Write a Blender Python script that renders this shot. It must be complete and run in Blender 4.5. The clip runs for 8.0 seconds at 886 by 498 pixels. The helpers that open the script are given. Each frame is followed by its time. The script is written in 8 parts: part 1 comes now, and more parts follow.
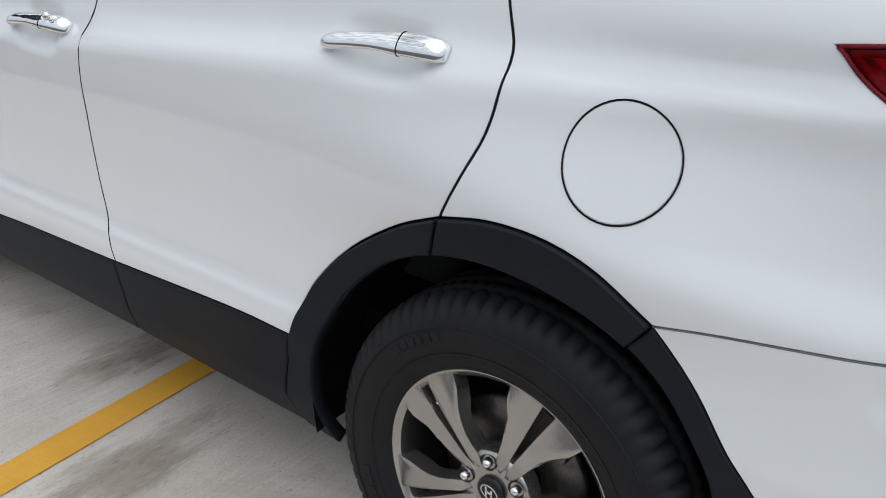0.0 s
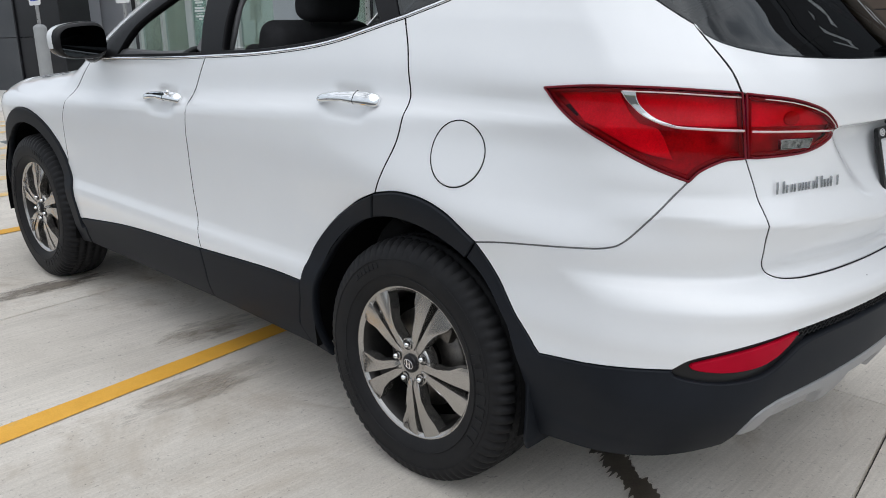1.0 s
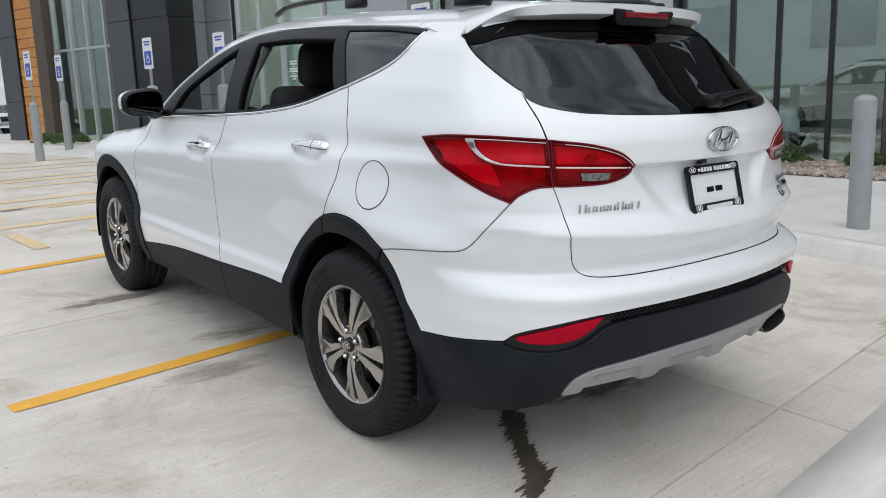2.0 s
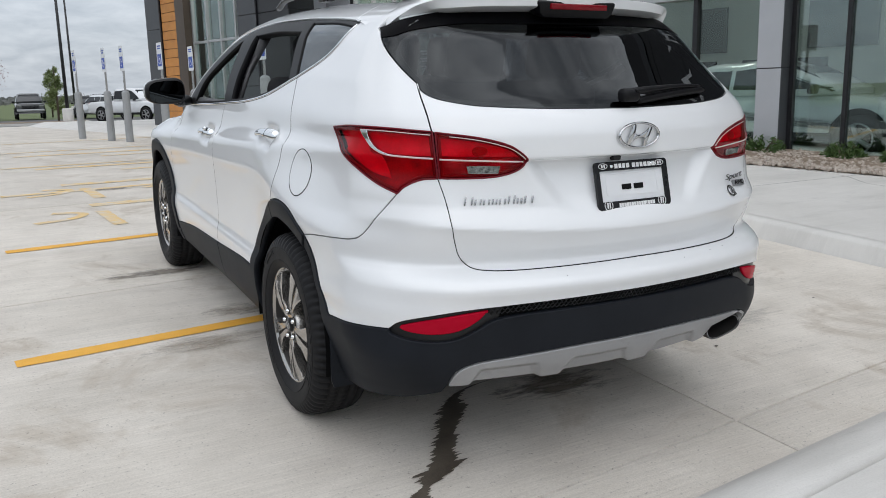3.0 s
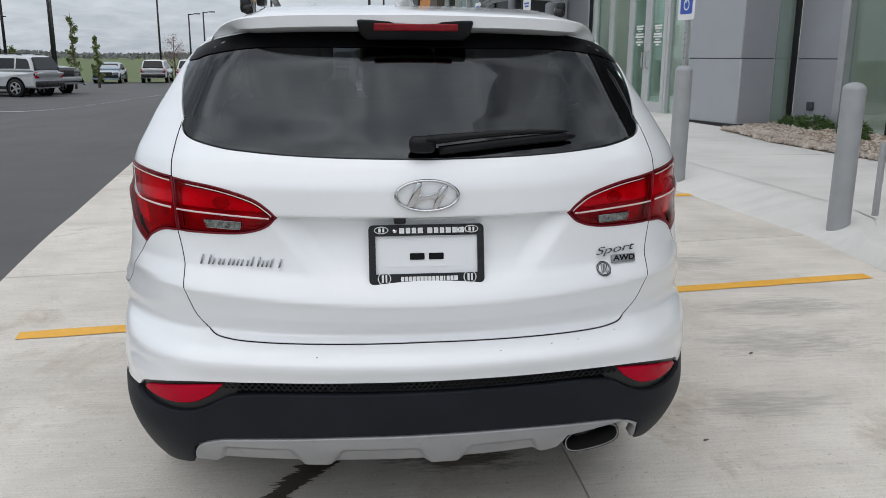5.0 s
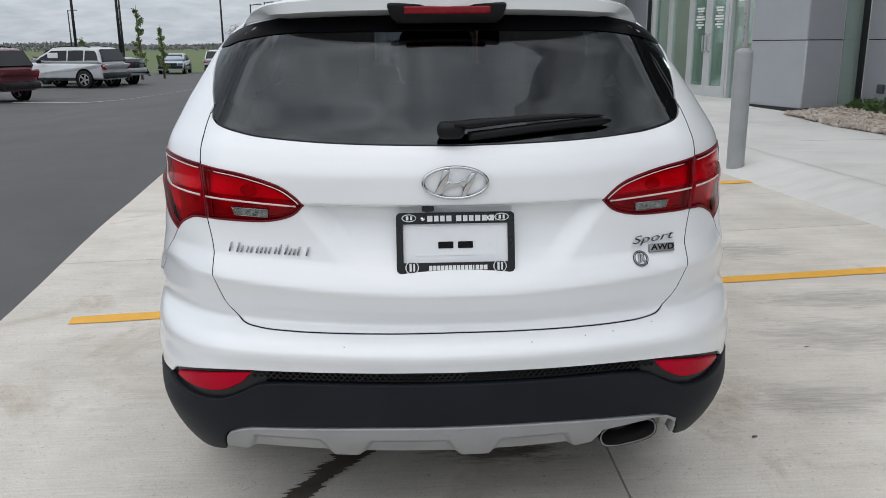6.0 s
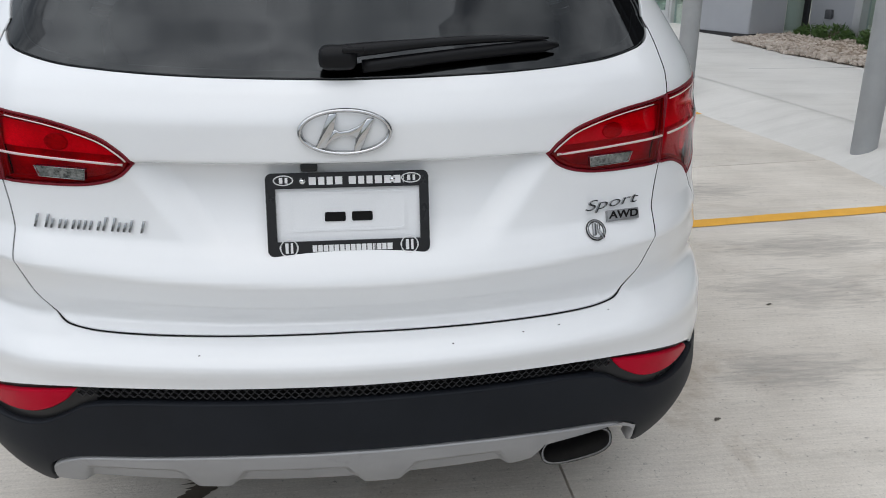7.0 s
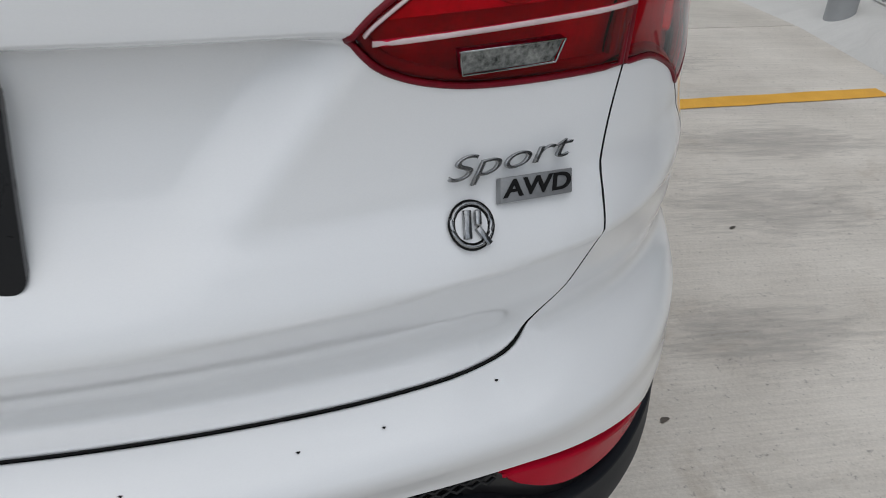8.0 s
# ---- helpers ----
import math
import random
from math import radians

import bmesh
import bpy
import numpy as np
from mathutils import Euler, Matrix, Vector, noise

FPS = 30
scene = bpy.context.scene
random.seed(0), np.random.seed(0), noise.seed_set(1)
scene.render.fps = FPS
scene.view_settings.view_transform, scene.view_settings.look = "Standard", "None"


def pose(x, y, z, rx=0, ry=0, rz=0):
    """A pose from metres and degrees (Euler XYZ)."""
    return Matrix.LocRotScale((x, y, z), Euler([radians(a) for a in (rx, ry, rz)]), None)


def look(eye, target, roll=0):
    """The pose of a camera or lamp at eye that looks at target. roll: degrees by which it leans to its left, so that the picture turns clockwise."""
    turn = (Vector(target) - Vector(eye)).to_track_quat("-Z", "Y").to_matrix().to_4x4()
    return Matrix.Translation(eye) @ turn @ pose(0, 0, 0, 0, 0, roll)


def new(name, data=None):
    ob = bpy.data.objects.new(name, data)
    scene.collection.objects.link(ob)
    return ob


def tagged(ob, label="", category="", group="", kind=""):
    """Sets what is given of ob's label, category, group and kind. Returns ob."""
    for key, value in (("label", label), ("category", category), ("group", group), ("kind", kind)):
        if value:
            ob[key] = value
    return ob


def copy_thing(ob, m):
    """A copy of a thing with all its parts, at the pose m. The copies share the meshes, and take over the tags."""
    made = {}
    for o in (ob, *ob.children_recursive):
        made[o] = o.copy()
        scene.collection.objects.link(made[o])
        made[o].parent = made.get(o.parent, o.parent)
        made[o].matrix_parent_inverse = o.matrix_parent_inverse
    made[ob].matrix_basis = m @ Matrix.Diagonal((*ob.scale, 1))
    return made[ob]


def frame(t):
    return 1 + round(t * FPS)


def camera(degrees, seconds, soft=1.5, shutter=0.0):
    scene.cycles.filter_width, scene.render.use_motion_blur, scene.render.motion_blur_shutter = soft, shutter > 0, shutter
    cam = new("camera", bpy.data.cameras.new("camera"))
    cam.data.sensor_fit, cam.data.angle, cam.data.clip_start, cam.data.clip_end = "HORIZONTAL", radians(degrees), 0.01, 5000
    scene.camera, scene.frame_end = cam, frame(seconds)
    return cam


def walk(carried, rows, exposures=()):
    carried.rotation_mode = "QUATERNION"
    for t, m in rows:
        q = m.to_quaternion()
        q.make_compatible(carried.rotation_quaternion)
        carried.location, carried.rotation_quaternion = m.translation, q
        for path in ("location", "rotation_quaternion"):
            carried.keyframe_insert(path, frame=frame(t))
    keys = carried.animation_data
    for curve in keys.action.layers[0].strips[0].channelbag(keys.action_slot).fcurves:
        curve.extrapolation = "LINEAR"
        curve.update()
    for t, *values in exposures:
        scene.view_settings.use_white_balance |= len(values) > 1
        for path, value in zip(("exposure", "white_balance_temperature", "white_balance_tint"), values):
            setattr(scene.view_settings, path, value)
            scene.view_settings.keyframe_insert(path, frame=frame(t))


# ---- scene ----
cam = camera(57.3, 8.0, soft=0.9, shutter=0.08)
RISE = 2.8  # degrees by which the forecourt climbs along the car
SITE = pose(0, 0, 0, RISE, 0, 0)
PATH = [
    (0, (-1.906, -0.624, 1.319), (-0.419, 0.466, 0.543), 2.3),
    (0.5, (-2.177, -1.109, 1.349), (-0.724, 0.095, 0.687), 1.3),
    (1, (-2.431, -1.581, 1.361), (-1.034, -0.267, 0.794), 0.6),
    (1.5, (-2.518, -2.082, 1.38), (-1.185, -0.672, 0.896), 0.3),
    (1.7, (-2.521, -2.273, 1.406), (-1.226, -0.821, 0.94), 0.1),
    (2.8, (-2.052, -3.027, 1.430), (-1.050, -1.355, 0.984), -0.2),
    (3, (-1.852, -3.043, 1.421), (-0.920, -1.335, 0.957), 0.0),
    (3.5, (-1.325, -2.975, 1.534), (-0.560, -1.191, 1.050), 0.4),
    (4, (-0.816, -2.962, 1.583), (-0.243, -1.122, 1.050), 0.3),
    (4.2, (-0.619, -2.983, 1.606), (-0.145, -1.118, 1.059), 0.6),
    (5.3, (-0.161, -3.074, 1.622), (0.006, -1.16, 1.067), 0.4),
    (5.5, (-0.127, -3.057, 1.619), (-0.014, -1.14, 1.059), 0.1),
    (6, (-0.147, -3.024, 1.609), (-0.041, -1.114, 1.026), -0.3),
    (6.5, (-0.143, -2.847, 1.57), (0.02, -0.963, 0.919), -0.0),
    (7, (-0.014, -2.47, 1.529), (0.231, -0.633, 0.778), 0.7),
    (7.5, (0.123, -1.978, 1.427), (0.475, -0.217, 0.543), 2.5),
    (8, (0.338, -1.543, 1.303), (0.743, 0.095, 0.230), 4.9),
]
walk(cam, [(t, SITE @ look(eye, target, roll)) for t, eye, target, roll in PATH], [(0.0, 0.0), (1.5, 0.12), (3.0, 0.05), (5.5, 0.0), (6.5, 0.04), (7.0, 0.02), (7.5, -0.14), (8.0, -0.30)])

# ---------------------------------------------------------------- sky and light
world = bpy.data.worlds.new("sky")
scene.world = world
world.use_nodes = True
wt = world.node_tree
wt.nodes.clear()


def wnode(kind, **values):
    n = wt.nodes.new(kind)
    for k, v in values.items():
        n.inputs[k].default_value = v
    return n


sky = wnode("ShaderNodeTexSky")
sky.sky_type, sky.sun_disc, sky.sun_elevation, sky.sun_rotation = "NISHITA", False, radians(58), radians(200)
sky.air_density, sky.dust_density = 1.0, 3.0
where = wnode("ShaderNodeTexCoord")
split = wnode("ShaderNodeSeparateXYZ")
wt.links.new(where.outputs["Generated"], split.inputs[0])
# cloud deck: a flat layer seen in perspective
lift = wnode("ShaderNodeMath")
lift.operation = "MAXIMUM"
lift.inputs[1].default_value = 0.0
wt.links.new(split.outputs["Z"], lift.inputs[0])
lift2 = wnode("ShaderNodeMath")
lift2.operation = "ADD"
lift2.inputs[1].default_value = 0.22
wt.links.new(lift.outputs[0], lift2.inputs[0])
deck = wnode("ShaderNodeVectorMath")
deck.operation = "DIVIDE"
wt.links.new(where.outputs["Generated"], deck.inputs[0])
join3 = wnode("ShaderNodeCombineXYZ")
for k in range(3):
    wt.links.new(lift2.outputs[0], join3.inputs[k])
wt.links.new(join3.outputs[0], deck.inputs[1])
puff = wnode("ShaderNodeTexNoise", Scale=6.0, Detail=7.0, Roughness=0.58, Distortion=0.35)
wt.links.new(deck.outputs[0], puff.inputs["Vector"])
tone = wnode("ShaderNodeValToRGB")
tone.color_ramp.elements[0].position, tone.color_ramp.elements[0].color = 0.32, (0.62, 0.685, 0.77, 1)
tone.color_ramp.elements[1].position, tone.color_ramp.elements[1].color = 0.70, (0.84, 0.90, 0.98, 1)
wt.links.new(puff.outputs["Fac"], tone.inputs[0])
# overhead the clouds part into darker and brighter masses
bold = wnode("ShaderNodeValToRGB")
bold.color_ramp.elements[0].position, bold.color_ramp.elements[0].color = 0.36, (0.34, 0.365, 0.40, 1)
bold.color_ramp.elements[1].position, bold.color_ramp.elements[1].color = 0.66, (1.18, 1.21, 1.25, 1)
wt.links.new(puff.outputs["Fac"], bold.inputs[0])
over = wnode("ShaderNodeMapRange")
over.inputs["From Min"].default_value, over.inputs["From Max"].default_value = 0.25, 0.75
wt.links.new(split.outputs["Z"], over.inputs["Value"])
deck_tone = wnode("ShaderNodeMix")
deck_tone.data_type = "RGBA"
wt.links.new(over.outputs[0], deck_tone.inputs["Factor"])
wt.links.new(tone.outputs[0], deck_tone.inputs[6])
wt.links.new(bold.outputs[0], deck_tone.inputs[7])
rise = wnode("ShaderNodeMapRange")
rise.inputs["From Max"].default_value = 0.55
rise.inputs["To Min"].default_value = 0.80
rise.inputs["To Max"].default_value = 1.28
wt.links.new(split.outputs["Z"], rise.inputs["Value"])
lit = wnode("ShaderNodeVectorMath")
lit.operation = "SCALE"
wt.links.new(deck_tone.outputs[2], lit.inputs[0])
wt.links.new(rise.outputs[0], lit.inputs["Scale"])
sky_dim = wnode("ShaderNodeVectorMath")
sky_dim.operation = "SCALE"
sky_dim.inputs["Scale"].default_value = 0.10
wt.links.new(sky.outputs[0], sky_dim.inputs[0])
both = wnode("ShaderNodeMix")
both.data_type = "RGBA"
both.inputs["Factor"].default_value = 0.82
wt.links.new(sky_dim.outputs[0], both.inputs[6])
wt.links.new(lit.outputs[0], both.inputs[7])
back = wnode("ShaderNodeBackground", Strength=1.0)
wt.links.new(both.outputs[2], back.inputs["Color"])
wout = wnode("ShaderNodeOutputWorld")
wt.links.new(back.outputs[0], wout.inputs["Surface"])

sun = new("sun", bpy.data.lights.new("sun", "SUN"))
sun.data.energy, sun.data.angle, sun.data.color = 0.85, radians(85), (0.96, 0.99, 1.04)
sun.matrix_world = look((0, 0, 0), (0.25, 0.45, -0.86))

# ---------------------------------------------------------------- materials
def shader(name):
    m = bpy.data.materials.new(name)
    m.use_nodes = True
    return m, m.node_tree, m.node_tree.nodes["Principled BSDF"]


def add(nt, kind, **values):
    n = nt.nodes.new(kind)
    for k, v in values.items():
        n.inputs[k].default_value = v
    return n


def surface(name, low, high, rough=(0.4, 0.6), metal=0.0, grain=8.0, fine=90.0, bump=0.15, depth=0.004, coat=0.0, space="Object", spread=0.0, stains=None, spec=0.5):
    """A plain procedural surface: colour mottled at two scales, uneven gloss, fine relief."""
    m, nt, bs = shader(name)
    co = add(nt, "ShaderNodeTexCoord")
    n1 = add(nt, "ShaderNodeTexNoise", Scale=grain, Detail=6.0, Roughness=0.6)
    n2 = add(nt, "ShaderNodeTexNoise", Scale=fine, Detail=4.0, Roughness=0.65)
    for n in (n1, n2):
        nt.links.new(co.outputs[space], n.inputs["Vector"])
    half = add(nt, "ShaderNodeMath")
    half.operation = "MULTIPLY_ADD"
    half.inputs[1].default_value = 0.4
    nt.links.new(n2.outputs["Fac"], half.inputs[0])
    six = add(nt, "ShaderNodeMath")
    six.operation = "MULTIPLY"
    six.inputs[1].default_value = 0.6
    nt.links.new(n1.outputs["Fac"], six.inputs[0])
    nt.links.new(six.outputs[0], half.inputs[2])
    ramp = add(nt, "ShaderNodeValToRGB")
    ramp.color_ramp.elements[0].position, ramp.color_ramp.elements[0].color = 0.36, (*low, 1)
    ramp.color_ramp.elements[1].position, ramp.color_ramp.elements[1].color = 0.64, (*high, 1)
    nt.links.new(half.outputs[0], ramp.inputs[0])
    colour = ramp.outputs[0]
    if spread:
        info = add(nt, "ShaderNodeObjectInfo")
        vary = add(nt, "ShaderNodeMapRange")
        vary.inputs["To Min"].default_value, vary.inputs["To Max"].default_value = 1 - spread, 1 + spread
        nt.links.new(info.outputs["Random"], vary.inputs["Value"])
        mul = add(nt, "ShaderNodeVectorMath")
        mul.operation = "SCALE"
        nt.links.new(colour, mul.inputs[0])
        nt.links.new(vary.outputs[0], mul.inputs["Scale"])
        colour = mul.outputs[0]
    if stains:
        tint, size, cut = stains
        st = add(nt, "ShaderNodeTexNoise", Scale=size, Detail=8.0, Roughness=0.7, Distortion=0.6)
        nt.links.new(co.outputs[space], st.inputs["Vector"])
        sr = add(nt, "ShaderNodeMapRange")
        sr.inputs["From Min"].default_value, sr.inputs["From Max"].default_value = cut, cut + 0.16
        nt.links.new(st.outputs["Fac"], sr.inputs["Value"])
        mx = add(nt, "ShaderNodeMix")
        mx.data_type = "RGBA"
        mx.inputs[7].default_value = (*tint, 1)
        nt.links.new(colour, mx.inputs[6])
        nt.links.new(sr.outputs[0], mx.inputs["Factor"])
        colour = mx.outputs[2]
    nt.links.new(colour, bs.inputs["Base Color"])
    rr = add(nt, "ShaderNodeMapRange")
    rr.inputs["To Min"].default_value, rr.inputs["To Max"].default_value = rough
    nt.links.new(n1.outputs["Fac"], rr.inputs["Value"])
    nt.links.new(rr.outputs[0], bs.inputs["Roughness"])
    bs.inputs["Metallic"].default_value = metal
    bs.inputs["Specular IOR Level"].default_value = spec
    bs.inputs["Coat Weight"].default_value = coat
    bs.inputs["Coat Roughness"].default_value = 0.04
    if bump:
        b = add(nt, "ShaderNodeBump", Strength=bump, Distance=depth)
        nt.links.new(n2.outputs["Fac"], b.inputs["Height"])
        nt.links.new(b.outputs[0], bs.inputs["Normal"])
    return m


def pane(name, tint, gloss_rough=0.02, ior=1.5, tone=(1, 1, 1)):
    """Thin glass: what is behind shows tinted, and the surface mirrors by its angle."""
    m, nt, bs = shader(name)
    nt.nodes.remove(bs)
    tr = add(nt, "ShaderNodeBsdfTransparent")
    tr.inputs["Color"].default_value = (*tint, 1)
    gl = add(nt, "ShaderNodeBsdfGlossy", Roughness=gloss_rough)
    gl.inputs["Color"].default_value = (*tone, 1)
    base = ((ior - 1) / (ior + 1)) ** 2
    lw = add(nt, "ShaderNodeLayerWeight", Blend=0.5)
    pw = add(nt, "ShaderNodeMath")
    pw.operation = "POWER"
    pw.inputs[1].default_value = 5.0
    nt.links.new(lw.outputs["Facing"], pw.inputs[0])
    fr = add(nt, "ShaderNodeMath")
    fr.operation = "MULTIPLY_ADD"
    fr.inputs[1].default_value, fr.inputs[2].default_value = 1.0 - base, base
    nt.links.new(pw.outputs[0], fr.inputs[0])
    mx = add(nt, "ShaderNodeMixShader")
    nt.links.new(fr.outputs[0], mx.inputs[0])
    nt.links.new(tr.outputs[0], mx.inputs[1])
    nt.links.new(gl.outputs[0], mx.inputs[2])
    nt.links.new(mx.outputs[0], nt.nodes["Material Output"].inputs["Surface"])
    return m


PAINT = surface("white_paint", (0.78, 0.79, 0.80), (0.82, 0.83, 0.835), (0.30, 0.36), grain=1.5, fine=700, bump=0.0, coat=1.0)
CLAD = surface("black_cladding", (0.0078, 0.0095, 0.0130), (0.0130, 0.0152, 0.0198), (0.46, 0.58), grain=5, fine=900, bump=0.12, depth=0.0006, stains=((0.020, 0.0205, 0.022), 9.0, 0.64), spec=0.16)
FRAME_BLACK = surface("black_window_frame", (0.006, 0.006, 0.007), (0.010, 0.010, 0.011), (0.35, 0.45), grain=4, fine=500, bump=0.0, spec=0.12)
TRIM = surface("black_trim", (0.010, 0.010, 0.011), (0.016, 0.016, 0.017), (0.22, 0.34), grain=4, fine=500, bump=0.05, depth=0.0005, spec=0.3)
WIPER_BLACK = surface("wiper_black", (0.004, 0.004, 0.005), (0.008, 0.008, 0.009), (0.35, 0.5), grain=20, fine=500, bump=0.05, depth=0.0005, spec=0.2)
# glossless near-black: printed border with the spoiler's dark reflection in its colour
BAND = surface("printed_band_shaded", (0.0025, 0.0025, 0.003), (0.004, 0.004, 0.005), (0.25, 0.35), grain=4, fine=500, bump=0.0, spec=0.03)
DARK = surface("dark_liner", (0.003, 0.003, 0.0035), (0.006, 0.006, 0.006), (0.8, 0.95), grain=9, fine=120, bump=0.2, spec=0.05)
RUBBER = surface("tyre_rubber", (0.008, 0.008, 0.009), (0.015, 0.015, 0.016), (0.5, 0.7), grain=16, fine=420, bump=0.2, depth=0.001, stains=((0.026, 0.025, 0.024), 20.0, 0.62), spec=0.22)
ALLOY = surface("alloy", (0.40, 0.385, 0.365), (0.46, 0.442, 0.42), (0.20, 0.27), metal=0.9, grain=12, fine=120, bump=0.0, coat=0.4)
ALLOY_DARK = surface("alloy_pocket", (0.022, 0.021, 0.020), (0.04, 0.038, 0.036), (0.35, 0.5), metal=0.5, grain=30, fine=300, bump=0.05)
CHROME = surface("chrome", (0.82, 0.83, 0.84), (0.88, 0.89, 0.90), (0.04, 0.08), metal=1.0, grain=3, fine=200, bump=0.0)
STEEL = surface("brake_steel", (0.10, 0.095, 0.09), (0.22, 0.20, 0.18), (0.35, 0.55), metal=0.9, grain=40, fine=250, bump=0.1)
SILVER = surface("silver_plastic", (0.30, 0.30, 0.305), (0.36, 0.36, 0.365), (0.32, 0.42), metal=0.25, grain=6, fine=600, bump=0.05, depth=0.0005, stains=((0.25, 0.25, 0.25), 7.0, 0.60))
LENS = pane("red_lens", (0.91, 0.018, 0.13), 0.02, 1.27)
LAMP_RED = surface("lamp_red", (0.46, 0.008, 0.08), (0.80, 0.022, 0.16), (0.18, 0.3), grain=16, fine=220, bump=0.25, depth=0.002)
LAMP_DEEP = surface("lamp_deep_red", (0.16, 0.004, 0.012), (0.48, 0.014, 0.040), (0.25, 0.4), grain=22, fine=220, bump=0.3, depth=0.002)
LAMP_WHITE = surface("lamp_clear", (0.03, 0.034, 0.032), (0.36, 0.37, 0.355), (0.12, 0.3), grain=90, fine=240, bump=0.6, depth=0.004, metal=0.5)
LAMP_BAR = surface("lamp_bar", (0.62, 0.48, 0.49), (0.72, 0.58, 0.59), (0.2, 0.3), grain=20, fine=200, bump=0.0)
REFLECTOR = surface("reflector_red", (0.38, 0.003, 0.018), (0.47, 0.005, 0.026), (0.18, 0.26), grain=12, fine=500, bump=0.12, depth=0.001, spec=0.06)
STOP_RED = surface("stop_red", (0.16, 0.003, 0.008), (0.26, 0.006, 0.014), (0.2, 0.3), grain=60, fine=500, bump=0.2, depth=0.001, spec=0.3)
TINT = pane("tinted_glass", (0.075, 0.082, 0.092), 0.006, 1.62, (0.94, 0.98, 1.0))
CLEAR = pane("clear_glass", (0.82, 0.88, 0.86), 0.005, 1.45)
SEAM = surface("gap_shadow", (0.010, 0.010, 0.010), (0.014, 0.014, 0.014), (0.7, 0.8), grain=9, fine=90, bump=0.0, spec=0.05)
LAMP_RIM = surface("lamp_rim", (0.12, 0.004, 0.010), (0.20, 0.007, 0.018), (0.3, 0.4), grain=20, fine=200, bump=0.0, spec=0.2)
TIP = surface("tailpipe", (0.09, 0.088, 0.085), (0.15, 0.147, 0.143), (0.18, 0.28), metal=1.0, grain=20, fine=300, bump=0.0)
BADGE_GREY = surface("badge_grey", (0.20, 0.205, 0.21), (0.26, 0.265, 0.27), (0.3, 0.4), metal=0.3, grain=60, fine=300, bump=0.0)
EMBLEM = surface("emblem_chrome", (0.50, 0.505, 0.51), (0.58, 0.585, 0.59), (0.05, 0.08), metal=1.0, grain=3, fine=200, bump=0.0)
TIGHT = surface("tight_joint", (0.10, 0.10, 0.10), (0.16, 0.16, 0.16), (0.5, 0.6), grain=9, fine=90, bump=0.0)
CLOTH = surface("seat_cloth", (0.016, 0.016, 0.018), (0.028, 0.028, 0.030), (0.85, 0.95), grain=30, fine=700, bump=0.4, depth=0.001)
INNER = surface("cabin_grey", (0.10, 0.10, 0.105), (0.15, 0.15, 0.155), (0.6, 0.75), grain=10, fine=300, bump=0.1, depth=0.001)
PLATE_WHITE = surface("plate_white", (0.74, 0.75, 0.76), (0.80, 0.81, 0.82), (0.25, 0.35), grain=6, fine=300, bump=0.05, depth=0.0005)
MARK_WHITE = surface("mark_white", (0.70, 0.70, 0.70), (0.80, 0.80, 0.80), (0.4, 0.5), grain=40, fine=300, bump=0.0)
MIRROR = surface("mirror_silver", (0.035, 0.04, 0.042), (0.05, 0.055, 0.057), (0.01, 0.02), metal=1.0, grain=3, fine=50, bump=0.0)
BADGE = surface("badge_metal", (0.24, 0.245, 0.25), (0.42, 0.425, 0.43), (0.10, 0.18), metal=1.0, grain=60, fine=300, bump=0.1, depth=0.0006)

# ---------------------------------------------------------------- building tools
def mesh_of(name, verts, faces, normals=None, smooth=False):
    me = bpy.data.meshes.new(name)
    me.from_pydata([tuple(map(float, v)) for v in verts], [], [tuple(map(int, f)) for f in faces])
    me.update()
    if normals is not None:
        me.polygons.foreach_set("use_smooth", [True] * len(me.polygons))
        me.normals_split_custom_set_from_vertices([tuple(map(float, n)) for n in normals])
    elif smooth:
        me.polygons.foreach_set("use_smooth", [True] * len(me.polygons))
    return me


def part(name, shape, material, parent, label="", m=None):
    """One mesh object under a thing or a part; shape is a bmesh or a mesh."""
    if isinstance(shape, bmesh.types.BMesh):
        me = bpy.data.meshes.new(name)
        shape.to_mesh(me)
        shape.free()
    else:
        me = shape
    if material and not me.materials:
        me.materials.append(material)
    ob = new(name, me)
    if parent is not None:
        ob.parent = parent
    if m is not None:
        ob.matrix_basis = m
    if label:
        tagged(ob, label)
    return ob


def thing(name, label, category, m=None, group="", kind=""):
    ob = new(name)
    ob.empty_display_size = 0.1
    if m is not None:
        ob.matrix_basis = m
    return tagged(ob, label, category, group, kind)


def merged(*bms):
    out = bmesh.new()
    for b in bms:
        me = bpy.data.meshes.new("tmp")
        b.to_mesh(me)
        b.free()
        out.from_mesh(me)
        bpy.data.meshes.remove(me)
    return out


def smooth_all(bm, angle=None):
    for f in bm.faces:
        f.smooth = True
    if angle:
        for e in bm.edges:
            if len(e.link_faces) == 2 and e.calc_face_angle(0) > radians(angle):
                e.smooth = False
    return bm


def box(sx, sy, sz, at=(0, 0, 0), bevel=0.0, segs=2, turn=(0, 0, 0)):
    bm = bmesh.new()
    bmesh.ops.create_cube(bm, size=1.0)
    bmesh.ops.scale(bm, vec=(sx, sy, sz), verts=bm.verts)
    if bevel:
        bmesh.ops.bevel(bm, geom=bm.edges[:], offset=bevel, segments=segs, profile=0.5, affect="EDGES")
        smooth_all(bm, 40)
    bmesh.ops.transform(bm, matrix=pose(*at, *turn), verts=bm.verts)
    return bm


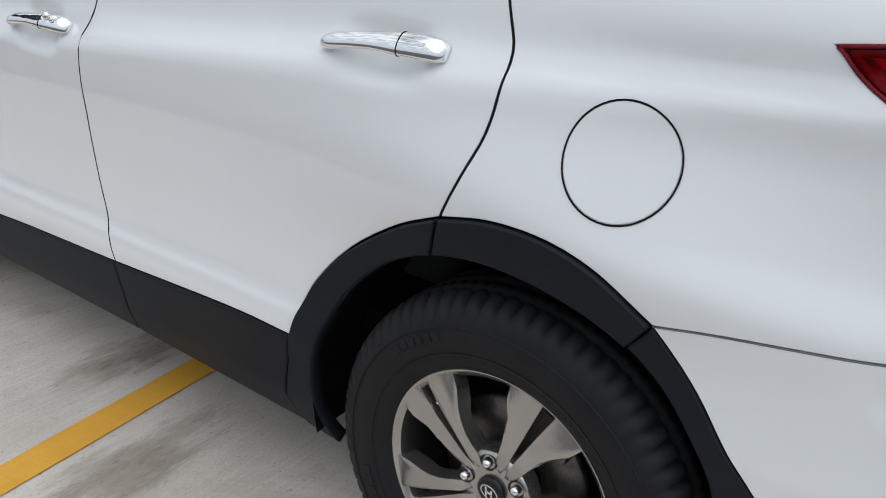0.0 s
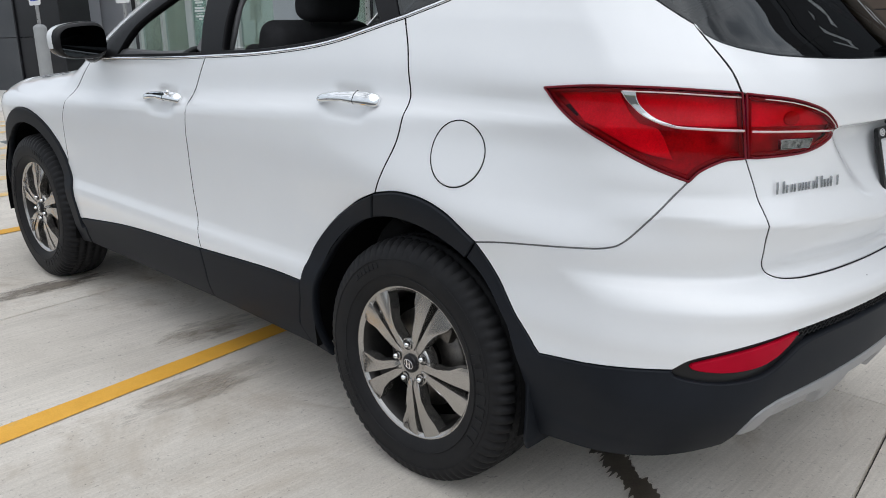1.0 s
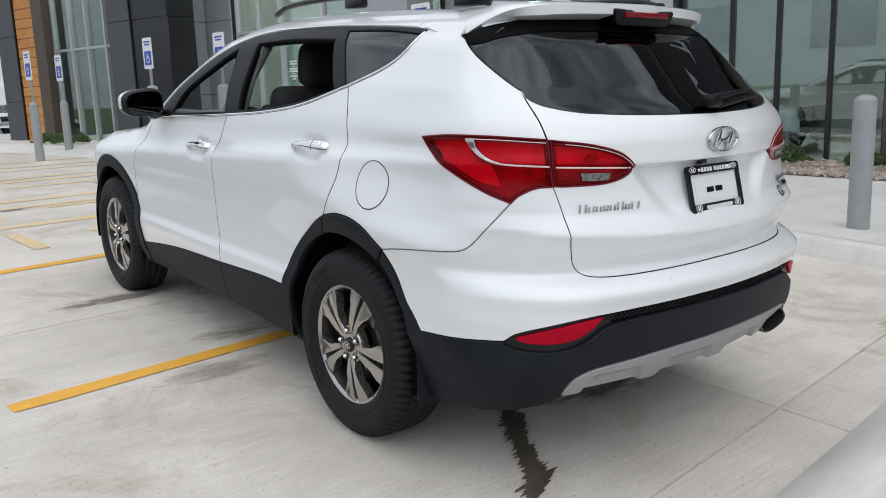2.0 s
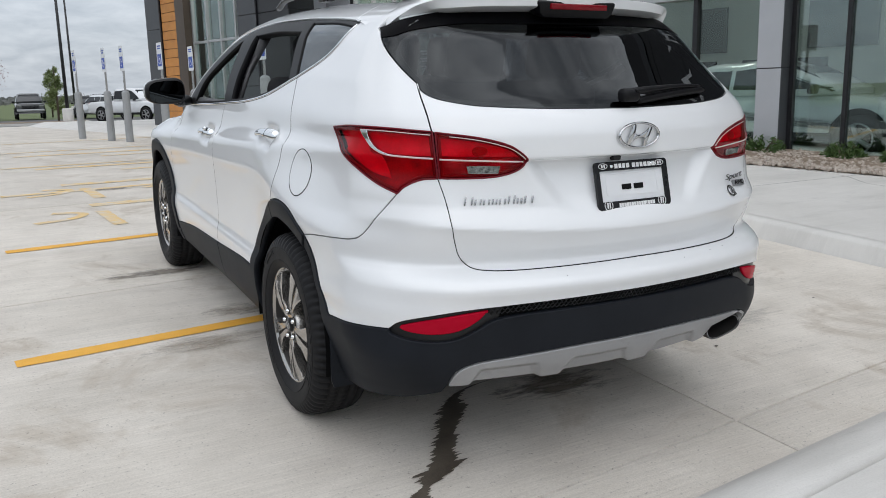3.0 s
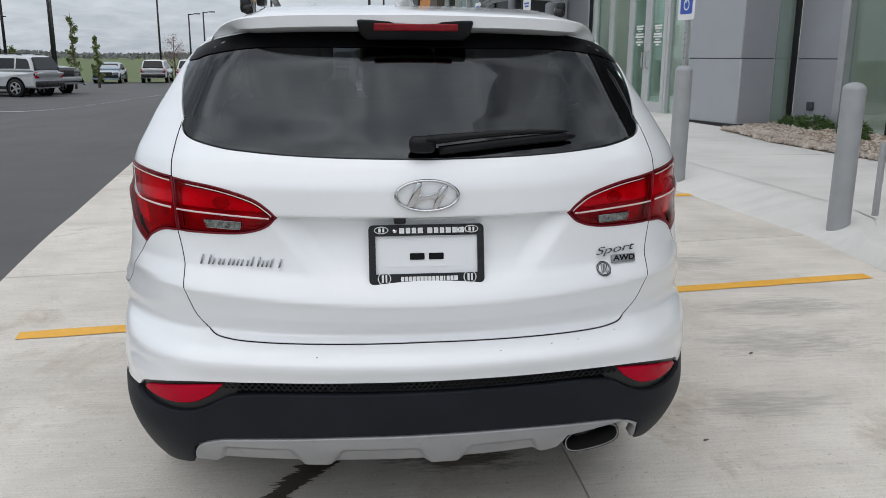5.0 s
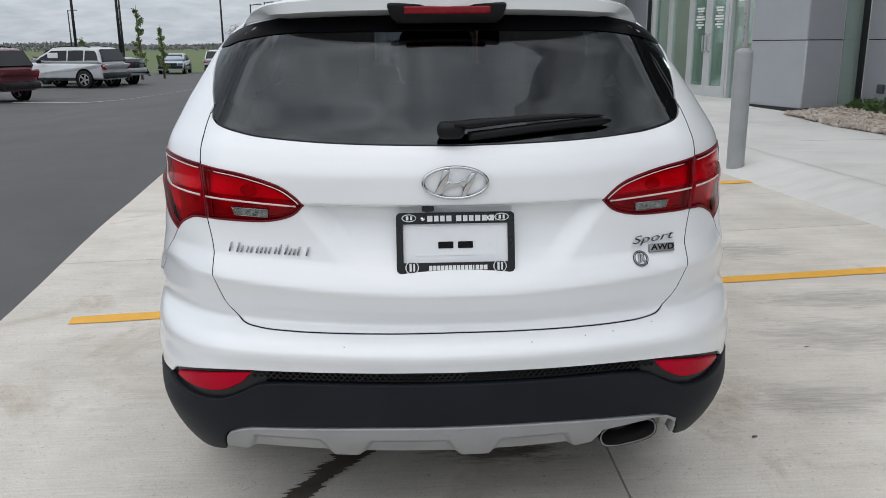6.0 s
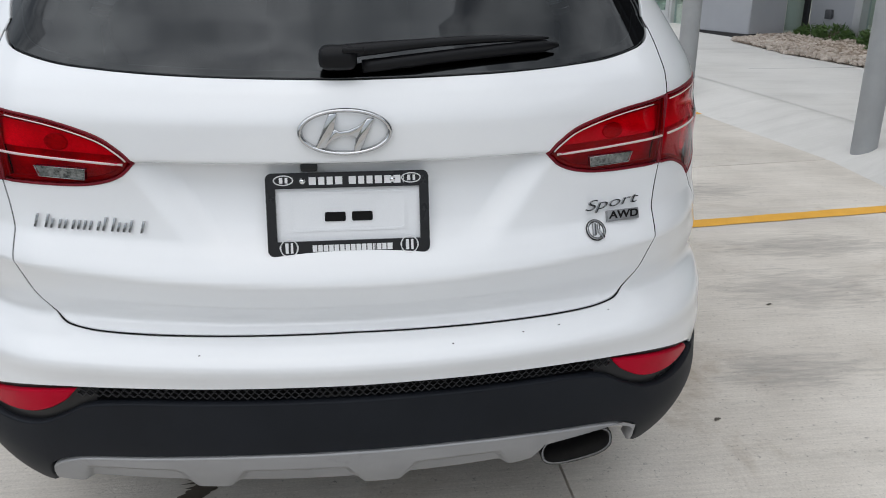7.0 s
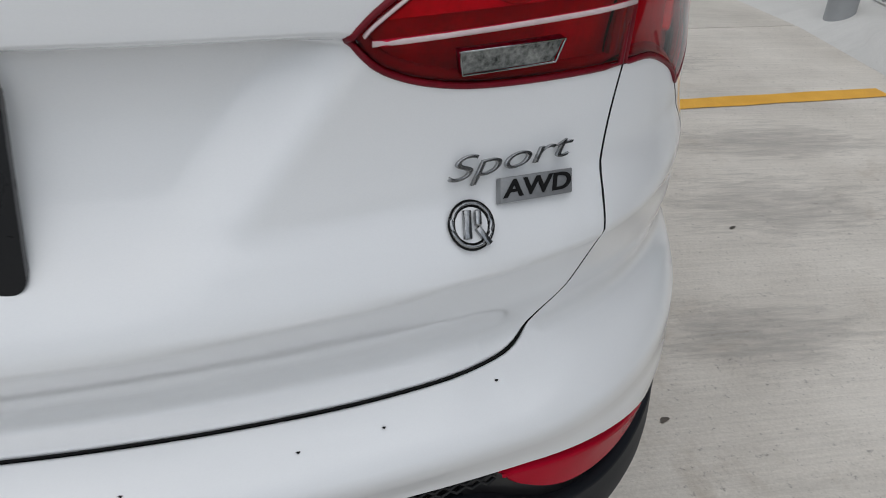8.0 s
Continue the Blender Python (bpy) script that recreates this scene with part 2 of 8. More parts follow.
def tube(points, radius, sides=10, flat=1.0, caps=True):
    """A round bar along a line of points; radius may be a list."""
    pts = [Vector(p) for p in points]
    radii = radius if isinstance(radius, (list, tuple)) else [radius] * len(pts)
    bm = bmesh.new()
    rings = []
    up = Vector((0, 0, 1))
    for i, p in enumerate(pts):
        d = (pts[min(i + 1, len(pts) - 1)] - pts[max(i - 1, 0)]).normalized()
        a = d.cross(up if abs(d.dot(up)) < 0.95 else Vector((0, 1, 0))).normalized()
        b = a.cross(d)
        rings.append([bm.verts.new(p + radii[i] * (math.cos(k * math.tau / sides) * a + flat * math.sin(k * math.tau / sides) * b)) for k in range(sides)])
    for r, q in zip(rings, rings[1:]):
        for k in range(sides):
            bm.faces.new((r[k], r[(k + 1) % sides], q[(k + 1) % sides], q[k]))
    if caps:
        bm.faces.new(rings[0][::-1])
        bm.faces.new(rings[-1])
    return smooth_all(bm, 50)


def lathe(profile, steps=64, axis="x", closed=False):
    """Turns (radius, along) points round an axis."""
    bm = bmesh.new()
    rings = []
    for k in range(steps):
        a = k * math.tau / steps
        c, s = math.cos(a), math.sin(a)
        rings.append([bm.verts.new((h, r * c, r * s) if axis == "x" else (r * c, r * s, h)) for r, h in profile])
    n = len(profile)
    for k in range(steps):
        r, q = rings[k], rings[(k + 1) % steps]
        for i in range(n if closed else n - 1):
            bm.faces.new((r[i], r[(i + 1) % n], q[(i + 1) % n], q[i]))
    return smooth_all(bm, 32)


def extrude_outline(points, depth, bevel=0.0, at=None):
    """A plate of an outline in the xz plane, depth along y."""
    bm = bmesh.new()
    f = bm.faces.new([bm.verts.new((x, 0, z)) for x, z in points])
    out = bmesh.ops.extrude_face_region(bm, geom=[f])
    bmesh.ops.translate(bm, vec=(0, depth, 0), verts=[v for v in out["geom"] if isinstance(v, bmesh.types.BMVert)])
    bmesh.ops.recalc_face_normals(bm, faces=bm.faces)
    if bevel:
        bmesh.ops.bevel(bm, geom=[e for e in bm.edges if e.calc_face_angle(0) > 1.0], offset=bevel, segments=2, profile=0.5, affect="EDGES")
        smooth_all(bm, 40)
    if at is not None:
        bmesh.ops.transform(bm, matrix=at, verts=bm.verts)
    return bm


def curve(points, n=6):
    """A smooth line through the points."""
    p = np.asarray(points, float)
    if len(p) < 3:
        return p
    q = np.vstack([2 * p[0] - p[1], p, 2 * p[-1] - p[-2]])
    out = []
    for i in range(1, len(q) - 2):
        a, b, c, d = q[i - 1], q[i], q[i + 1], q[i + 2]
        for t in np.linspace(0, 1, n, endpoint=False):
            out.append(0.5 * (2 * b + (c - a) * t + (2 * a - 5 * b + 4 * c - d) * t * t + (3 * b - a - 3 * c + d) * t ** 3))
    return np.array(out + [p[-1]])


def loop(*lines):
    """Joins lines end to end into one closed outline, evenly spaced."""
    pts = []
    for l in lines:
        for p in l:
            if not pts or np.linalg.norm(np.asarray(p) - pts[-1]) > 0.0015:
                pts.append(np.asarray(p, float))
    if np.linalg.norm(pts[0] - pts[-1]) < 0.0015:
        pts.pop()
    p = np.array(pts)
    area = np.sum(p[:, 0] * np.roll(p[:, 1], -1) - np.roll(p[:, 0], -1) * p[:, 1])
    return p if area > 0 else p[::-1]


def refine(p, size):
    out = []
    for a, b in zip(p, np.roll(p, -1, 0)):
        k = max(1, int(math.ceil(np.linalg.norm(b - a) / size)))
        out += [a + (b - a) * i / k for i in range(k)]
    return np.array(out)


def inset(p, d):
    """Moves a counterclockwise outline inwards."""
    e = np.roll(p, -1, 0) - p
    n = np.stack([-e[:, 1], e[:, 0]], 1) / np.maximum(np.linalg.norm(e, axis=1, keepdims=True), 1e-9)
    m = n + np.roll(n, 1, 0)
    m = m / np.maximum(np.sum(m * n, 1, keepdims=True), 0.35)
    return p + d * m


def within(pts, poly):
    x, y = pts[:, 0], pts[:, 1]
    inside = np.zeros(len(pts), bool)
    for (x0, y0), (x1, y1) in zip(poly, np.roll(poly, -1, 0)):
        if y0 != y1:
            hit = ((y0 > y) != (y1 > y)) & (x < (x1 - x0) * (y - y0) / (y1 - y0) + x0)
            inside ^= hit
    return inside


def near(pts, poly, d):
    best = np.full(len(pts), 1e9)
    for a in poly:
        best = np.minimum(best, np.sum((pts - a) ** 2, 1))
    return best < d * d


from mathutils.geometry import delaunay_2d_cdt


def fill(outline, grid, holes=()):
    """Triangles of an outline with an even inner grid."""
    rings = [outline, *holes]
    lo, hi = outline.min(0), outline.max(0)
    g = np.stack(np.meshgrid(np.arange(lo[0], hi[0], grid), np.arange(lo[1], hi[1], grid)), -1).reshape(-1, 2)
    g[:, 0] += (np.round(g[:, 1] / grid).astype(int) % 2) * grid * 0.5
    keep = within(g, outline)
    for h in holes:
        keep &= ~within(g, h)
    g = g[keep]
    for r in rings:
        g = g[~near(g, r, grid * 0.55)]
    pts, edges = [], []
    for r in rings:
        k = len(pts)
        pts += [Vector(p) for p in r]
        edges += [(k + i, k + (i + 1) % len(r)) for i in range(len(r))]
    pts += [Vector(p) for p in g]
    v, _, f, *_ = delaunay_2d_cdt(pts, edges, [], 0, 1e-5)
    v = np.array([(p.x, p.y) for p in v])
    f = np.array([t for t in f if len(t) == 3])
    mid = v[f].mean(1)
    ok = within(mid, outline)
    for h in holes:
        ok &= ~within(mid, h)
    return v, f[ok]


def panel(name, outline, material, parent, out=0.0, gap=0.002, grid=0.022, depth=0.014, holes=(), side=1, label="", soft=0.0018, push=None):
    """A sheet laid on the car's skin inside an outline of (u, z), with rounded, turned-in edges. side -1: the mirrored one."""
    base = refine(outline, max(0.008, grid * 0.6))
    rings = [refine(h, 0.01) for h in holes]
    top = inset(base, gap + soft)
    tops = [inset(r[::-1], gap + soft)[::-1] if len(r) else r for r in rings]
    v, f = fill(top, grid, tops)
    far = lambda p: np.asarray(push(p[:, 0], p[:, 1]) if push else 0.0) + out
    p, n = skin(v[:, 0], v[:, 1])
    lift = far(v) * np.ones(len(v))
    if push:
        e = 0.004
        pu0, _ = skin(v[:, 0] - e, v[:, 1]); pu1, _ = skin(v[:, 0] + e, v[:, 1])
        pz0, _ = skin(v[:, 0], v[:, 1] - e); pz1, _ = skin(v[:, 0], v[:, 1] + e)
        tu = pu1 - pu0 + n * (push(v[:, 0] + e, v[:, 1]) - push(v[:, 0] - e, v[:, 1]))[:, None]
        tz = pz1 - pz0 + n * (push(v[:, 0], v[:, 1] + e) - push(v[:, 0], v[:, 1] - e))[:, None]
        nn = np.cross(tu, tz)
        nn /= np.maximum(np.linalg.norm(nn, axis=1, keepdims=True), 1e-9)
        nn *= np.sign(np.sum(nn * n, 1, keepdims=True))
        p, n = p + n * lift[:, None], nn
    else:
        p = p + n * lift[:, None]
    verts, norms, faces = list(p), list(n), [list(t) for t in f]
    for ring, sign in [(base, 1)] + [(r, -1) for r in rings]:
        r0 = inset(ring, gap + soft) if sign > 0 else inset(ring[::-1], gap + soft)[::-1]
        if sign < 0:
            r0 = inset(ring, -(gap + soft))
            r1 = inset(ring, -gap)
        else:
            r1 = inset(ring, gap)
        k, m = len(verts), len(ring)
        a, na = skin(r0[:, 0], r0[:, 1])
        b, nb = skin(r1[:, 0], r1[:, 1])
        fa, fb = far(r0), far(r1)
        a, deep, b = a + na * (fa * np.ones(m))[:, None], b + nb * ((fb - depth) * np.ones(m))[:, None], b + nb * ((fb - soft) * np.ones(m))[:, None]
        side_n = b - a
        side_n /= np.maximum(np.linalg.norm(side_n, axis=1, keepdims=True), 1e-9)
        mid_n = (side_n + na) / np.maximum(np.linalg.norm(side_n + na, axis=1, keepdims=True), 1e-9)
        for block, nor in ((a, na), (b, mid_n), (deep, side_n)):
            verts += list(block)
            norms += list(nor)
        for i in range(m):
            j = (i + 1) % m
            for o in (0, m):
                quad = [k + o + i, k + o + j, k + o + m + j, k + o + m + i]
                faces.append(quad)
    verts, norms = np.array(verts), np.array(norms)
    if side < 0:
        verts[:, 0] *= -1
        norms[:, 0] *= -1
    # wind every face along its own vertex normals
    fixed = []
    for q in faces:
        a, b, c = verts[q[0]], verts[q[1]], verts[q[2]]
        if np.dot(np.cross(b - a, c - a), norms[q[0]] + norms[q[1]] + norms[q[2]]) < 0:
            q = q[::-1]
        fixed.append(q)
    me = mesh_of(name, verts, fixed, norms)
    return part(name, me, material, parent, label)


def ribbon(name, line, width, material, parent, out=0.004, thick=0.004, side=1, label="", sides=8):
    """A slim bar that runs along a line on the skin."""
    l = np.asarray(line, float)
    p, n = skin(l[:, 0], l[:, 1])
    t = np.gradient(p, axis=0)
    t /= np.maximum(np.linalg.norm(t, axis=1, keepdims=True), 1e-9)
    b = np.cross(n, t)
    c = p + n * out
    verts, faces, m = [], [], len(l)
    for i in range(m):
        for k in range(sides):
            a = k * math.tau / sides
            verts.append(c[i] + b[i] * math.cos(a) * width / 2 + n[i] * math.sin(a) * thick)
    for i in range(m - 1):
        for k in range(sides):
            faces.append((i * sides + k, i * sides + (k + 1) % sides, (i + 1) * sides + (k + 1) % sides, (i + 1) * sides + k))
    faces += [tuple(range(sides))[::-1], tuple((m - 1) * sides + k for k in range(sides))]
    verts = np.array(verts)
    if side < 0:
        verts[:, 0] *= -1
        faces = [f[::-1] for f in faces]
    return part(name, mesh_of(name, verts, faces, smooth=True), material, parent, label)


def rounded(w, h, r, n=6):
    out = []
    for cx, cz, a0 in ((w - r, h - r, 0), (-w + r, h - r, 90), (-w + r, -h + r, 180), (w - r, -h + r, 270)):
        out += [(cx + r * math.cos(radians(a0 + 90 * i / n)), cz + r * math.sin(radians(a0 + 90 * i / n))) for i in range(n + 1)]
    return out


def frame_of(outer, inner, depth):
    """A flat frame between two outlines with as many points."""
    bm = bmesh.new()
    rings = [[bm.verts.new((x, y, z)) for x, z in line] for line, y in ((outer, 0), (outer, depth), (inner, depth), (inner, 0))]
    n = len(outer)
    for k in range(4):
        a, b = rings[k], rings[(k + 1) % 4]
        for i in range(n):
            bm.faces.new((a[i], a[(i + 1) % n], b[(i + 1) % n], b[i]))
    bmesh.ops.recalc_face_normals(bm, faces=bm.faces)
    return smooth_all(bm, 30)

# ---------------------------------------------------------------- the car's skin, one smooth surface
def pchip(xs, ys, x):
    """Smooth monotone curve through the knots."""
    xs, ys = np.asarray(xs, float), np.asarray(ys, float)
    h, d = np.diff(xs), np.diff(ys) / np.diff(xs)
    m = np.zeros_like(xs)
    m[0], m[-1] = d[0], d[-1]
    same = d[1:] * d[:-1] > 0
    w1, w2 = 2 * h[1:] + h[:-1], h[1:] + 2 * h[:-1]
    with np.errstate(divide="ignore", invalid="ignore"):
        m[1:-1] = np.where(same, (w1 + w2) / (w1 / d[:-1] + w2 / d[1:]), 0)
    x = np.clip(np.asarray(x, float), xs[0], xs[-1])
    i = np.clip(np.searchsorted(xs, x) - 1, 0, len(xs) - 2)
    t = (x - xs[i]) / h[i]
    return (ys[i] * (1 + 2 * t) * (1 - t) ** 2 + m[i] * h[i] * t * (1 - t) ** 2
            + ys[i + 1] * t * t * (3 - 2 * t) + m[i + 1] * h[i] * t * t * (t - 1))


def step(a, b, x):
    t = np.clip((np.asarray(x, float) - a) / (b - a), 0, 1)
    return t * t * (3 - 2 * t)


def bell(x, c, w):
    return np.exp(-(((np.asarray(x, float) - c) / w) ** 2))


SIDE_Z = (0.18, 0.28, 0.36, 0.44, 0.505, 0.545, 0.575, 0.60, 0.72, 0.86, 0.96, 1.03, 1.052, 1.067, 1.084, 1.12, 1.20, 1.30, 1.42, 1.52, 1.60, 1.70)
SIDE_X = (0.80, 0.865, 0.895, 0.908, 0.914, 0.909, 0.899, 0.894, 0.889, 0.892, 0.897, 0.895, 0.8915, 0.8845, 0.8705, 0.850, 0.836, 0.800, 0.735, 0.672, 0.600, 0.46)
REAR_Z = (0.18, 0.30, 0.38, 0.44, 0.52, 0.60, 0.663, 0.70, 0.712, 0.724, 0.742, 0.757, 0.775, 0.82, 0.862, 0.873, 0.884, 0.915, 0.95, 1.06, 1.12, 1.17, 1.23, 1.27, 1.36, 1.46, 1.56, 1.64, 1.72)
REAR_Y = (-0.80, -0.92, -0.985, -1.015, -1.035, -1.045, -1.056, -1.071, -1.073, -1.067, -1.044, -1.012, -0.988, -1.0120, -1.0350, -1.0402, -1.0368, -1.0200, -1.001, -0.985, -0.993, -0.992, -0.968, -0.930, -0.82, -0.705, -0.60, -0.52, -0.42)
ROOF_Y = (-1.0, -0.5, 0.0, 0.6, 1.1, 1.4, 1.75, 2.1, 2.35, 2.6, 3.1, 3.4, 3.6)
ROOF_Z = (1.55, 1.615, 1.645, 1.66, 1.65, 1.615, 1.46, 1.27, 1.135, 1.09, 1.03, 0.97, 0.80)


HIP_Z = (0.36, 0.46, 0.55, 0.63, 0.72, 0.82, 0.92, 1.00, 1.10, 1.20, 1.34)
HIP_X = (-0.028, -0.012, 0.004, 0.020, 0.014, 0.010, -0.026, -0.036, -0.046, -0.020, 0.0)
HIP_R = (-0.045, -0.035, 0.015, 0.005, 0.015, -0.012, -0.022, -0.045, -0.025, -0.035, 0.0)


def side_width(y, z):
    """Half the body's width at a height and a place along the car."""
    zz = z + 0.065 * (y - 0.4) * bell(z, 1.02, 0.22)
    w = pchip(SIDE_Z, SIDE_X, zz)
    w = w + 0.042 * bell(y, -0.10, 0.42) * bell(z, 0.88, 0.11) + 0.030 * bell(y, -0.45, 0.35) * bell(z, 1.16, 0.09)
    w = w + 0.022 * bell(y, 2.75, 0.55) * bell(z, 0.85, 0.25)
    w = w + pchip(HIP_Z, HIP_X, z) * (1 - step(-0.45, 0.15, y))
    return w - 0.10 * np.clip(y - 2.72, 0, 3) ** 2 - 0.012 * np.clip(0.3 - y, 0, 3) ** 2


def rear_line(x, z):
    """Where the tail lies at a height, and how it curves in plan."""
    ax = np.abs(x)
    y = pchip(REAR_Z, REAR_Y, z - (0.07 * np.minimum(ax, 0.8) ** 2) * bell(z, 0.89, 0.085))
    bow = pchip((0.3, 0.6, 0.8, 1.1, 1.3, 1.6), (0.20, 0.22, 0.27, 0.30, 0.34, 0.22), z)
    y = y + bow * ax ** 2
    # hollow round the plate
    edge = 0.266 + 0.76 * (z - 0.905)
    hollow = (1 - step(edge - 0.070, edge + 0.020, ax)) * step(0.895, 0.985, z) * (1 - step(1.094, 1.106, z))
    return y + (0.014 + 0.026 * step(0.9, 1.09, z)) * hollow


def body(x, y, z):
    """Below nought inside the car's skin."""
    a = np.abs(x) - side_width(y, z)
    b = rear_line(x, z) - y
    c = y - (3.60 - 0.30 * x * x - 0.25 * np.clip(0.55 - z, 0, 1) ** 2)
    d = (z - pchip(ROOF_Y, ROOF_Z, y) + 0.09 * x * x) * 0.8
    r = pchip((0.3, 0.55, 0.85, 1.0, 1.15, 1.33, 1.6), (0.27, 0.27, 0.285, 0.26, 0.25, 0.19, 0.16), z) + pchip(HIP_Z, HIP_R, z)

    def join(p, q, r):
        return np.where((p > -r) & (q > -r), np.hypot(np.maximum(p + r, 0), np.maximum(q + r, 0)) - r, np.maximum(p, q))
    return join(join(join(a, b, r), c, 0.35), d, 0.10)


SPINE_X, SPINE_Y, TURN_LENGTH = 0.42, -0.42, 0.80


def skin_ray(u, front=3.0):
    """Spine point and outward way for the distance u round the car from the middle of the tail; u > 0 is the left side."""
    s, v = np.sign(u), np.abs(u)
    a = np.clip((v - SPINE_X) / TURN_LENGTH, 0, 1) * math.pi / 2
    f = np.clip((v - SPINE_X - TURN_LENGTH - (front - SPINE_Y)) / 0.9, 0, 1) * math.pi / 2
    px = -s * np.minimum(v, SPINE_X)
    py = SPINE_Y + np.clip(v - SPINE_X - TURN_LENGTH, 0, front - SPINE_Y)
    return px, py, -s * np.sin(a) * np.cos(f), -np.cos(a) + np.sin(f)


def skin(u, z, out=0.0):
    """Points of the skin and their normals, pushed out along them."""
    u, z = np.asarray(u, float), np.asarray(z, float)
    px, py, dx, dy = skin_ray(u)
    lo, hi = np.zeros_like(u), np.full_like(u, 1.3)
    for _ in range(32):
        mid = (lo + hi) / 2
        inside = body(px + dx * mid, py + dy * mid, z) < 0
        lo, hi = np.where(inside, mid, lo), np.where(inside, hi, mid)
    p = np.stack([px + dx * lo, py + dy * lo, z], -1)
    n = slope(p)
    return p + n * np.asarray(out)[..., None] if np.ndim(out) else p + n * out, n


def slope(p, e=0.003):
    x, y, z = p[..., 0], p[..., 1], p[..., 2]
    n = np.stack([body(x + e, y, z) - body(x - e, y, z), body(x, y + e, z) - body(x, y - e, z), body(x, y, z + e) - body(x, y, z - e)], -1)
    return n / np.maximum(np.linalg.norm(n, axis=-1, keepdims=True), 1e-9)


def along(p):
    """The u of a place."""
    x, y = p[0], p[1]
    s = -1 if x > 0 else 1
    ax = abs(x)
    if ax > SPINE_X and y > SPINE_Y:
        return s * (SPINE_X + TURN_LENGTH + y - SPINE_Y)
    if ax <= SPINE_X and y <= SPINE_Y:
        return s * ax
    return s * (SPINE_X + TURN_LENGTH * math.atan2(ax - SPINE_X, SPINE_Y - y) / (math.pi / 2))


# ---------------------------------------------------------------- ground
CLIMB = math.tan(radians(RISE))


def height(x, y):
    """The ground: climbs along the forecourt, levels out, and falls away to the far car park."""
    x, y = np.asarray(x, float), np.asarray(y, float)
    yy = np.where(y > 6, 6 + 5 * (1 - np.exp(-np.clip(y - 6, 0, 99) / 5)), np.maximum(y, -6))
    z = CLIMB * yy * step(-10, -2.6, x) * (1 - step(24, 44, y)) * (1 - step(20, 45, x))
    return z - 0.18 * (1 - step(-10, -4, x)) * step(8, 20, y) - 0.28 * (1 - step(-12, -5, x)) * step(35, 55, y)


CONCRETE = surface("concrete", (0.520, 0.478, 0.420), (0.700, 0.655, 0.590), (0.75, 0.92), grain=1.6, fine=130, bump=0.4, depth=0.003, space="Generated", stains=((0.43, 0.370, 0.300), 1.3, 0.55), spread=0.05)


def world_grain(m):
    """Lets a ground material run on in metres over every piece of it."""
    nt = m.node_tree
    geo = add(nt, "ShaderNodeNewGeometry")
    for n in nt.nodes:
        if n.type == "TEX_NOISE":
            for l in list(n.inputs["Vector"].links):
                nt.links.remove(l)
            nt.links.new(geo.outputs["Position"], n.inputs["Vector"])
    return m


world_grain(CONCRETE)


def broomed(m, strength=0.16, speckle=0.5):
    """Broom streaks along x, small dark pits and faint tyre rubs over a ground material."""
    nt = m.node_tree
    bs = nt.nodes["Principled BSDF"]
    geo = add(nt, "ShaderNodeNewGeometry")
    colour = bs.inputs["Base Color"].links[0].from_socket
    height_in = None
    for scale, size, lo, hi, dark in (((3.0, 95.0, 3.0), 1.0, 0.30, 0.70, strength), ((1.0, 5.0, 1.0), 0.9, 0.50, 0.74, 0.12), ((1, 1, 1), 60.0, 0.60, 0.74, speckle)):
        mp = add(nt, "ShaderNodeMapping")
        mp.inputs["Scale"].default_value = scale
        mp.inputs["Rotation"].default_value = (0, 0, radians(-6))
        nt.links.new(geo.outputs["Position"], mp.inputs["Vector"])
        nz = add(nt, "ShaderNodeTexNoise", Scale=size, Detail=5.0, Roughness=0.65)
        nt.links.new(mp.outputs[0], nz.inputs["Vector"])
        rg = add(nt, "ShaderNodeMapRange")
        rg.inputs["From Min"].default_value, rg.inputs["From Max"].default_value = lo, hi
        rg.inputs["To Min"].default_value, rg.inputs["To Max"].default_value = 1.0 + (0.5 * dark if size == 1.0 else 0.0), 1.0 - (0.5 * dark if size == 1.0 else dark)
        nt.links.new(nz.outputs["Fac"], rg.inputs["Value"])
        mul = add(nt, "ShaderNodeVectorMath")
        mul.operation = "SCALE"
        nt.links.new(colour, mul.inputs[0])
        nt.links.new(rg.outputs[0], mul.inputs["Scale"])
        colour = mul.outputs[0]
        if size == 1.0:
            height_in = nz.outputs["Fac"]
    nt.links.new(colour, bs.inputs["Base Color"])
    b = add(nt, "ShaderNodeBump", Strength=0.35, Distance=0.003)
    nt.links.new(height_in, b.inputs["Height"])
    old = bs.inputs["Normal"].links[0].from_socket
    nt.links.new(old, b.inputs["Normal"])
    nt.links.new(b.outputs[0], bs.inputs["Normal"])
    return m


broomed(CONCRETE)
CONCRETE_PALE = world_grain(surface("pale_concrete", (0.57, 0.555, 0.525), (0.68, 0.665, 0.635), (0.75, 0.9), grain=1.2, fine=150, bump=0.2, depth=0.002, stains=((0.42, 0.41, 0.39), 1.8, 0.62), spread=0.03))
broomed(CONCRETE_PALE, 0.06, 0.12)
ASPHALT = world_grain(surface("asphalt", (0.068, 0.067, 0.067), (0.112, 0.110, 0.109), (0.75, 0.92), grain=0.7, fine=220, bump=0.5, depth=0.004, stains=((0.11, 0.108, 0.105), 0.35, 0.58)))
JOINT = world_grain(surface("joint_filler", (0.05, 0.047, 0.043), (0.10, 0.095, 0.085), (0.8, 0.95), grain=9, fine=160, bump=0.3))
GRASS = world_grain(surface("grass", (0.075, 0.105, 0.035), (0.14, 0.175, 0.065), (0.8, 0.95), grain=0.35, fine=25, bump=0.6, depth=0.05, stains=((0.15, 0.15, 0.07), 0.12, 0.58)))
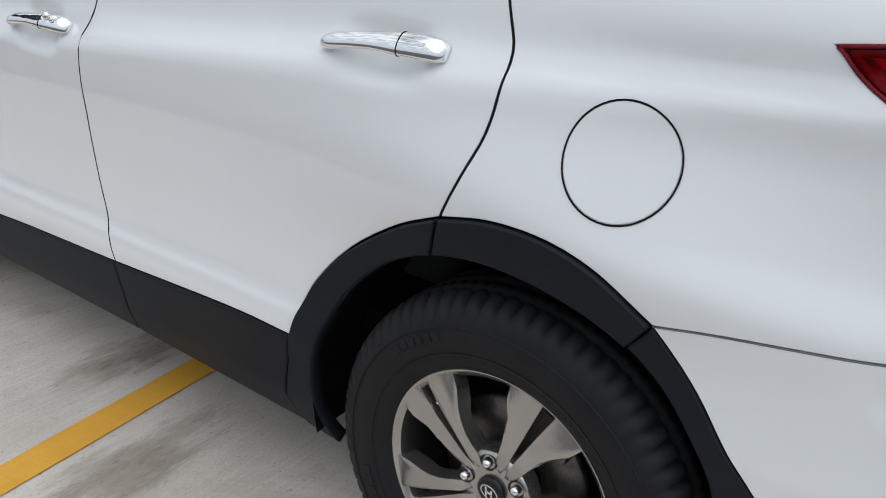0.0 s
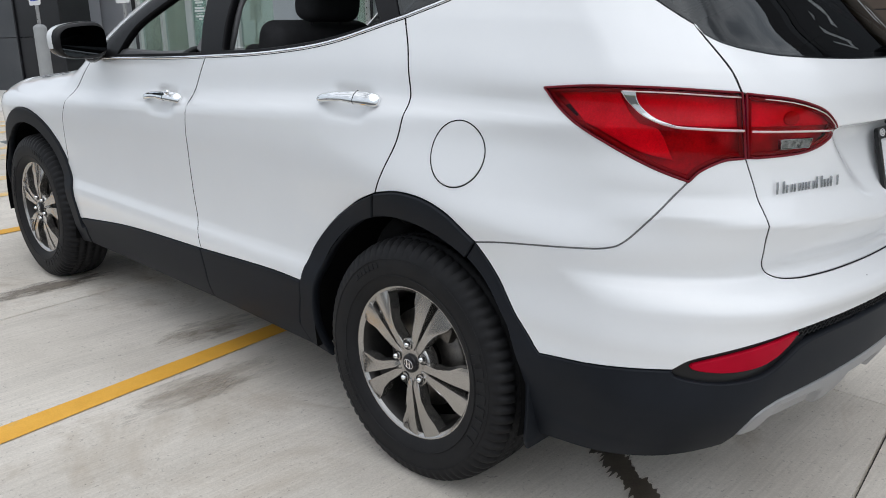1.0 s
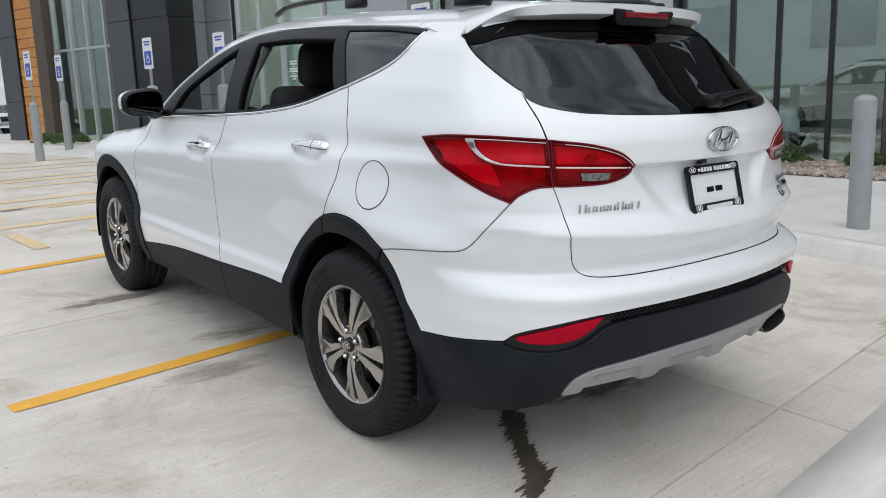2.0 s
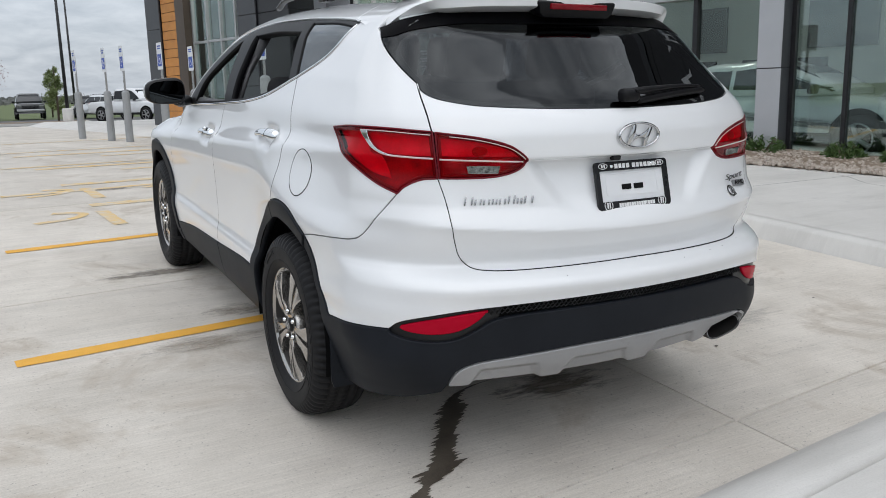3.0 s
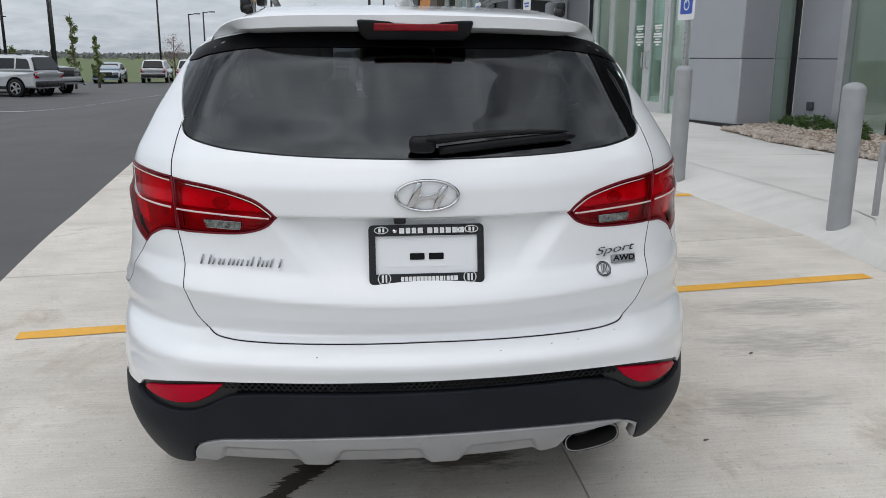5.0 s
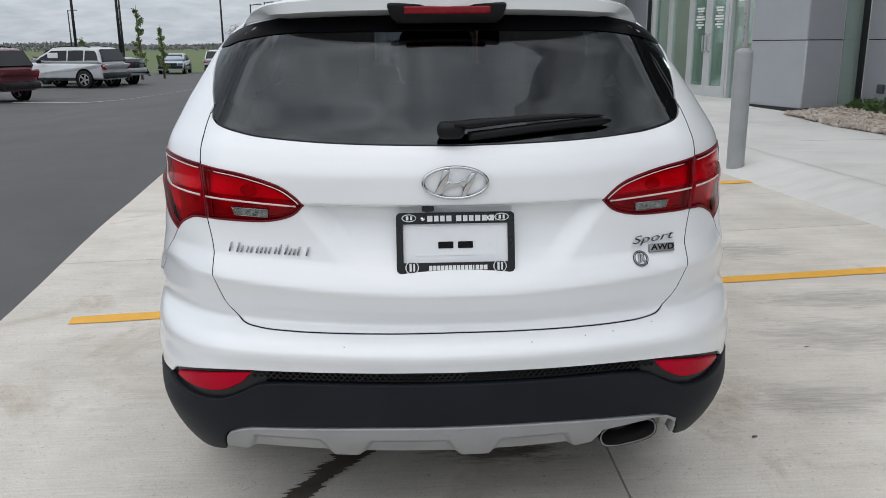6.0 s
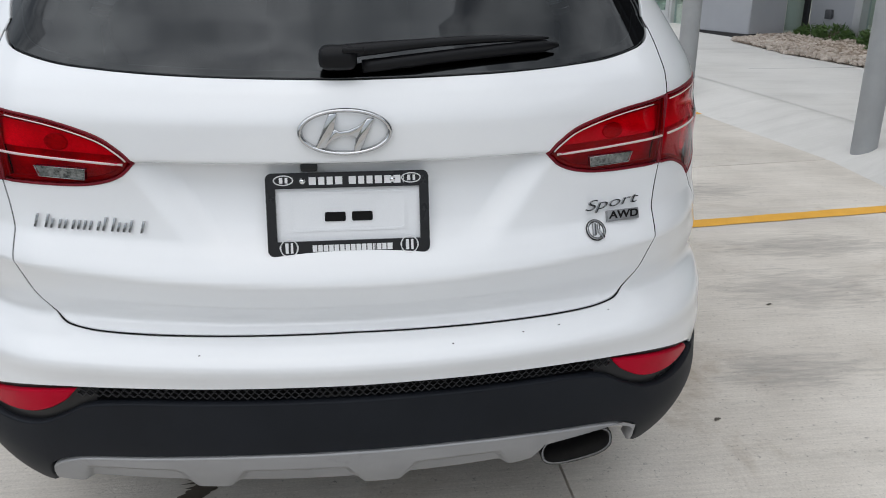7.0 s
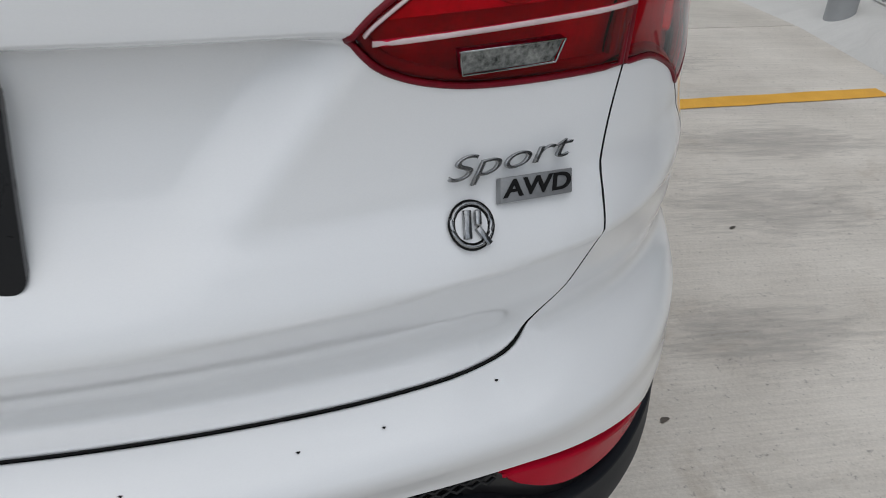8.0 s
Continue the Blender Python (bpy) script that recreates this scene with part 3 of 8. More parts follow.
YELLOW = world_grain(surface("yellow_line", (0.72, 0.36, 0.035), (0.84, 0.45, 0.06), (0.6, 0.75), grain=10, fine=160, bump=0.3, depth=0.002, stains=((0.55, 0.40, 0.20), 9.0, 0.62)))
YELLOW_WORN = world_grain(surface("worn_yellow_line", (0.76, 0.50, 0.16), (0.64, 0.53, 0.36), (0.7, 0.85), grain=7, fine=120, bump=0.3, depth=0.002, stains=((0.62, 0.56, 0.48), 6.0, 0.47)))
WHITE_LINE = world_grain(surface("white_line", (0.55, 0.55, 0.54), (0.68, 0.68, 0.67), (0.7, 0.8), grain=8, fine=120, bump=0.3))
OIL = world_grain(surface("oil_stain", (0.065, 0.053, 0.041), (0.125, 0.105, 0.083), (0.35, 0.55), grain=14, fine=160, bump=0.1))
KERB_ROW = 0.10  # how far the stall lines lean off square


def sheet(name, x0, x1, y0, y1, dz, material, cell=0.5, lean=0.0, kind="structure", label="", category="ground", parent=None, skirt=0.0, splay=0.0):
    """A sheet laid on the ground; lean turns its ends along the stall lines."""
    nx, ny = max(2, int((x1 - x0) / cell) + 2), max(2, int((y1 - y0) / cell) + 2)
    X, Y = np.meshgrid(np.linspace(x0, x1, nx), np.linspace(y0, y1, ny))
    Y = Y + lean * X
    X = X - splay * (0.16 + np.interp(Y, (0, 3.7, 12.6, 21, 26), (0.0, 0.0, 0.36, 0.62, 1.70)) - 0.16 * (1 - step(0.5, 3.7, Y))) * (x1 - X) / (x1 - x0)
    p = np.stack([X, Y, height(X, Y) + dz], -1).reshape(-1, 3)
    faces = [(j * nx + i, j * nx + i + 1, (j + 1) * nx + i + 1, (j + 1) * nx + i) for j in range(ny - 1) for i in range(nx - 1)]
    if skirt:
        rim = [i for i in range(nx)] + [j * nx + nx - 1 for j in range(1, ny)] + [(ny - 1) * nx + i for i in range(nx - 2, -1, -1)] + [j * nx for j in range(ny - 2, 0, -1)]
        k = len(p)
        c = p.mean(0)
        low = p[rim].copy()
        grow = low - c
        grow[:, 2] = 0
        low += grow / np.maximum(np.linalg.norm(grow, axis=1, keepdims=True), 1e-6) * 0.006
        low[:, 2] -= skirt
        p = np.vstack([p, low])
        m = len(rim)
        faces += [(rim[(i + 1) % m], rim[i], k + i, k + (i + 1) % m) for i in range(m)]
    ob = part(name, mesh_of(name, p, faces, smooth=not skirt), material, parent)
    if parent is None:
        tagged(ob, label, category, "", kind)
    return ob


gx = np.concatenate([np.linspace(-1800, -60, 16), np.linspace(-50, 50, 51), np.linspace(60, 1800, 16)])
gy = np.concatenate([np.linspace(-900, -40, 8), np.linspace(-34, 90, 63), np.linspace(110, 2600, 18)])
X, Y = np.meshgrid(gx, gy)
p = np.stack([X, Y, height(X, Y) - 0.10], -1).reshape(-1, 3)
nx = len(gx)
ground = part("ground", mesh_of("ground", p, [(j * nx + i, j * nx + i + 1, (j + 1) * nx + i + 1, (j + 1) * nx + i) for j in range(len(gy) - 1) for i in range(nx - 1)], smooth=True), GRASS, None)
tagged(ground, "green grass field that runs to the horizon", "ground", "", "structure")
sheet("road", -34, -2.27, -34, 62, -0.012, ASPHALT, 1.0, label="dark grey asphalt drive beside the forecourt", category="road")
sheet("road", -2.27, 22, 26, 62, -0.016, ASPHALT, 1.0, label="dark grey asphalt of the far car park", category="road")
bed = sheet("forecourt_base", -2.27, 26, -34, 26, -0.020, JOINT, 0.6, label="dark filled joints between concrete slabs", category="ground")
forecourt = thing("pavement", "pale concrete forecourt slabs with narrow joints", "pavement", None, "", "structure")
XS = [-2.262, 0.615, 3.40]
for i in range(2):
    for j in range(-7, 8):
        y0 = -1.03 + 3.35 * j
        sheet("slab", XS[i] + 0.004, XS[i + 1] - 0.004, y0 + 0.007, y0 + 3.343, 0.0, CONCRETE, 0.42, KERB_ROW, parent=forecourt, skirt=0.018, splay=1.0 if i == 0 else 0.0)
# sidewalk: raised, with a kerb that runs down to a ramp
KERB = 0.12


def kerb_x(y):
    return 3.42 - 0.20 * np.clip(y - 2.3, 0, 40)


walkway = thing("sidewalk", "pale concrete sidewalk behind a low kerb", "sidewalk", None, "", "structure")
ys = np.linspace(-30, 25, 111)
face = np.where(ys < 2.1, 0.07, 0.07 + 0.5 * step(2.1, 2.9, ys))
cols = [(kerb_x(ys) - 0.0, np.full_like(ys, -0.01)), (kerb_x(ys) + face * 0.85, np.full_like(ys, KERB * 0.86)), (kerb_x(ys) + face, np.full_like(ys, KERB)), (kerb_x(ys) + face + 0.15, np.full_like(ys, KERB + 0.002)), (kerb_x(ys) + face + 0.17, np.full_like(ys, KERB - 0.006)), (kerb_x(ys) + face + 1.0, np.full_like(ys, KERB - 0.006))]
verts, faces = [], []
for x, dz in cols:
    verts += [(a, b, float(height(a, b)) + c) for a, b, c in zip(x, ys, dz)]
m = len(ys)
for k in range(len(cols) - 1):
    faces += [(k * m + i, (k + 1) * m + i, (k + 1) * m + i + 1, k * m + i + 1) for i in range(m - 1)]
part("kerb", mesh_of("kerb", verts, faces, smooth=True), CONCRETE_PALE, walkway)
for i in range(8):
    for j in range(-8, 8):
        y0, y1 = -0.35 + 3.0 * j, 2.642 + 3.0 * j
        U, V = np.meshgrid(np.linspace(0, 1, 8), np.linspace(0, 1, 8))
        Yg = y0 + (y1 - y0) * V
        left = kerb_x(Yg) + np.where(Yg < 2.1, 0.07, 0.07 + 0.5 * step(2.1, 2.9, Yg)) + 0.156
        Xg = left + 2.4 * i + 2.392 * U
        q = np.stack([Xg, Yg, height(Xg, Yg) + KERB + 0.002], -1).reshape(-1, 3)
        part("slab", mesh_of("slab", q, [(b * 8 + a, b * 8 + a + 1, (b + 1) * 8 + a + 1, (b + 1) * 8 + a) for b in range(7) for a in range(7)], smooth=True), CONCRETE_PALE, walkway)
sheet("sidewalk_base", 3.45, 25, -30, 25, -0.018, JOINT, 0.6, label="dark joints between sidewalk slabs", category="ground")
# rear kerb with its own walk behind the stalls
rear_walk = thing("rear_kerb", "pale concrete kerb and walk behind the stalls", "kerb", None, "", "structure")
xs3 = np.linspace(-0.75, 6.5, 60)
ease = step(-0.75, 0.1, xs3)
strips = [(-1.33, 0.0, -0.01), (-1.39, 0.040, 0.0), (-1.45, 0.083, 0.0), (-1.50, 0.101, 0.0), (-1.56, 0.106, 0.0), (-1.628, 0.107, 0.0), (-1.634, 0.06, 0.0), (-3.4, 0.06, 0.0)]
verts, faces = [], []
for yy, zz, _ in strips:
    verts += [(x, yy + KERB_ROW * x, float(height(x, yy + KERB_ROW * x)) + (zz + 0.006) * e - 0.012 * (1 - e)) for x, e in zip(xs3, ease)]
m = len(xs3)
for k in range(len(strips) - 1):
    faces += [(k * m + i, (k + 1) * m + i, (k + 1) * m + i + 1, k * m + i + 1) for i in range(m - 1)]
part("kerb", mesh_of("kerb", verts, [f[::-1] for f in faces], smooth=True), CONCRETE_PALE, rear_walk)
for i in range(5):
    x0 = 0.1 + 1.28 * i
    sheet("slab", x0, x0 + 1.268, -3.4, -1.646, 0.113, CONCRETE_PALE, 0.3, KERB_ROW, parent=rear_walk, skirt=0.012)


# stall lines and stains
def paint(name, pts, width, material, label, dz=0.004, group="stall lines"):
    """A painted stroke along points on the ground, with slightly uneven edges."""
    l = curve(pts, 10) if len(pts) > 2 else np.linspace(pts[0], pts[1], 26)
    d = np.gradient(l, axis=0)
    d /= np.linalg.norm(d, axis=1, keepdims=True)
    nrm = np.stack([-d[:, 1], d[:, 0]], 1)
    rng = np.random.RandomState(len(name) + int(abs(pts[0][0]) * 100))
    w = width / 2 * (1 + 0.05 * rng.randn(len(l), 1))
    a, b = l + nrm * w, l - nrm * w
    v = [(x, y, float(height(x, y)) + dz) for x, y in np.vstack([a, b])]
    m = len(l)
    me = mesh_of(name, v, [(i, i + 1, m + i + 1, m + i) for i in range(m - 1)])
    return tagged(part(name, me, material, None), label, "road marking", group, "structure")


for j, y in enumerate((1.28, 3.83, 6.58, 9.25, 11.9, 14.5)):
    paint("stall_line", [(-1.90, y - 0.20), (3.22, y + 0.35)], 0.105, YELLOW if j < 2 else YELLOW_WORN, "yellow painted stall line on concrete" if j < 2 else "faded yellow stall line on concrete")
for x0, y0, y1 in ((-2.02, 4.33, 5.28), (-2.15, 5.87, 6.78), (-2.12, 7.28, 8.19), (-2.16, 9.11, 9.70), (-2.27, 10.54, 11.55)):
    paint("stall_mark", [(x0, y0), (x0 - 0.01, y1)], 0.12, YELLOW, "short yellow bar at a stall mouth")
for y0 in (4.42, 5.95):
    paint("stall_mark", [(-1.0, y0 - 0.1), (-1.08, y0 + 0.66)], 0.12, YELLOW_WORN, "short faded yellow bar at a stall mouth")
    paint("stall_mark", [(-1.66, y0 + 0.25), (-1.34, y0 + 0.38), (-1.25, y0 + 0.6), (-1.5, y0 + 0.7)], 0.09, YELLOW_WORN, "faded yellow curve of a stall symbol")
for y0 in (4.42, 5.95, 7.75, 9.9):
    paint("stall_mark", [(-0.7 - 0.1 * y0, y0 + 1.0), (1.7, y0 + 1.22)], 0.16, YELLOW_WORN, "faded yellow hatching line")
    paint("stall_mark", [(-0.5, y0 + 0.42), (1.2, y0 + 0.60)], 0.12, YELLOW_WORN, "faded yellow hatching line")
paint("parking_line", [(-12.0, 23.0), (-2.9, 21.6)], 0.14, WHITE_LINE, "white line across the asphalt", 0.006)


def blot(name, x, y, rx, ry, material, label, seed, turn=0.0, dz=0.003, rough=0.28):
    """A flat stain with a ragged outline."""
    rng = np.random.RandomState(seed)
    n = 56
    a = np.linspace(0, math.tau, n, endpoint=False)
    r = 1 + rough * sum(rng.randn() / k * np.sin(k * a + rng.rand() * 6.3) for k in range(2, 9)) * 0.8
    r = np.clip(r, 0.25, 2.0)
    c, s = math.cos(turn), math.sin(turn)
    px, py = rx * r * np.cos(a), ry * r * np.sin(a)
    v = [(x, y, float(height(x, y)) + dz)] + [(x + c * u - s * w, y + s * u + c * w, float(height(x + c * u - s * w, y + s * u + c * w)) + dz) for u, w in zip(px, py)]
    me = mesh_of(name, v, [(0, 1 + i, 1 + (i + 1) % n) for i in range(n)])
    return tagged(part(name, me, material, None), label, "stain", "stains", "structure")


# drip trail behind the car: it creeps out sideways along the broom marks
rng = np.random.RandomState(5)
line = curve([(0.02, -0.18), (-0.14, -0.21), (-0.26, -0.27), (-0.36, -0.42), (-0.45, -0.55), (-0.55, -0.70), (-0.65, -0.83), (-0.79, -0.94), (-0.95, -1.15)], 30)
order = np.argsort(-line[:, 1])
rows = np.linspace(-0.18, -1.14, 170)
mid = np.interp(-rows, -line[order, 1], line[order, 0])
n = len(rows)
slow = np.convolve(rng.rand(n + 16), np.ones(17) / 17, "valid")
reach = lambda: 0.014 + 0.105 * np.clip(slow * 2.6 - 0.9, 0.10, 1) * (0.35 + 0.95 * np.convolve(rng.rand(n + 1), (0.65, 0.35), "valid")) + 0.035 * (rng.rand(n) > 0.80) * rng.rand(n)
thin = np.interp(rows, (-1.14, -1.0, -0.3, -0.18), (0.5, 1.0, 1.0, 0.6))
a, b = mid - reach() * thin, mid + reach() * thin
lean = lambda x, y: y + 0.10 * x + 0.04
trail = mesh_of("drip_trail", [(x, lean(x - m0, y), float(height(x, lean(x - m0, y))) + 0.003) for x, y, m0 in list(zip(a, rows, mid)) + list(zip(b, rows, mid))], [(i, n + i, n + i + 1, i + 1) for i in range(n - 1)])
tagged(part("drip_trail", trail, OIL, None), "dark wet drip trail on the concrete behind the car", "stain", "stains", "structure")


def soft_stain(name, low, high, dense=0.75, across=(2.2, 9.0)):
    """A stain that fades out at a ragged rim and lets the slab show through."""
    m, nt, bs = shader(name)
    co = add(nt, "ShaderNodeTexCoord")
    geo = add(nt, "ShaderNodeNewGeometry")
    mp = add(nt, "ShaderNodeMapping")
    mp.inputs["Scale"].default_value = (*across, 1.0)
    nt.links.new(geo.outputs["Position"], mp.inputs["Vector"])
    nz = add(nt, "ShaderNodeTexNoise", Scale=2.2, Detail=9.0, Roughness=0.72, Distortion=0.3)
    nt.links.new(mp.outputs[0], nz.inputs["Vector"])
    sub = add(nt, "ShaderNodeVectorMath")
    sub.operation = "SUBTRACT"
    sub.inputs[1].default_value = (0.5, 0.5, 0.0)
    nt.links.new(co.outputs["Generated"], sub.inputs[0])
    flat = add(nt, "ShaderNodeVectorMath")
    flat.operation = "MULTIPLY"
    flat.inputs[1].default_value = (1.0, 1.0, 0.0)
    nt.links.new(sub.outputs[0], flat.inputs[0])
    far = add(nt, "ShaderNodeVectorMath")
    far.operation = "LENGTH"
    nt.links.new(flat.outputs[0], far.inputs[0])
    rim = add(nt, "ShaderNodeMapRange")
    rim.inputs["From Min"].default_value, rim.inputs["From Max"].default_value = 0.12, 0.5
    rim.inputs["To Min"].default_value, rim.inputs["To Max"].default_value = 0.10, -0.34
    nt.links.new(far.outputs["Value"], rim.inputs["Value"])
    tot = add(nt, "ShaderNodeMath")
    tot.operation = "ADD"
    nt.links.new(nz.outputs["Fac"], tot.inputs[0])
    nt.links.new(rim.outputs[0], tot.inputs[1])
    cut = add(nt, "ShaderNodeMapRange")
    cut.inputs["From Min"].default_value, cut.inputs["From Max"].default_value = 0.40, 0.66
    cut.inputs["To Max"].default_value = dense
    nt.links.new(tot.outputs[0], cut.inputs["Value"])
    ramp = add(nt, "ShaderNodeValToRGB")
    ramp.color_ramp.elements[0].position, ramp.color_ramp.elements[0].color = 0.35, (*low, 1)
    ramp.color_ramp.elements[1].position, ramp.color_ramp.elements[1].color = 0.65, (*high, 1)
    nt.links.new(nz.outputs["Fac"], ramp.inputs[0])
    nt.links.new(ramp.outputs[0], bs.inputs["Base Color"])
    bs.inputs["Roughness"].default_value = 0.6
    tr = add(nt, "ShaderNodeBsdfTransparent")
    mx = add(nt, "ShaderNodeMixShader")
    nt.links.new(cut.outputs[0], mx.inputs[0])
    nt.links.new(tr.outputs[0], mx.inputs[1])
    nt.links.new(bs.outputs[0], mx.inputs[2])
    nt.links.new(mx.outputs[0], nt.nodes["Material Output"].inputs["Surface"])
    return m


WET = soft_stain("wet_concrete", (0.17, 0.14, 0.11), (0.27, 0.235, 0.195), 0.85)
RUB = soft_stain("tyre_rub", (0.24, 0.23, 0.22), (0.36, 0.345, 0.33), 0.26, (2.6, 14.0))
TEA = soft_stain("brown_stain", (0.27, 0.22, 0.165), (0.38, 0.33, 0.27), 0.55)


def stain(name, x, y, rx, ry, material, label, turn=0.0, dz=0.003):
    """A thin film laid on the slab."""
    c, q = math.cos(turn), math.sin(turn)
    nx, ny = max(3, int(rx / 0.12)), max(3, int(ry / 0.12))
    U, V = np.meshgrid(np.linspace(-rx, rx, nx), np.linspace(-ry, ry, ny))
    X, Y = x + c * U - q * V, y + q * U + c * V
    v = np.stack([X, Y, height(X, Y) + dz], -1).reshape(-1, 3)
    ob = part(name, mesh_of(name, v, [(j * nx + i, j * nx + i + 1, (j + 1) * nx + i + 1, (j + 1) * nx + i) for j in range(ny - 1) for i in range(nx - 1)]), material, None)
    return tagged(ob, label, "stain", "stains", "structure")


stain("damp_patch", 0.20, -0.33, 0.48, 0.20, WET, "damp patch under the bumper on concrete", 0.05, 0.0045)
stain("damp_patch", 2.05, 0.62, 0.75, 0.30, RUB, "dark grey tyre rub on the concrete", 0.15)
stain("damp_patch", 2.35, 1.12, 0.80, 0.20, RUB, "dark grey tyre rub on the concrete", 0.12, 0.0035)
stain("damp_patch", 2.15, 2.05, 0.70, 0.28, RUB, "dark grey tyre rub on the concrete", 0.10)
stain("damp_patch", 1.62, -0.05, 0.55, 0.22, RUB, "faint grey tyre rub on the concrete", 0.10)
stain("damp_patch", -1.00, 2.50, 0.60, 0.10, WET, "long damp streak on concrete", 0.12)
stain("damp_patch", -0.72, 1.42, 0.40, 0.17, TEA, "damp patch by a stall line", 0.1, 0.0065)
stain("damp_patch", -1.05, 0.95, 0.50, 0.15, TEA, "damp patch by a stall line", 0.12, 0.0065)
stain("damp_patch", -0.85, 6.4, 0.55, 0.11, WET, "long damp streak on concrete", 0.1)
stain("damp_patch", 2.3, -0.85, 0.5, 0.16, TEA, "brown stain on the concrete", 0.2)
for x, y in ((1.20, -0.32), (1.81, 0.49), (2.35, 0.0)):
    blot("spot", x, y, 0.014, 0.007, OIL, "small dark spot on the concrete", int(x * 100), 0.4)


# ---------------------------------------------------------------- bollards and posts
STEEL_GREY = surface("grey_bollard", (0.27, 0.28, 0.285), (0.33, 0.34, 0.345), (0.4, 0.55), grain=5, fine=200, bump=0.1, depth=0.001, stains=((0.40, 0.41, 0.41), 9.0, 0.66))
ZINC = surface("zinc_post", (0.34, 0.345, 0.35), (0.45, 0.455, 0.46), (0.4, 0.55), metal=0.6, grain=14, fine=200, bump=0.1)
BLACK_POLE = surface("black_pole", (0.012, 0.012, 0.014), (0.022, 0.022, 0.024), (0.4, 0.55), grain=6, fine=200, bump=0.05)
SIGN_BLUE = surface("sign_blue", (0.015, 0.06, 0.36), (0.025, 0.08, 0.44), (0.4, 0.5), grain=8, fine=200, bump=0.0)
SIGN_WHITE = surface("sign_white", (0.70, 0.71, 0.72), (0.78, 0.79, 0.80), (0.4, 0.5), grain=8, fine=200, bump=0.0)


def bollard(x, y, tall=1.08, r=0.084):
    z = float(height(x, y)) + KERB - 0.02
    b = thing("bollard", "grey painted steel bollard with a domed top on the sidewalk", "bollard", pose(x, y, z), "bollards")
    dome = [(r, tall - 0.055)] + [(r * math.cos(a), tall - 0.055 + 0.055 * math.sin(a)) for a in np.linspace(0.1, math.pi / 2, 7)]
    part("sleeve", lathe([(r, -0.14), (r, 0.016), (r, tall * 0.5)] + dome, 32, "z"), STEEL_GREY, b)
    return b


for x, y in ((3.17, 4.68), (3.62, 2.61), (4.14, 0.31), (4.62, -2.1)):
    bollard(x, y)


def sign_post(x, y, base=1.0, tall=2.3, face=200, low=0.0):
    """Zinc post with a blue and white parking sign, on its bollard."""
    z = float(height(x, y)) + KERB
    s = thing("parking_sign", "small blue and white accessible-parking sign on a zinc post", "sign", pose(x, y, z, 0, 0, face), "parking signs")
    part("post", box(0.045, 0.03, tall - low, (0, 0, (tall + low) / 2), 0.004), ZINC, s)
    for i in range(5):
        part("post_hole", box(0.012, 0.002, 0.012, (0, -0.0165, tall - 0.45 - i * 0.06)), SEAM, s)
    p = part("sign_panel", extrude_outline(rounded(0.15, 0.23, 0.03), 0.004), SIGN_WHITE, s, "white panel", pose(0, -0.022, tall - 0.10))
    part("blue_field", extrude_outline(rounded(0.110, 0.105, 0.02), 0.002), SIGN_BLUE, p, "blue field", pose(0, -0.0025, -0.07))
    part("symbol", lathe([(0.016, -0.002), (0.0, -0.003)], 14, "z"), SIGN_WHITE, p, "", pose(-0.012, -0.004, 0.025, 90, 0, 0))
    part("symbol", box(0.018, 0.002, 0.07, (-0.008, -0.004, -0.035)), SIGN_WHITE, p)
    part("symbol", frame_of([(0.052 * math.cos(a), 0.052 * math.sin(a)) for a in np.linspace(0, math.tau, 24, endpoint=False)], [(0.040 * math.cos(a), 0.040 * math.sin(a)) for a in np.linspace(0, math.tau, 24, endpoint=False)], 0.002), SIGN_WHITE, p, "", pose(0.005, -0.0045, -0.09))
    part("legend_bar", box(0.20, 0.002, 0.022, (0, -0.002, 0.17)), SIGN_BLUE, p)
    part("legend_bar", box(0.16, 0.002, 0.022, (0, -0.002, 0.13)), SIGN_BLUE, p)
    return s


for x, y in ((0.80, 12.07), (0.33, 13.32), (0.09, 14.01), (-0.33, 15.22), (1.60, 13.38)):
    bollard(x, y, 0.86, 0.07)
    sign_post(x, y, low=0.84, tall=1.52, face=-84)
sign_post(3.17, 4.68, low=1.06, tall=1.82, face=-84)
for x, y in ((2.42, 8.3), (2.02, 9.97)):
    bollard(x, y)
    sign_post(x, y, low=1.06, tall=1.63, face=-84)
stub = thing("marker_post", "thin zinc stub post beside a bollard", "post", pose(4.02, 2.75, float(height(4.02, 2.75)) + KERB), "")
part("post", box(0.045, 0.03, 0.56, (0, 0, 0.28), 0.004), ZINC, stub)
part("cap", box(0.05, 0.035, 0.03, (0, 0, 0.57), 0.004), ZINC, stub)

# ---------------------------------------------------------------- the building
PANEL = surface("grey_panel", (0.35, 0.36, 0.385), (0.39, 0.40, 0.425), (0.35, 0.45), metal=0.3, grain=2, fine=300, bump=0.03, spread=0.03)
PANEL_PALE = surface("silver_panel", (0.42, 0.43, 0.45), (0.47, 0.48, 0.50), (0.35, 0.45), metal=0.3, grain=2, fine=300, bump=0.03, spread=0.03)
PANEL_DARK = surface("charcoal_panel", (0.055, 0.058, 0.065), (0.075, 0.078, 0.085), (0.4, 0.5), metal=0.2, grain=2, fine=300, bump=0.03, spread=0.04)
PANEL_BLACK = surface("black_panel", (0.012, 0.012, 0.014), (0.02, 0.02, 0.023), (0.25, 0.35), metal=0.2, grain=2, fine=300, bump=0.03)
BRONZE = surface("bronze_panel", (0.075, 0.055, 0.042), (0.10, 0.075, 0.058), (0.35, 0.45), metal=0.4, grain=3, fine=300, bump=0.03, spread=0.04)
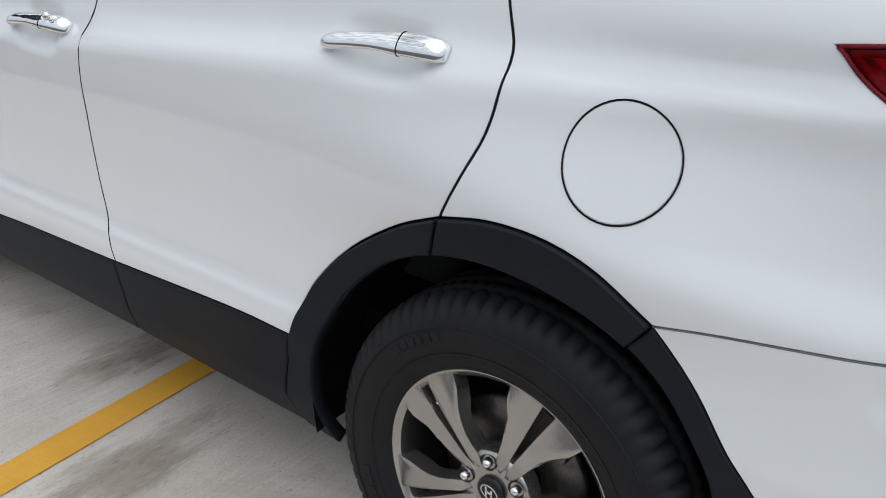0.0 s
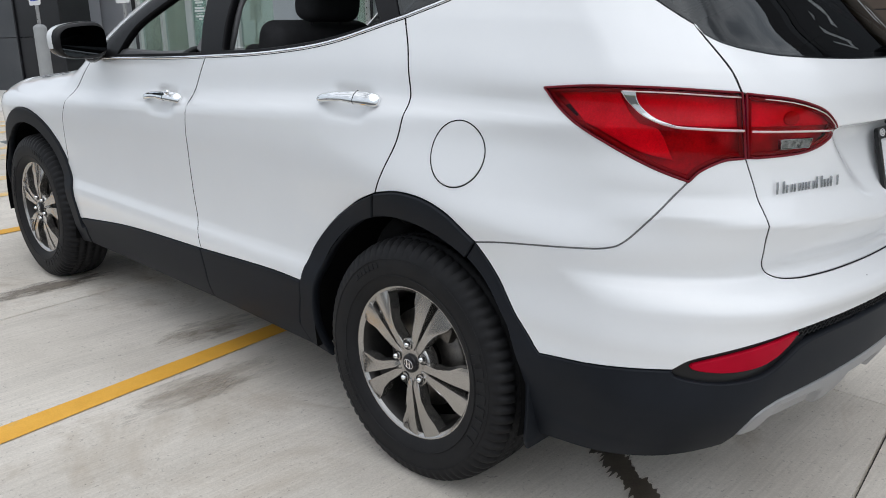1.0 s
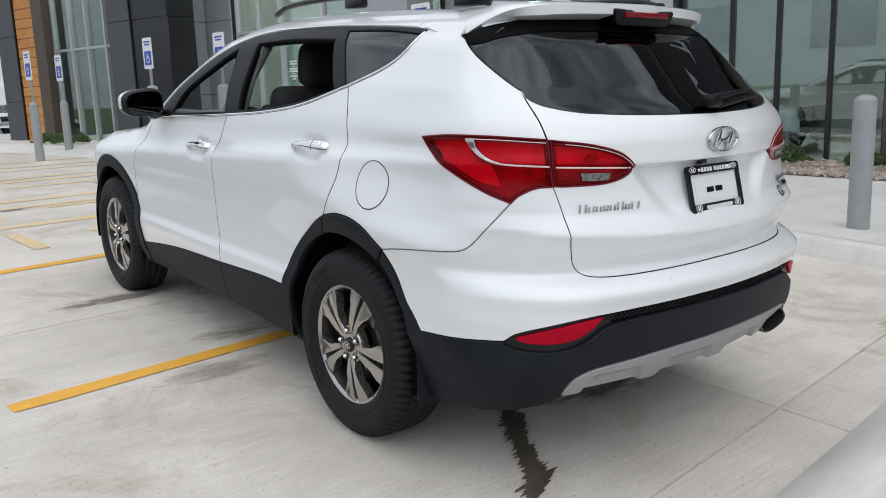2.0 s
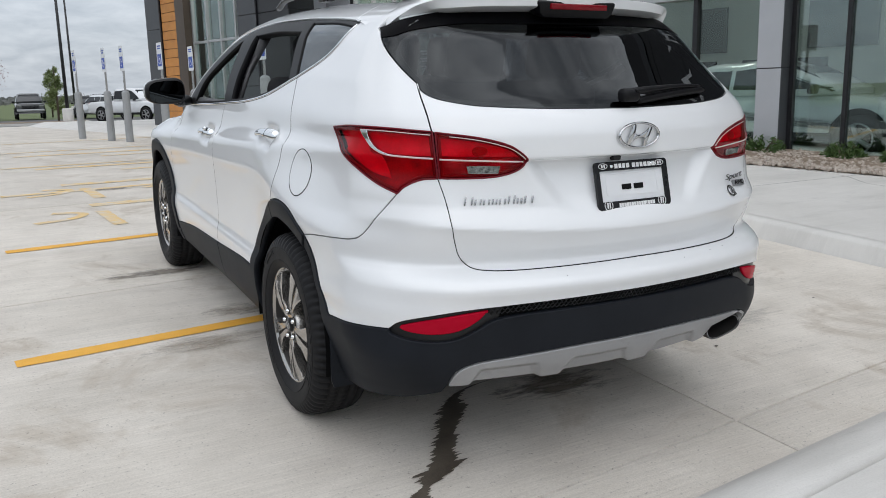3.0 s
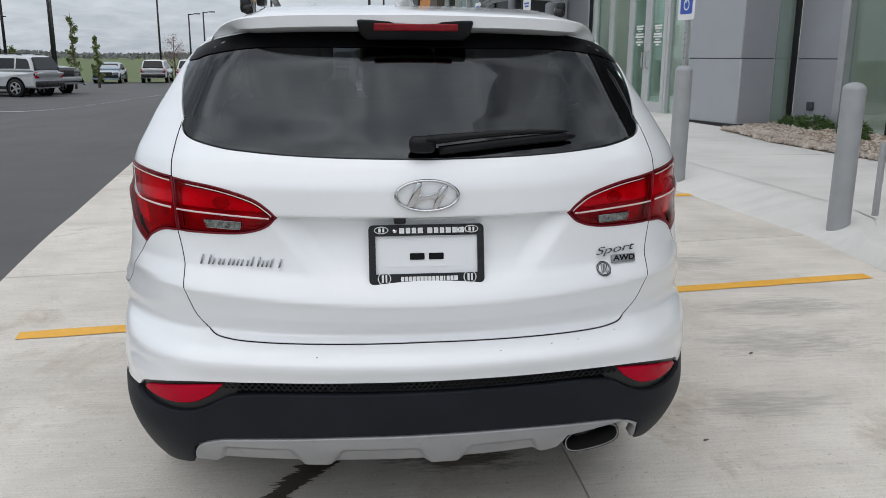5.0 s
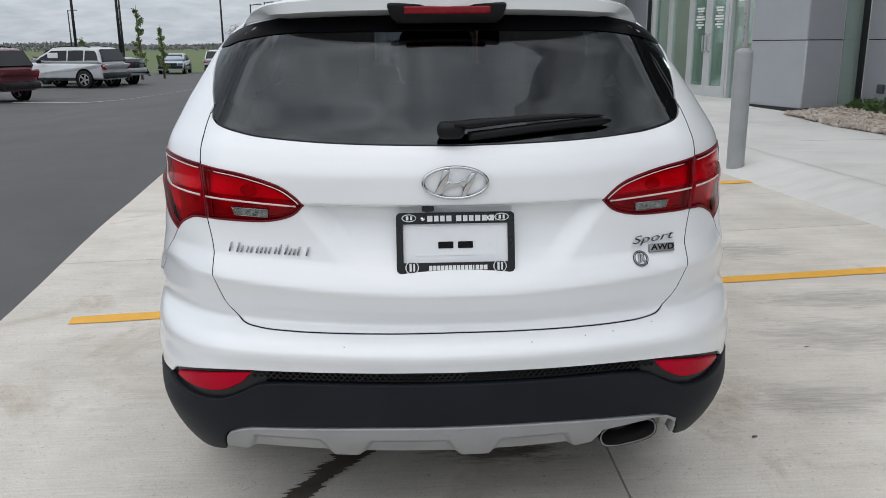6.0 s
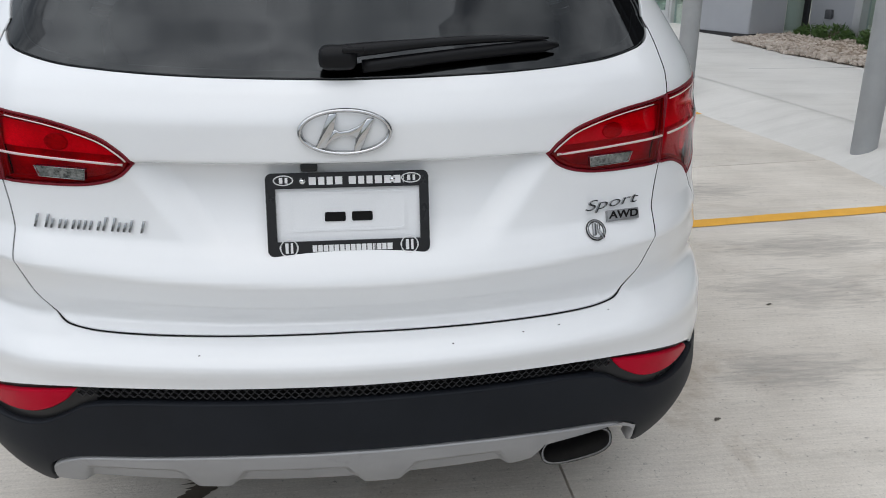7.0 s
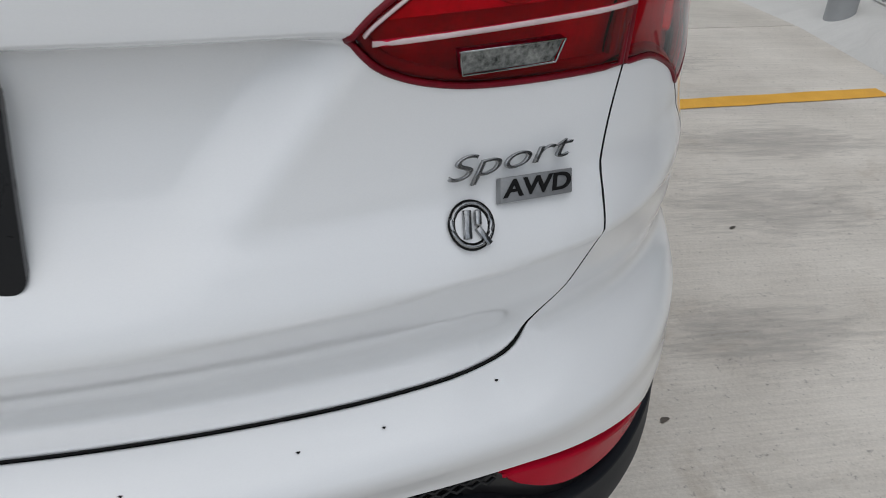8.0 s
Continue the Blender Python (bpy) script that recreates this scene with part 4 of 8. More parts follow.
ORANGE = surface("orange_boards", (0.42, 0.17, 0.04), (0.60, 0.27, 0.07), (0.5, 0.65), grain=4, fine=60, bump=0.15, spread=0.10)
MULLION = surface("mullion", (0.40, 0.41, 0.42), (0.48, 0.49, 0.50), (0.3, 0.4), metal=0.6, grain=6, fine=300, bump=0.02)
DOOR_ALU = surface("door_aluminium", (0.50, 0.51, 0.51), (0.58, 0.59, 0.59), (0.35, 0.45), metal=0.2, grain=6, fine=300, bump=0.02)
MULLION_DARK = surface("dark_mullion", (0.018, 0.018, 0.02), (0.03, 0.03, 0.033), (0.3, 0.4), metal=0.4, grain=6, fine=300, bump=0.02)
SHOP_GLASS = pane("shop_glass", (0.82, 0.90, 0.88), 0.01, 1.62, (0.93, 1.0, 0.99))
MIRROR_GLASS = pane("coated_glass", (0.78, 0.86, 0.85), 0.01, 2.2, (0.90, 1.0, 0.98))
SHOP_WALL = surface("showroom_wall", (0.50, 0.52, 0.49), (0.60, 0.62, 0.59), (0.7, 0.85), grain=1.5, fine=80, bump=0.05)
SHOP_FLOOR = surface("showroom_floor", (0.30, 0.29, 0.27), (0.38, 0.37, 0.35), (0.25, 0.4), grain=1, fine=60, bump=0.02)
DESK_WOOD = surface("desk_wood", (0.16, 0.065, 0.03), (0.24, 0.11, 0.05), (0.45, 0.6), grain=5, fine=70, bump=0.1)

ang = radians(16)
FRONT = Matrix(((math.sin(ang), math.cos(ang), 0, 5.45), (-math.cos(ang), math.sin(ang), 0, 8.0), (0, 0, 1, 0.50), (0, 0, 0, 1)))
building = thing("dealership_building", "grey metal-panelled showroom building with tall glazing", "building", FRONT, "", "structure")


def clad_wall(x0, x1, y, material, z0=-0.6, z1=7.0, rows=(0.98, 2.38, 3.78, 5.18), cols=1, thick=0.12, face=-1):
    """A wall of separate metal panels with open joints; its face looks along -y."""
    w = part("wall", box(x1 - x0, thick, z1 - z0, ((x0 + x1) / 2, y + thick / 2 + 0.02, (z0 + z1) / 2)), PANEL_BLACK, building)
    zs = [z0, *[r for r in rows if z0 < r < z1], z1]
    for a, b in zip(zs, zs[1:]):
        for c in range(cols):
            u, v = x0 + (x1 - x0) * c / cols, x0 + (x1 - x0) * (c + 1) / cols
            part("panel", box(v - u - 0.012, 0.03, b - a - 0.012, ((u + v) / 2, y + 0.012, (a + b) / 2), 0.004, 1), material, w)
    return w


def side_wall(x, y0, y1, material, z0=-0.6, z1=7.0, rows=(0.98, 2.38, 3.78, 5.18), thick=0.12, out=1):
    """A return wall whose face looks along +x (out 1) or -x."""
    w = part("wall", box(thick, y1 - y0, z1 - z0, (x - out * (thick / 2 + 0.02), (y0 + y1) / 2, (z0 + z1) / 2)), PANEL_BLACK, building)
    zs = [z0, *rows, z1]
    for a, b in zip(zs, zs[1:]):
        part("panel", box(0.03, y1 - y0 - 0.01, b - a - 0.012, (x - out * 0.012, (y0 + y1) / 2, (a + b) / 2), 0.004, 1), material, w)
    return w


def glazing(x0, x1, y, posts, rails, z0=-0.2, z1=7.0, bar=MULLION, wide=0.06, glass=None):
    """A glazed front: panes between posts and rails."""
    g = part("glazing", box(x1 - x0, 0.09, 0.10, ((x0 + x1) / 2, y, z0 - 0.05)), bar, building)
    xs2 = [x0, *posts, x1]
    for x in xs2:
        part("mullion", box(wide, 0.11, z1 - z0, (x, y, (z0 + z1) / 2), 0.005, 1), bar, g)
    zs = [z0, *rails, z1]
    for z in zs:
        part("rail", box(x1 - x0, 0.08, 0.055, ((x0 + x1) / 2, y, z), 0.005, 1), bar, g)
    for a, b in zip(xs2, xs2[1:]):
        for c, d in zip(zs, zs[1:]):
            q = part("pane", box(b - a - 0.02, 0.012, d - c - 0.02, ((a + b) / 2, y + 0.01, (c + d) / 2)), glass or SHOP_GLASS, g)
            q.visible_shadow = False
    return g


# entrance side: s runs back along the wall from the column's corner
clad_wall(-1.12, 0.0, 0.0, PANEL)
part("plinth", box(1.13, 0.03, 0.20, (-0.56, -0.012, -0.04)), PANEL_BLACK, building)
part("plinth", box(0.03, 0.64, 0.20, (0.008, 0.31, -0.04)), PANEL_BLACK, building)
side_wall(0.0, 0.0, 0.62, PANEL)
# entrance set a little back beside the column
BACK = 0.55
glazing(-4.53, -1.12, BACK, [-3.97, -3.36, -2.28], [2.12, 4.4], 0.0, 7.0, DOOR_ALU, glass=MIRROR_GLASS)
door = thing("entrance_door", "pale aluminium double glass door with bar handles", "door", FRONT @ pose(-2.82, BACK - 0.04, 0), "", "structure")
for s in (-1, 1):
    leaf = part("door_leaf", frame_of([(-0.252, 0.02), (0.252, 0.02), (0.252, 2.07), (-0.252, 2.07)], [(-0.168, 0.24), (0.168, 0.24), (0.168, 1.97), (-0.168, 1.97)], 0.05), DOOR_ALU, door, "", pose(s * 0.255, -0.02, 0))
    q = part("pane", box(0.35, 0.008, 1.75, (0, 0.025, 1.105)), SHOP_GLASS, leaf)
    q.visible_shadow = False
    part("handle", tube([(-s * 0.195, 0.0, 1.10), (-s * 0.195, -0.06, 1.07), (-s * 0.195, -0.06, 0.83), (-s * 0.195, 0.0, 0.80)], 0.014, 8), ZINC, leaf)
    for k in range(8):
        part("legend_bar", box((0.20, 0.17, 0.09, 0.21, 0.23, 0.12, 0.20, 0.08)[k], 0.003, (0.030, 0.030, 0.014)[k % 3], (0, 0.018, 1.52 - 0.045 * k)), MARK_WHITE, leaf)
part("entrance_sill", box(3.40, 0.20, 0.05, (-2.82, BACK - 0.06, -0.02), 0.006), MULLION, building)
side_wall(-1.12, 0.15, BACK, PANEL, out=-1)
clad_wall(-5.72, -4.56, 0.40, PANEL)
clad_wall(-5.72, -4.65, -1.0, PANEL_BLACK)
side_wall(-4.65, -1.0, -0.4, PANEL_BLACK)
side_wall(-5.3, -0.4, 0.38, PANEL)
clad_wall(-6.42, -5.73, -1.04, PANEL_DARK)
glazing(-8.85, -6.42, -0.70, [-8.2, -7.62, -7.0], [2.0, 4.2], -0.1, 7.0, glass=MIRROR_GLASS)
w = part("wall", box(0.40, 0.3, 7.6, (-9.08, -0.78, 3.2)), BRONZE, building)
boards = part("wall", box(0.70, 0.1, 7.6, (-9.66, -0.83, 3.2)), PANEL_BLACK, building)
for i in range(36):
    part("board", box(0.69, 0.03, 0.195, (-9.66, -0.895, -0.45 + 0.205 * i), 0.004, 1), ORANGE, boards)
clad_wall(-10.74, -10.03, -0.95, PANEL_DARK)
side_wall(-10.74, -0.95, 3.0, PANEL_DARK, out=-1)
# showroom side: set back behind the stone bed
SET, BRONZE_AT = 1.0, 6.66
strip = part("glazing", box(0.06, SET - 0.62, 0.10, (0.0, (SET + 0.62) / 2, -0.05)), MULLION_DARK, building)
part("pane", box(0.012, SET - 0.68, 6.9, (-0.02, (SET + 0.62) / 2, 3.45)), MIRROR_GLASS, strip)
# unseen pale wall added behind the strip to lighten its glass
part("inner_wall", box(0.10, 1.2, 7.0, (-0.75, SET + 0.1, 3.4)), SHOP_WALL, building)
part("mullion", box(0.07, 0.06, 7.0, (0.02, SET - 0.03, 3.5), 0.005, 1), MULLION_DARK, strip)
clad_wall(0.055, 0.85, SET, PANEL)
part("meter_box", box(0.10, 0.05, 0.12, (0.40, SET - 0.03, 0.32), 0.01), PANEL_DARK, building)
glazing(0.85, 3.68, SET, [1.70, 2.66], [2.62, 4.6], -0.35, 7.0, MULLION_DARK, 0.07)
part("edge_post", box(0.12, 0.16, 7.4, (0.91, SET - 0.03, 3.3), 0.005, 1), MULLION, building)
part("lintel", box(2.75, 0.14, 0.13, (2.22, SET - 0.04, 2.05), 0.005, 1), MULLION, building)
clad_wall(3.68, 4.02, SET - 0.25, PANEL_PALE)
side_wall(4.02, SET - 0.25, SET + 0.2, PANEL_DARK)
glazing(4.05, BRONZE_AT, SET + 0.05, [4.75, 5.35, 6.0], [3.4, 5.2], -0.45, 7.0, MULLION_DARK, 0.06, MIRROR_GLASS)
clad_wall(BRONZE_AT, 12.5, SET - 0.25, BRONZE, cols=3)
part("fascia_mark", box(0.5, 0.02, 0.10, (8.15, SET - 0.27, 2.35)), MARK_WHITE, building, "plain white wall mark")
for i in range(7):
    part("fascia_mark", box(0.09, 0.02, 0.13, (8.0 + i * 0.13, SET - 0.27, 2.05)), MARK_WHITE, building)
clad_wall(12.5, 22.0, SET - 1.6, PANEL_BLACK, z0=-0.8, z1=7.5, cols=4)
# black portal band over the showroom, with its sign as plain bars
portal = clad_wall(3.3, 15.0, SET - 0.9, PANEL_BLACK, z0=3.45, z1=8.2, rows=(5.0, 6.6), cols=4)
for i in range(7):
    part("sign_bar", box(0.12, 0.05, 0.85, (4.6 + i * 0.95, SET - 0.93, 5.2)), MARK_WHITE, portal)
    part("sign_bar", box(0.12, 0.05, 0.85, (5.05 + i * 0.95, SET - 0.93, 5.2)), MARK_WHITE, portal)
    part("sign_bar", box(0.34, 0.05, 0.12, (4.83 + i * 0.95, SET - 0.93, 5.2 + 0.3 * (i % 3 - 1))), MARK_WHITE, portal)
# inside
# unseen pale walls added behind the entrance glass to catch the lobby fill
part("inner_wall", box(0.15, 3.6, 7.0, (-6.6, 3.8, 3.2)), SHOP_WALL, building)
part("inner_wall", box(5.6, 0.15, 7.0, (-3.9, 5.5, 3.2)), SHOP_WALL, building)
part("floor_slab", box(22.0, 9.0, 0.12, (1.5, SET + 4.6, -0.40)), SHOP_FLOOR, building)
part("back_wall", box(26.0, 0.2, 7.2, (0.0, SET + 7.0, 3.2)), SHOP_WALL, building)
part("roof_slab", box(26.5, 8.5, 0.35, (-0.2, SET + 3.3, 7.1)), PANEL_DARK, building)
part("inner_wall", box(0.15, 4.8, 7.0, (-1.0, SET + 4.0, 3.2)), SHOP_WALL, building)
part("inner_wall", box(0.15, 5.5, 7.0, (7.9, SET + 4.0, 3.2)), SHOP_WALL, building)
desk = thing("reception_desk", "brown wooden reception desk with a dark top", "desk", FRONT @ pose(0.6, SET + 4.6, -0.34), "")
part("front_panel", box(3.4, 0.06, 1.05, (0.6, 0, 0.53), 0.006), DESK_WOOD, desk)
part("top", box(3.5, 0.7, 0.05, (0.6, 0.3, 1.08), 0.008), TRIM, desk)
for i in range(3):
    mon = thing("monitor", "black monitor on the reception desk", "monitor", FRONT @ pose(0.2 + i * 1.1, SET + 4.9, 0.765), "monitors")
    part("screen", box(0.55, 0.04, 0.34, (0, 0, 0.32), 0.006), TRIM, mon)
    part("stand", box(0.06, 0.05, 0.18, (0, 0.03, 0.09)), TRIM, mon)
    part("foot", box(0.22, 0.16, 0.015, (0, 0.03, 0.008)), TRIM, mon)
for x, y, wd in ((-0.9, SET + 6.86, 1.2), (2.2, SET + 6.86, 1.4), (5.0, SET + 6.86, 1.2)):
    pic = part("wall_board", box(wd, 0.04, 1.0, (x, y, 2.0), 0.01), PANEL_DARK, building)

LIGHT = bpy.data.materials.new("ceiling_light")
LIGHT.use_nodes = True
LIGHT.node_tree.nodes["Principled BSDF"].inputs["Emission Color"].default_value = (1.0, 0.97, 0.90, 1)
LIGHT.node_tree.nodes["Principled BSDF"].inputs["Emission Strength"].default_value = 45.0
# stronger copy for the lobby side, where added lamps brighten the entrance glass
LOBBY_FILL = LIGHT.copy()
LOBBY_FILL.name = "lobby_light"
LOBBY_FILL.node_tree.nodes["Principled BSDF"].inputs["Emission Strength"].default_value = 55.0
# the lamps at -5.0 and -3.2 are additions with no known source
for lx in (-8.4, -7.2, -5.0, -3.2, 0.8, 2.6, 4.6, 6.2):
    for ly in (2.4, 4.4) if lx < 0 else (3.0,):
        lamp = thing("ceiling_lamp", "lit round ceiling lamp, those over the lobby added as fill", "ceiling lamp", FRONT @ pose(lx, SET + ly - 1.0, 4.6), "showroom lamps")
        part("shade", lathe([(0.02, 0.30), (0.10, 0.26), (0.24, 0.02), (0.23, 0.0)], 20, "z"), PANEL_DARK, lamp)
        part("bulb", lathe([(0.0, 0.012), (0.21, 0.012)], 20, "z"), LOBBY_FILL if lx < 0 else LIGHT, lamp)
        part("cord", tube([(0, 0, 0.28), (0, 0, 2.3)], 0.01, 6), PANEL_DARK, lamp)

# stone bed and shrubs
STONE = surface("bed_stone", (0.24, 0.19, 0.15), (0.56, 0.50, 0.44), (0.7, 0.9), grain=9, fine=60, bump=0.3)
LEAF = surface("juniper", (0.035, 0.075, 0.018), (0.085, 0.15, 0.035), (0.6, 0.8), grain=14, fine=60, bump=0.1)
LEAF_LIGHT = surface("fresh_leaf", (0.11, 0.15, 0.045), (0.20, 0.25, 0.09), (0.6, 0.8), grain=9, fine=60, bump=0.1)
BARK = surface("bark", (0.07, 0.05, 0.035), (0.14, 0.11, 0.08), (0.8, 0.95), grain=14, fine=80, bump=0.5)
SOIL = world_grain(surface("bed_soil", (0.16, 0.12, 0.085), (0.26, 0.20, 0.15), (0.85, 0.95), grain=4, fine=60, bump=0.5))


def bed_place(x, y):
    q = FRONT @ Vector((x, y, 0))
    return q.x, q.y


soil_v, soil_f = [], []
for i in range(19):
    for j in range(6):
        lx = 0.05 + 13.0 * i / 18
        front = -0.35 - 0.35 * min(1, max(0, lx - 0.2)) + 0.06 * lx
        ly = front + (SET - 0.02 - front) * j / 5
        x, y = bed_place(lx, ly)
        soil_v.append((x, y, float(height(x, y)) + KERB + 0.012 + 0.03 * min(j, 2)))
for i in range(18):
    for j in range(5):
        soil_f.append((i * 6 + j, (i + 1) * 6 + j, (i + 1) * 6 + j + 1, i * 6 + j + 1))
tagged(part("planting_bed", mesh_of("planting_bed", soil_v, soil_f, smooth=True), SOIL, None), "brown planting bed beside the showroom glass", "planting bed", "", "structure")
rng = np.random.RandomState(11)
proto = bmesh.new()
bmesh.ops.create_icosphere(proto, subdivisions=1, radius=1.0)
pv = np.array([v.co[:] for v in proto.verts])
pf = np.array([[v.index for v in f.verts] for f in proto.faces])
proto.free()
sv, sf = [], []
for k in range(13000):
    lx = 0.1 + 12.8 * rng.rand() ** 1.25
    front = -0.35 - 0.35 * min(1, max(0, lx - 0.2)) + 0.06 * lx
    ly = front + (SET - 0.1 - front) * rng.rand() ** 1.2
    x, y = bed_place(lx, ly)
    s = 0.013 + 0.020 * rng.rand() ** 1.5
    q = pv * (s * (0.7 + 0.6 * rng.rand(3))) * (1 + 0.18 * rng.randn(len(pv), 1))
    a = rng.rand() * 6.28
    q = q @ np.array([[math.cos(a), -math.sin(a), 0], [math.sin(a), math.cos(a), 0], [0, 0, 1]])
    z = float(height(x, y)) + KERB + 0.02 + 0.06 * min(0.4, (ly - front) / 2) + 0.02 * rng.rand()
    sf.append(pf + len(sv) * len(pv))
    sv.append(q + (x, y, z))
stones = part("bed_stones", mesh_of("bed_stones", np.vstack(sv), np.vstack(sf)), STONE, None)
tagged(stones, "tan and grey river stones in the planting bed", "stones", "", "stuff")


def shrub(x, y, r, tall, material, seed, label, spread=1.0):
    """A low shrub: stems and a crown of many small leaf blades."""
    rng = np.random.RandomState(seed)
    z = float(height(x, y)) + KERB + 0.02
    s = thing("shrub", label, "shrub", pose(x, y, z), "bed shrubs")
    st = []
    for k in range(7):
        a = rng.rand() * 6.28
        st.append(tube([(0, 0, 0), (r * 0.35 * math.cos(a), r * 0.35 * math.sin(a), tall * 0.45), (r * 0.8 * math.cos(a), r * 0.8 * math.sin(a), tall * (0.6 + 0.3 * rng.rand()))], [0.012, 0.008, 0.003], 5))
    part("stem", merged(*st), BARK, s)
    v, f = [], []
    for k in range(620):
        a, u = rng.rand() * 6.28, rng.rand()
        rad = r * (0.35 + 0.75 * math.sqrt(rng.rand())) * (1 + 0.22 * math.sin(3 * a + seed) + 0.15 * math.sin(5 * a))
        zz = tall * (0.12 + 0.9 * u * (1 - 0.55 * (rad / r) ** 2))
        c = np.array([rad * math.cos(a), rad * math.sin(a), zz])
        d = np.array([math.cos(a), math.sin(a), 0.6]) + 0.7 * rng.randn(3)
        d /= np.linalg.norm(d)
        e = np.cross(d, rng.randn(3))
        e /= np.linalg.norm(e)
        l = 0.035 + 0.035 * rng.rand()
        i = len(v)
        v += [c - e * l * 0.2, c + d * l, c + e * l * 0.2, c - d * l * 0.6]
        f += [(i, i + 1, i + 2), (i, i + 2, i + 3)]
    part("crown", mesh_of("crown", v, f), material, s)
    return s


for k, (lx, ly, r, t, mt) in enumerate(((0.35, 1.35, 0.22, 0.24, LEAF), (0.75, 1.2, 0.28, 0.28, LEAF), (1.35, 1.3, 0.24, 0.30, LEAF), (1.75, 0.35, 0.16, 0.16, LEAF), (2.45, 1.15, 0.26, 0.30, LEAF_LIGHT), (2.9, 1.35, 0.30, 0.32, LEAF), (3.35, 0.9, 0.22, 0.24, LEAF), (3.9, 0.95, 0.30, 0.30, LEAF), (4.9, 1.0, 0.26, 0.30, LEAF), (5.6, 0.9, 0.28, 0.32, LEAF), (6.5, 1.0, 0.26, 0.28, LEAF), (-7.1, -1.6, 0.34, 0.25, LEAF), (-7.9, -1.6, 0.34, 0.25, LEAF))):
    x, y = bed_place(lx, min(ly, 0.25 + 0.38 * ly) if lx > 0 else ly)
    shrub(x, y, r * 0.8, t * 0.85, mt, 20 + k, "low dark green juniper in the stone bed" if mt is LEAF else "low yellow-green shrub in the stone bed")

# ---------------------------------------------------------------- the white car
car = thing("car", "white five-door sport utility car with black plastic cladding, parked across stalls", "car", SITE)

HUB_R, HUB_F = (1.64, 0.375), (4.34, 0.375)


def arc(hub, r, a0, a1, n=26):
    return np.array([(hub[0] + r * math.cos(radians(a)), hub[1] + r * math.sin(radians(a))) for a in np.linspace(a0, a1, n)])


DOOR_R = curve([(1.764, 1.337), (1.715, 1.255), (1.687, 1.175), (1.668, 1.10), (1.679, 1.012), (1.709, 0.939), (1.747, 0.858)])
DOOR_B = curve([(2.755, 1.185), (2.812, 1.05), (2.824, 0.85), (2.815, 0.70), (2.785, 0.59), (2.745, 0.482)])
DOOR_F = curve([(3.706, 1.135), (3.80, 1.04), (3.885, 0.92), (3.925, 0.78), (3.91, 0.56), (3.835, 0.402)])
BELT_F = curve([(3.706, 1.135), (3.42, 1.148), (3.05, 1.166), (2.755, 1.185)])
BELT_R = curve([(2.755, 1.185), (2.395, 1.212), (2.069, 1.256), (1.764, 1.337)])
BELT_Q = curve([(1.764, 1.337), (1.596, 1.395), (1.505, 1.45), (1.455, 1.528)])
WIN_TOP = curve([(1.455, 1.528), (1.475, 1.546), (1.75, 1.566), (2.2, 1.580), (2.65, 1.574), (2.92, 1.535), (3.2, 1.432), (3.45, 1.302), (3.62, 1.195), (3.706, 1.135)])
ARCH_R = curve([(2.123, 0.502), (2.103, 0.563), (2.060, 0.641), (1.971, 0.731), (1.850, 0.811), (1.747, 0.858)])
ARCH_Q = curve([(1.747, 0.858), (1.650, 0.877), (1.549, 0.873), (1.458, 0.844), (1.375, 0.786)])
ARCH_B = curve([(1.375, 0.786), (1.300, 0.70), (1.244, 0.628), (1.19, 0.568), (1.160, 0.540)])
SILL_F = curve([(3.835, 0.402), (3.33, 0.456), (2.745, 0.482)])
SILL_R = curve([(2.745, 0.482), (2.321, 0.503), (2.123, 0.502)])
BUMP_SEAM = curve([(1.375, 0.786), (1.272, 0.805), (1.10, 0.826), (1.004, 0.837), (0.956, 0.859), (0.893, 0.926), (0.825, 1.0)])
LAMP_TOP = curve([(1.229, 1.185), (1.096, 1.197), (0.985, 1.201), (0.859, 1.200), (0.711, 1.193)])
LAMP_LOW = curve([(0.825, 1.0), (0.909, 1.028), (1.033, 1.079), (1.172, 1.141), (1.229, 1.185)])
LAMP_END = np.array([(0.711, 1.193), (0.692, 1.05)])
LAMP_NOSE = curve([(0.692, 1.05), (0.745, 1.046), (0.798, 1.024), (0.825, 1.0)])
GATE_UP = curve([(0.711, 1.193), (0.737, 1.255), (0.794, 1.337)])
GATE_LOW = curve([(0.692, 1.05), (0.668, 0.985), (0.650, 0.914), (0.640, 0.855), (0.624, 0.803), (0.590, 0.771), (0.53, 0.760), (0.437, 0.757), (0.312, 0.757), (0.15, 0.758), (0.0, 0.759)])
GLASS_LOW = curve([(0.794, 1.337), (0.765, 1.312), (0.70, 1.290), (0.58, 1.272), (0.478, 1.265), (0.30, 1.258), (0.0, 1.254)])
GLASS_SIDE = curve([(0.794, 1.337), (0.93, 1.395), (1.09, 1.455), (1.249, 1.515)])
GLASS_TOP = curve([(1.249, 1.515), (1.12, 1.545), (0.80, 1.566), (0.42, 1.580), (0.0, 1.585)])
FLIP = np.array([-1.0, 1.0])


def full(*lines):
    """An outline over the tail's whole width: the left half's lines, then mirrored back."""
    half = np.vstack(lines)
    return loop(half, (half * FLIP)[::-1])


def cup(y0, z0):
    """Hollow behind a door handle."""
    return lambda u, z: -0.017 * np.exp(-(((u - y0) / 0.085) ** 2) ** 2 - (((z - z0) / 0.042) ** 2) ** 2)


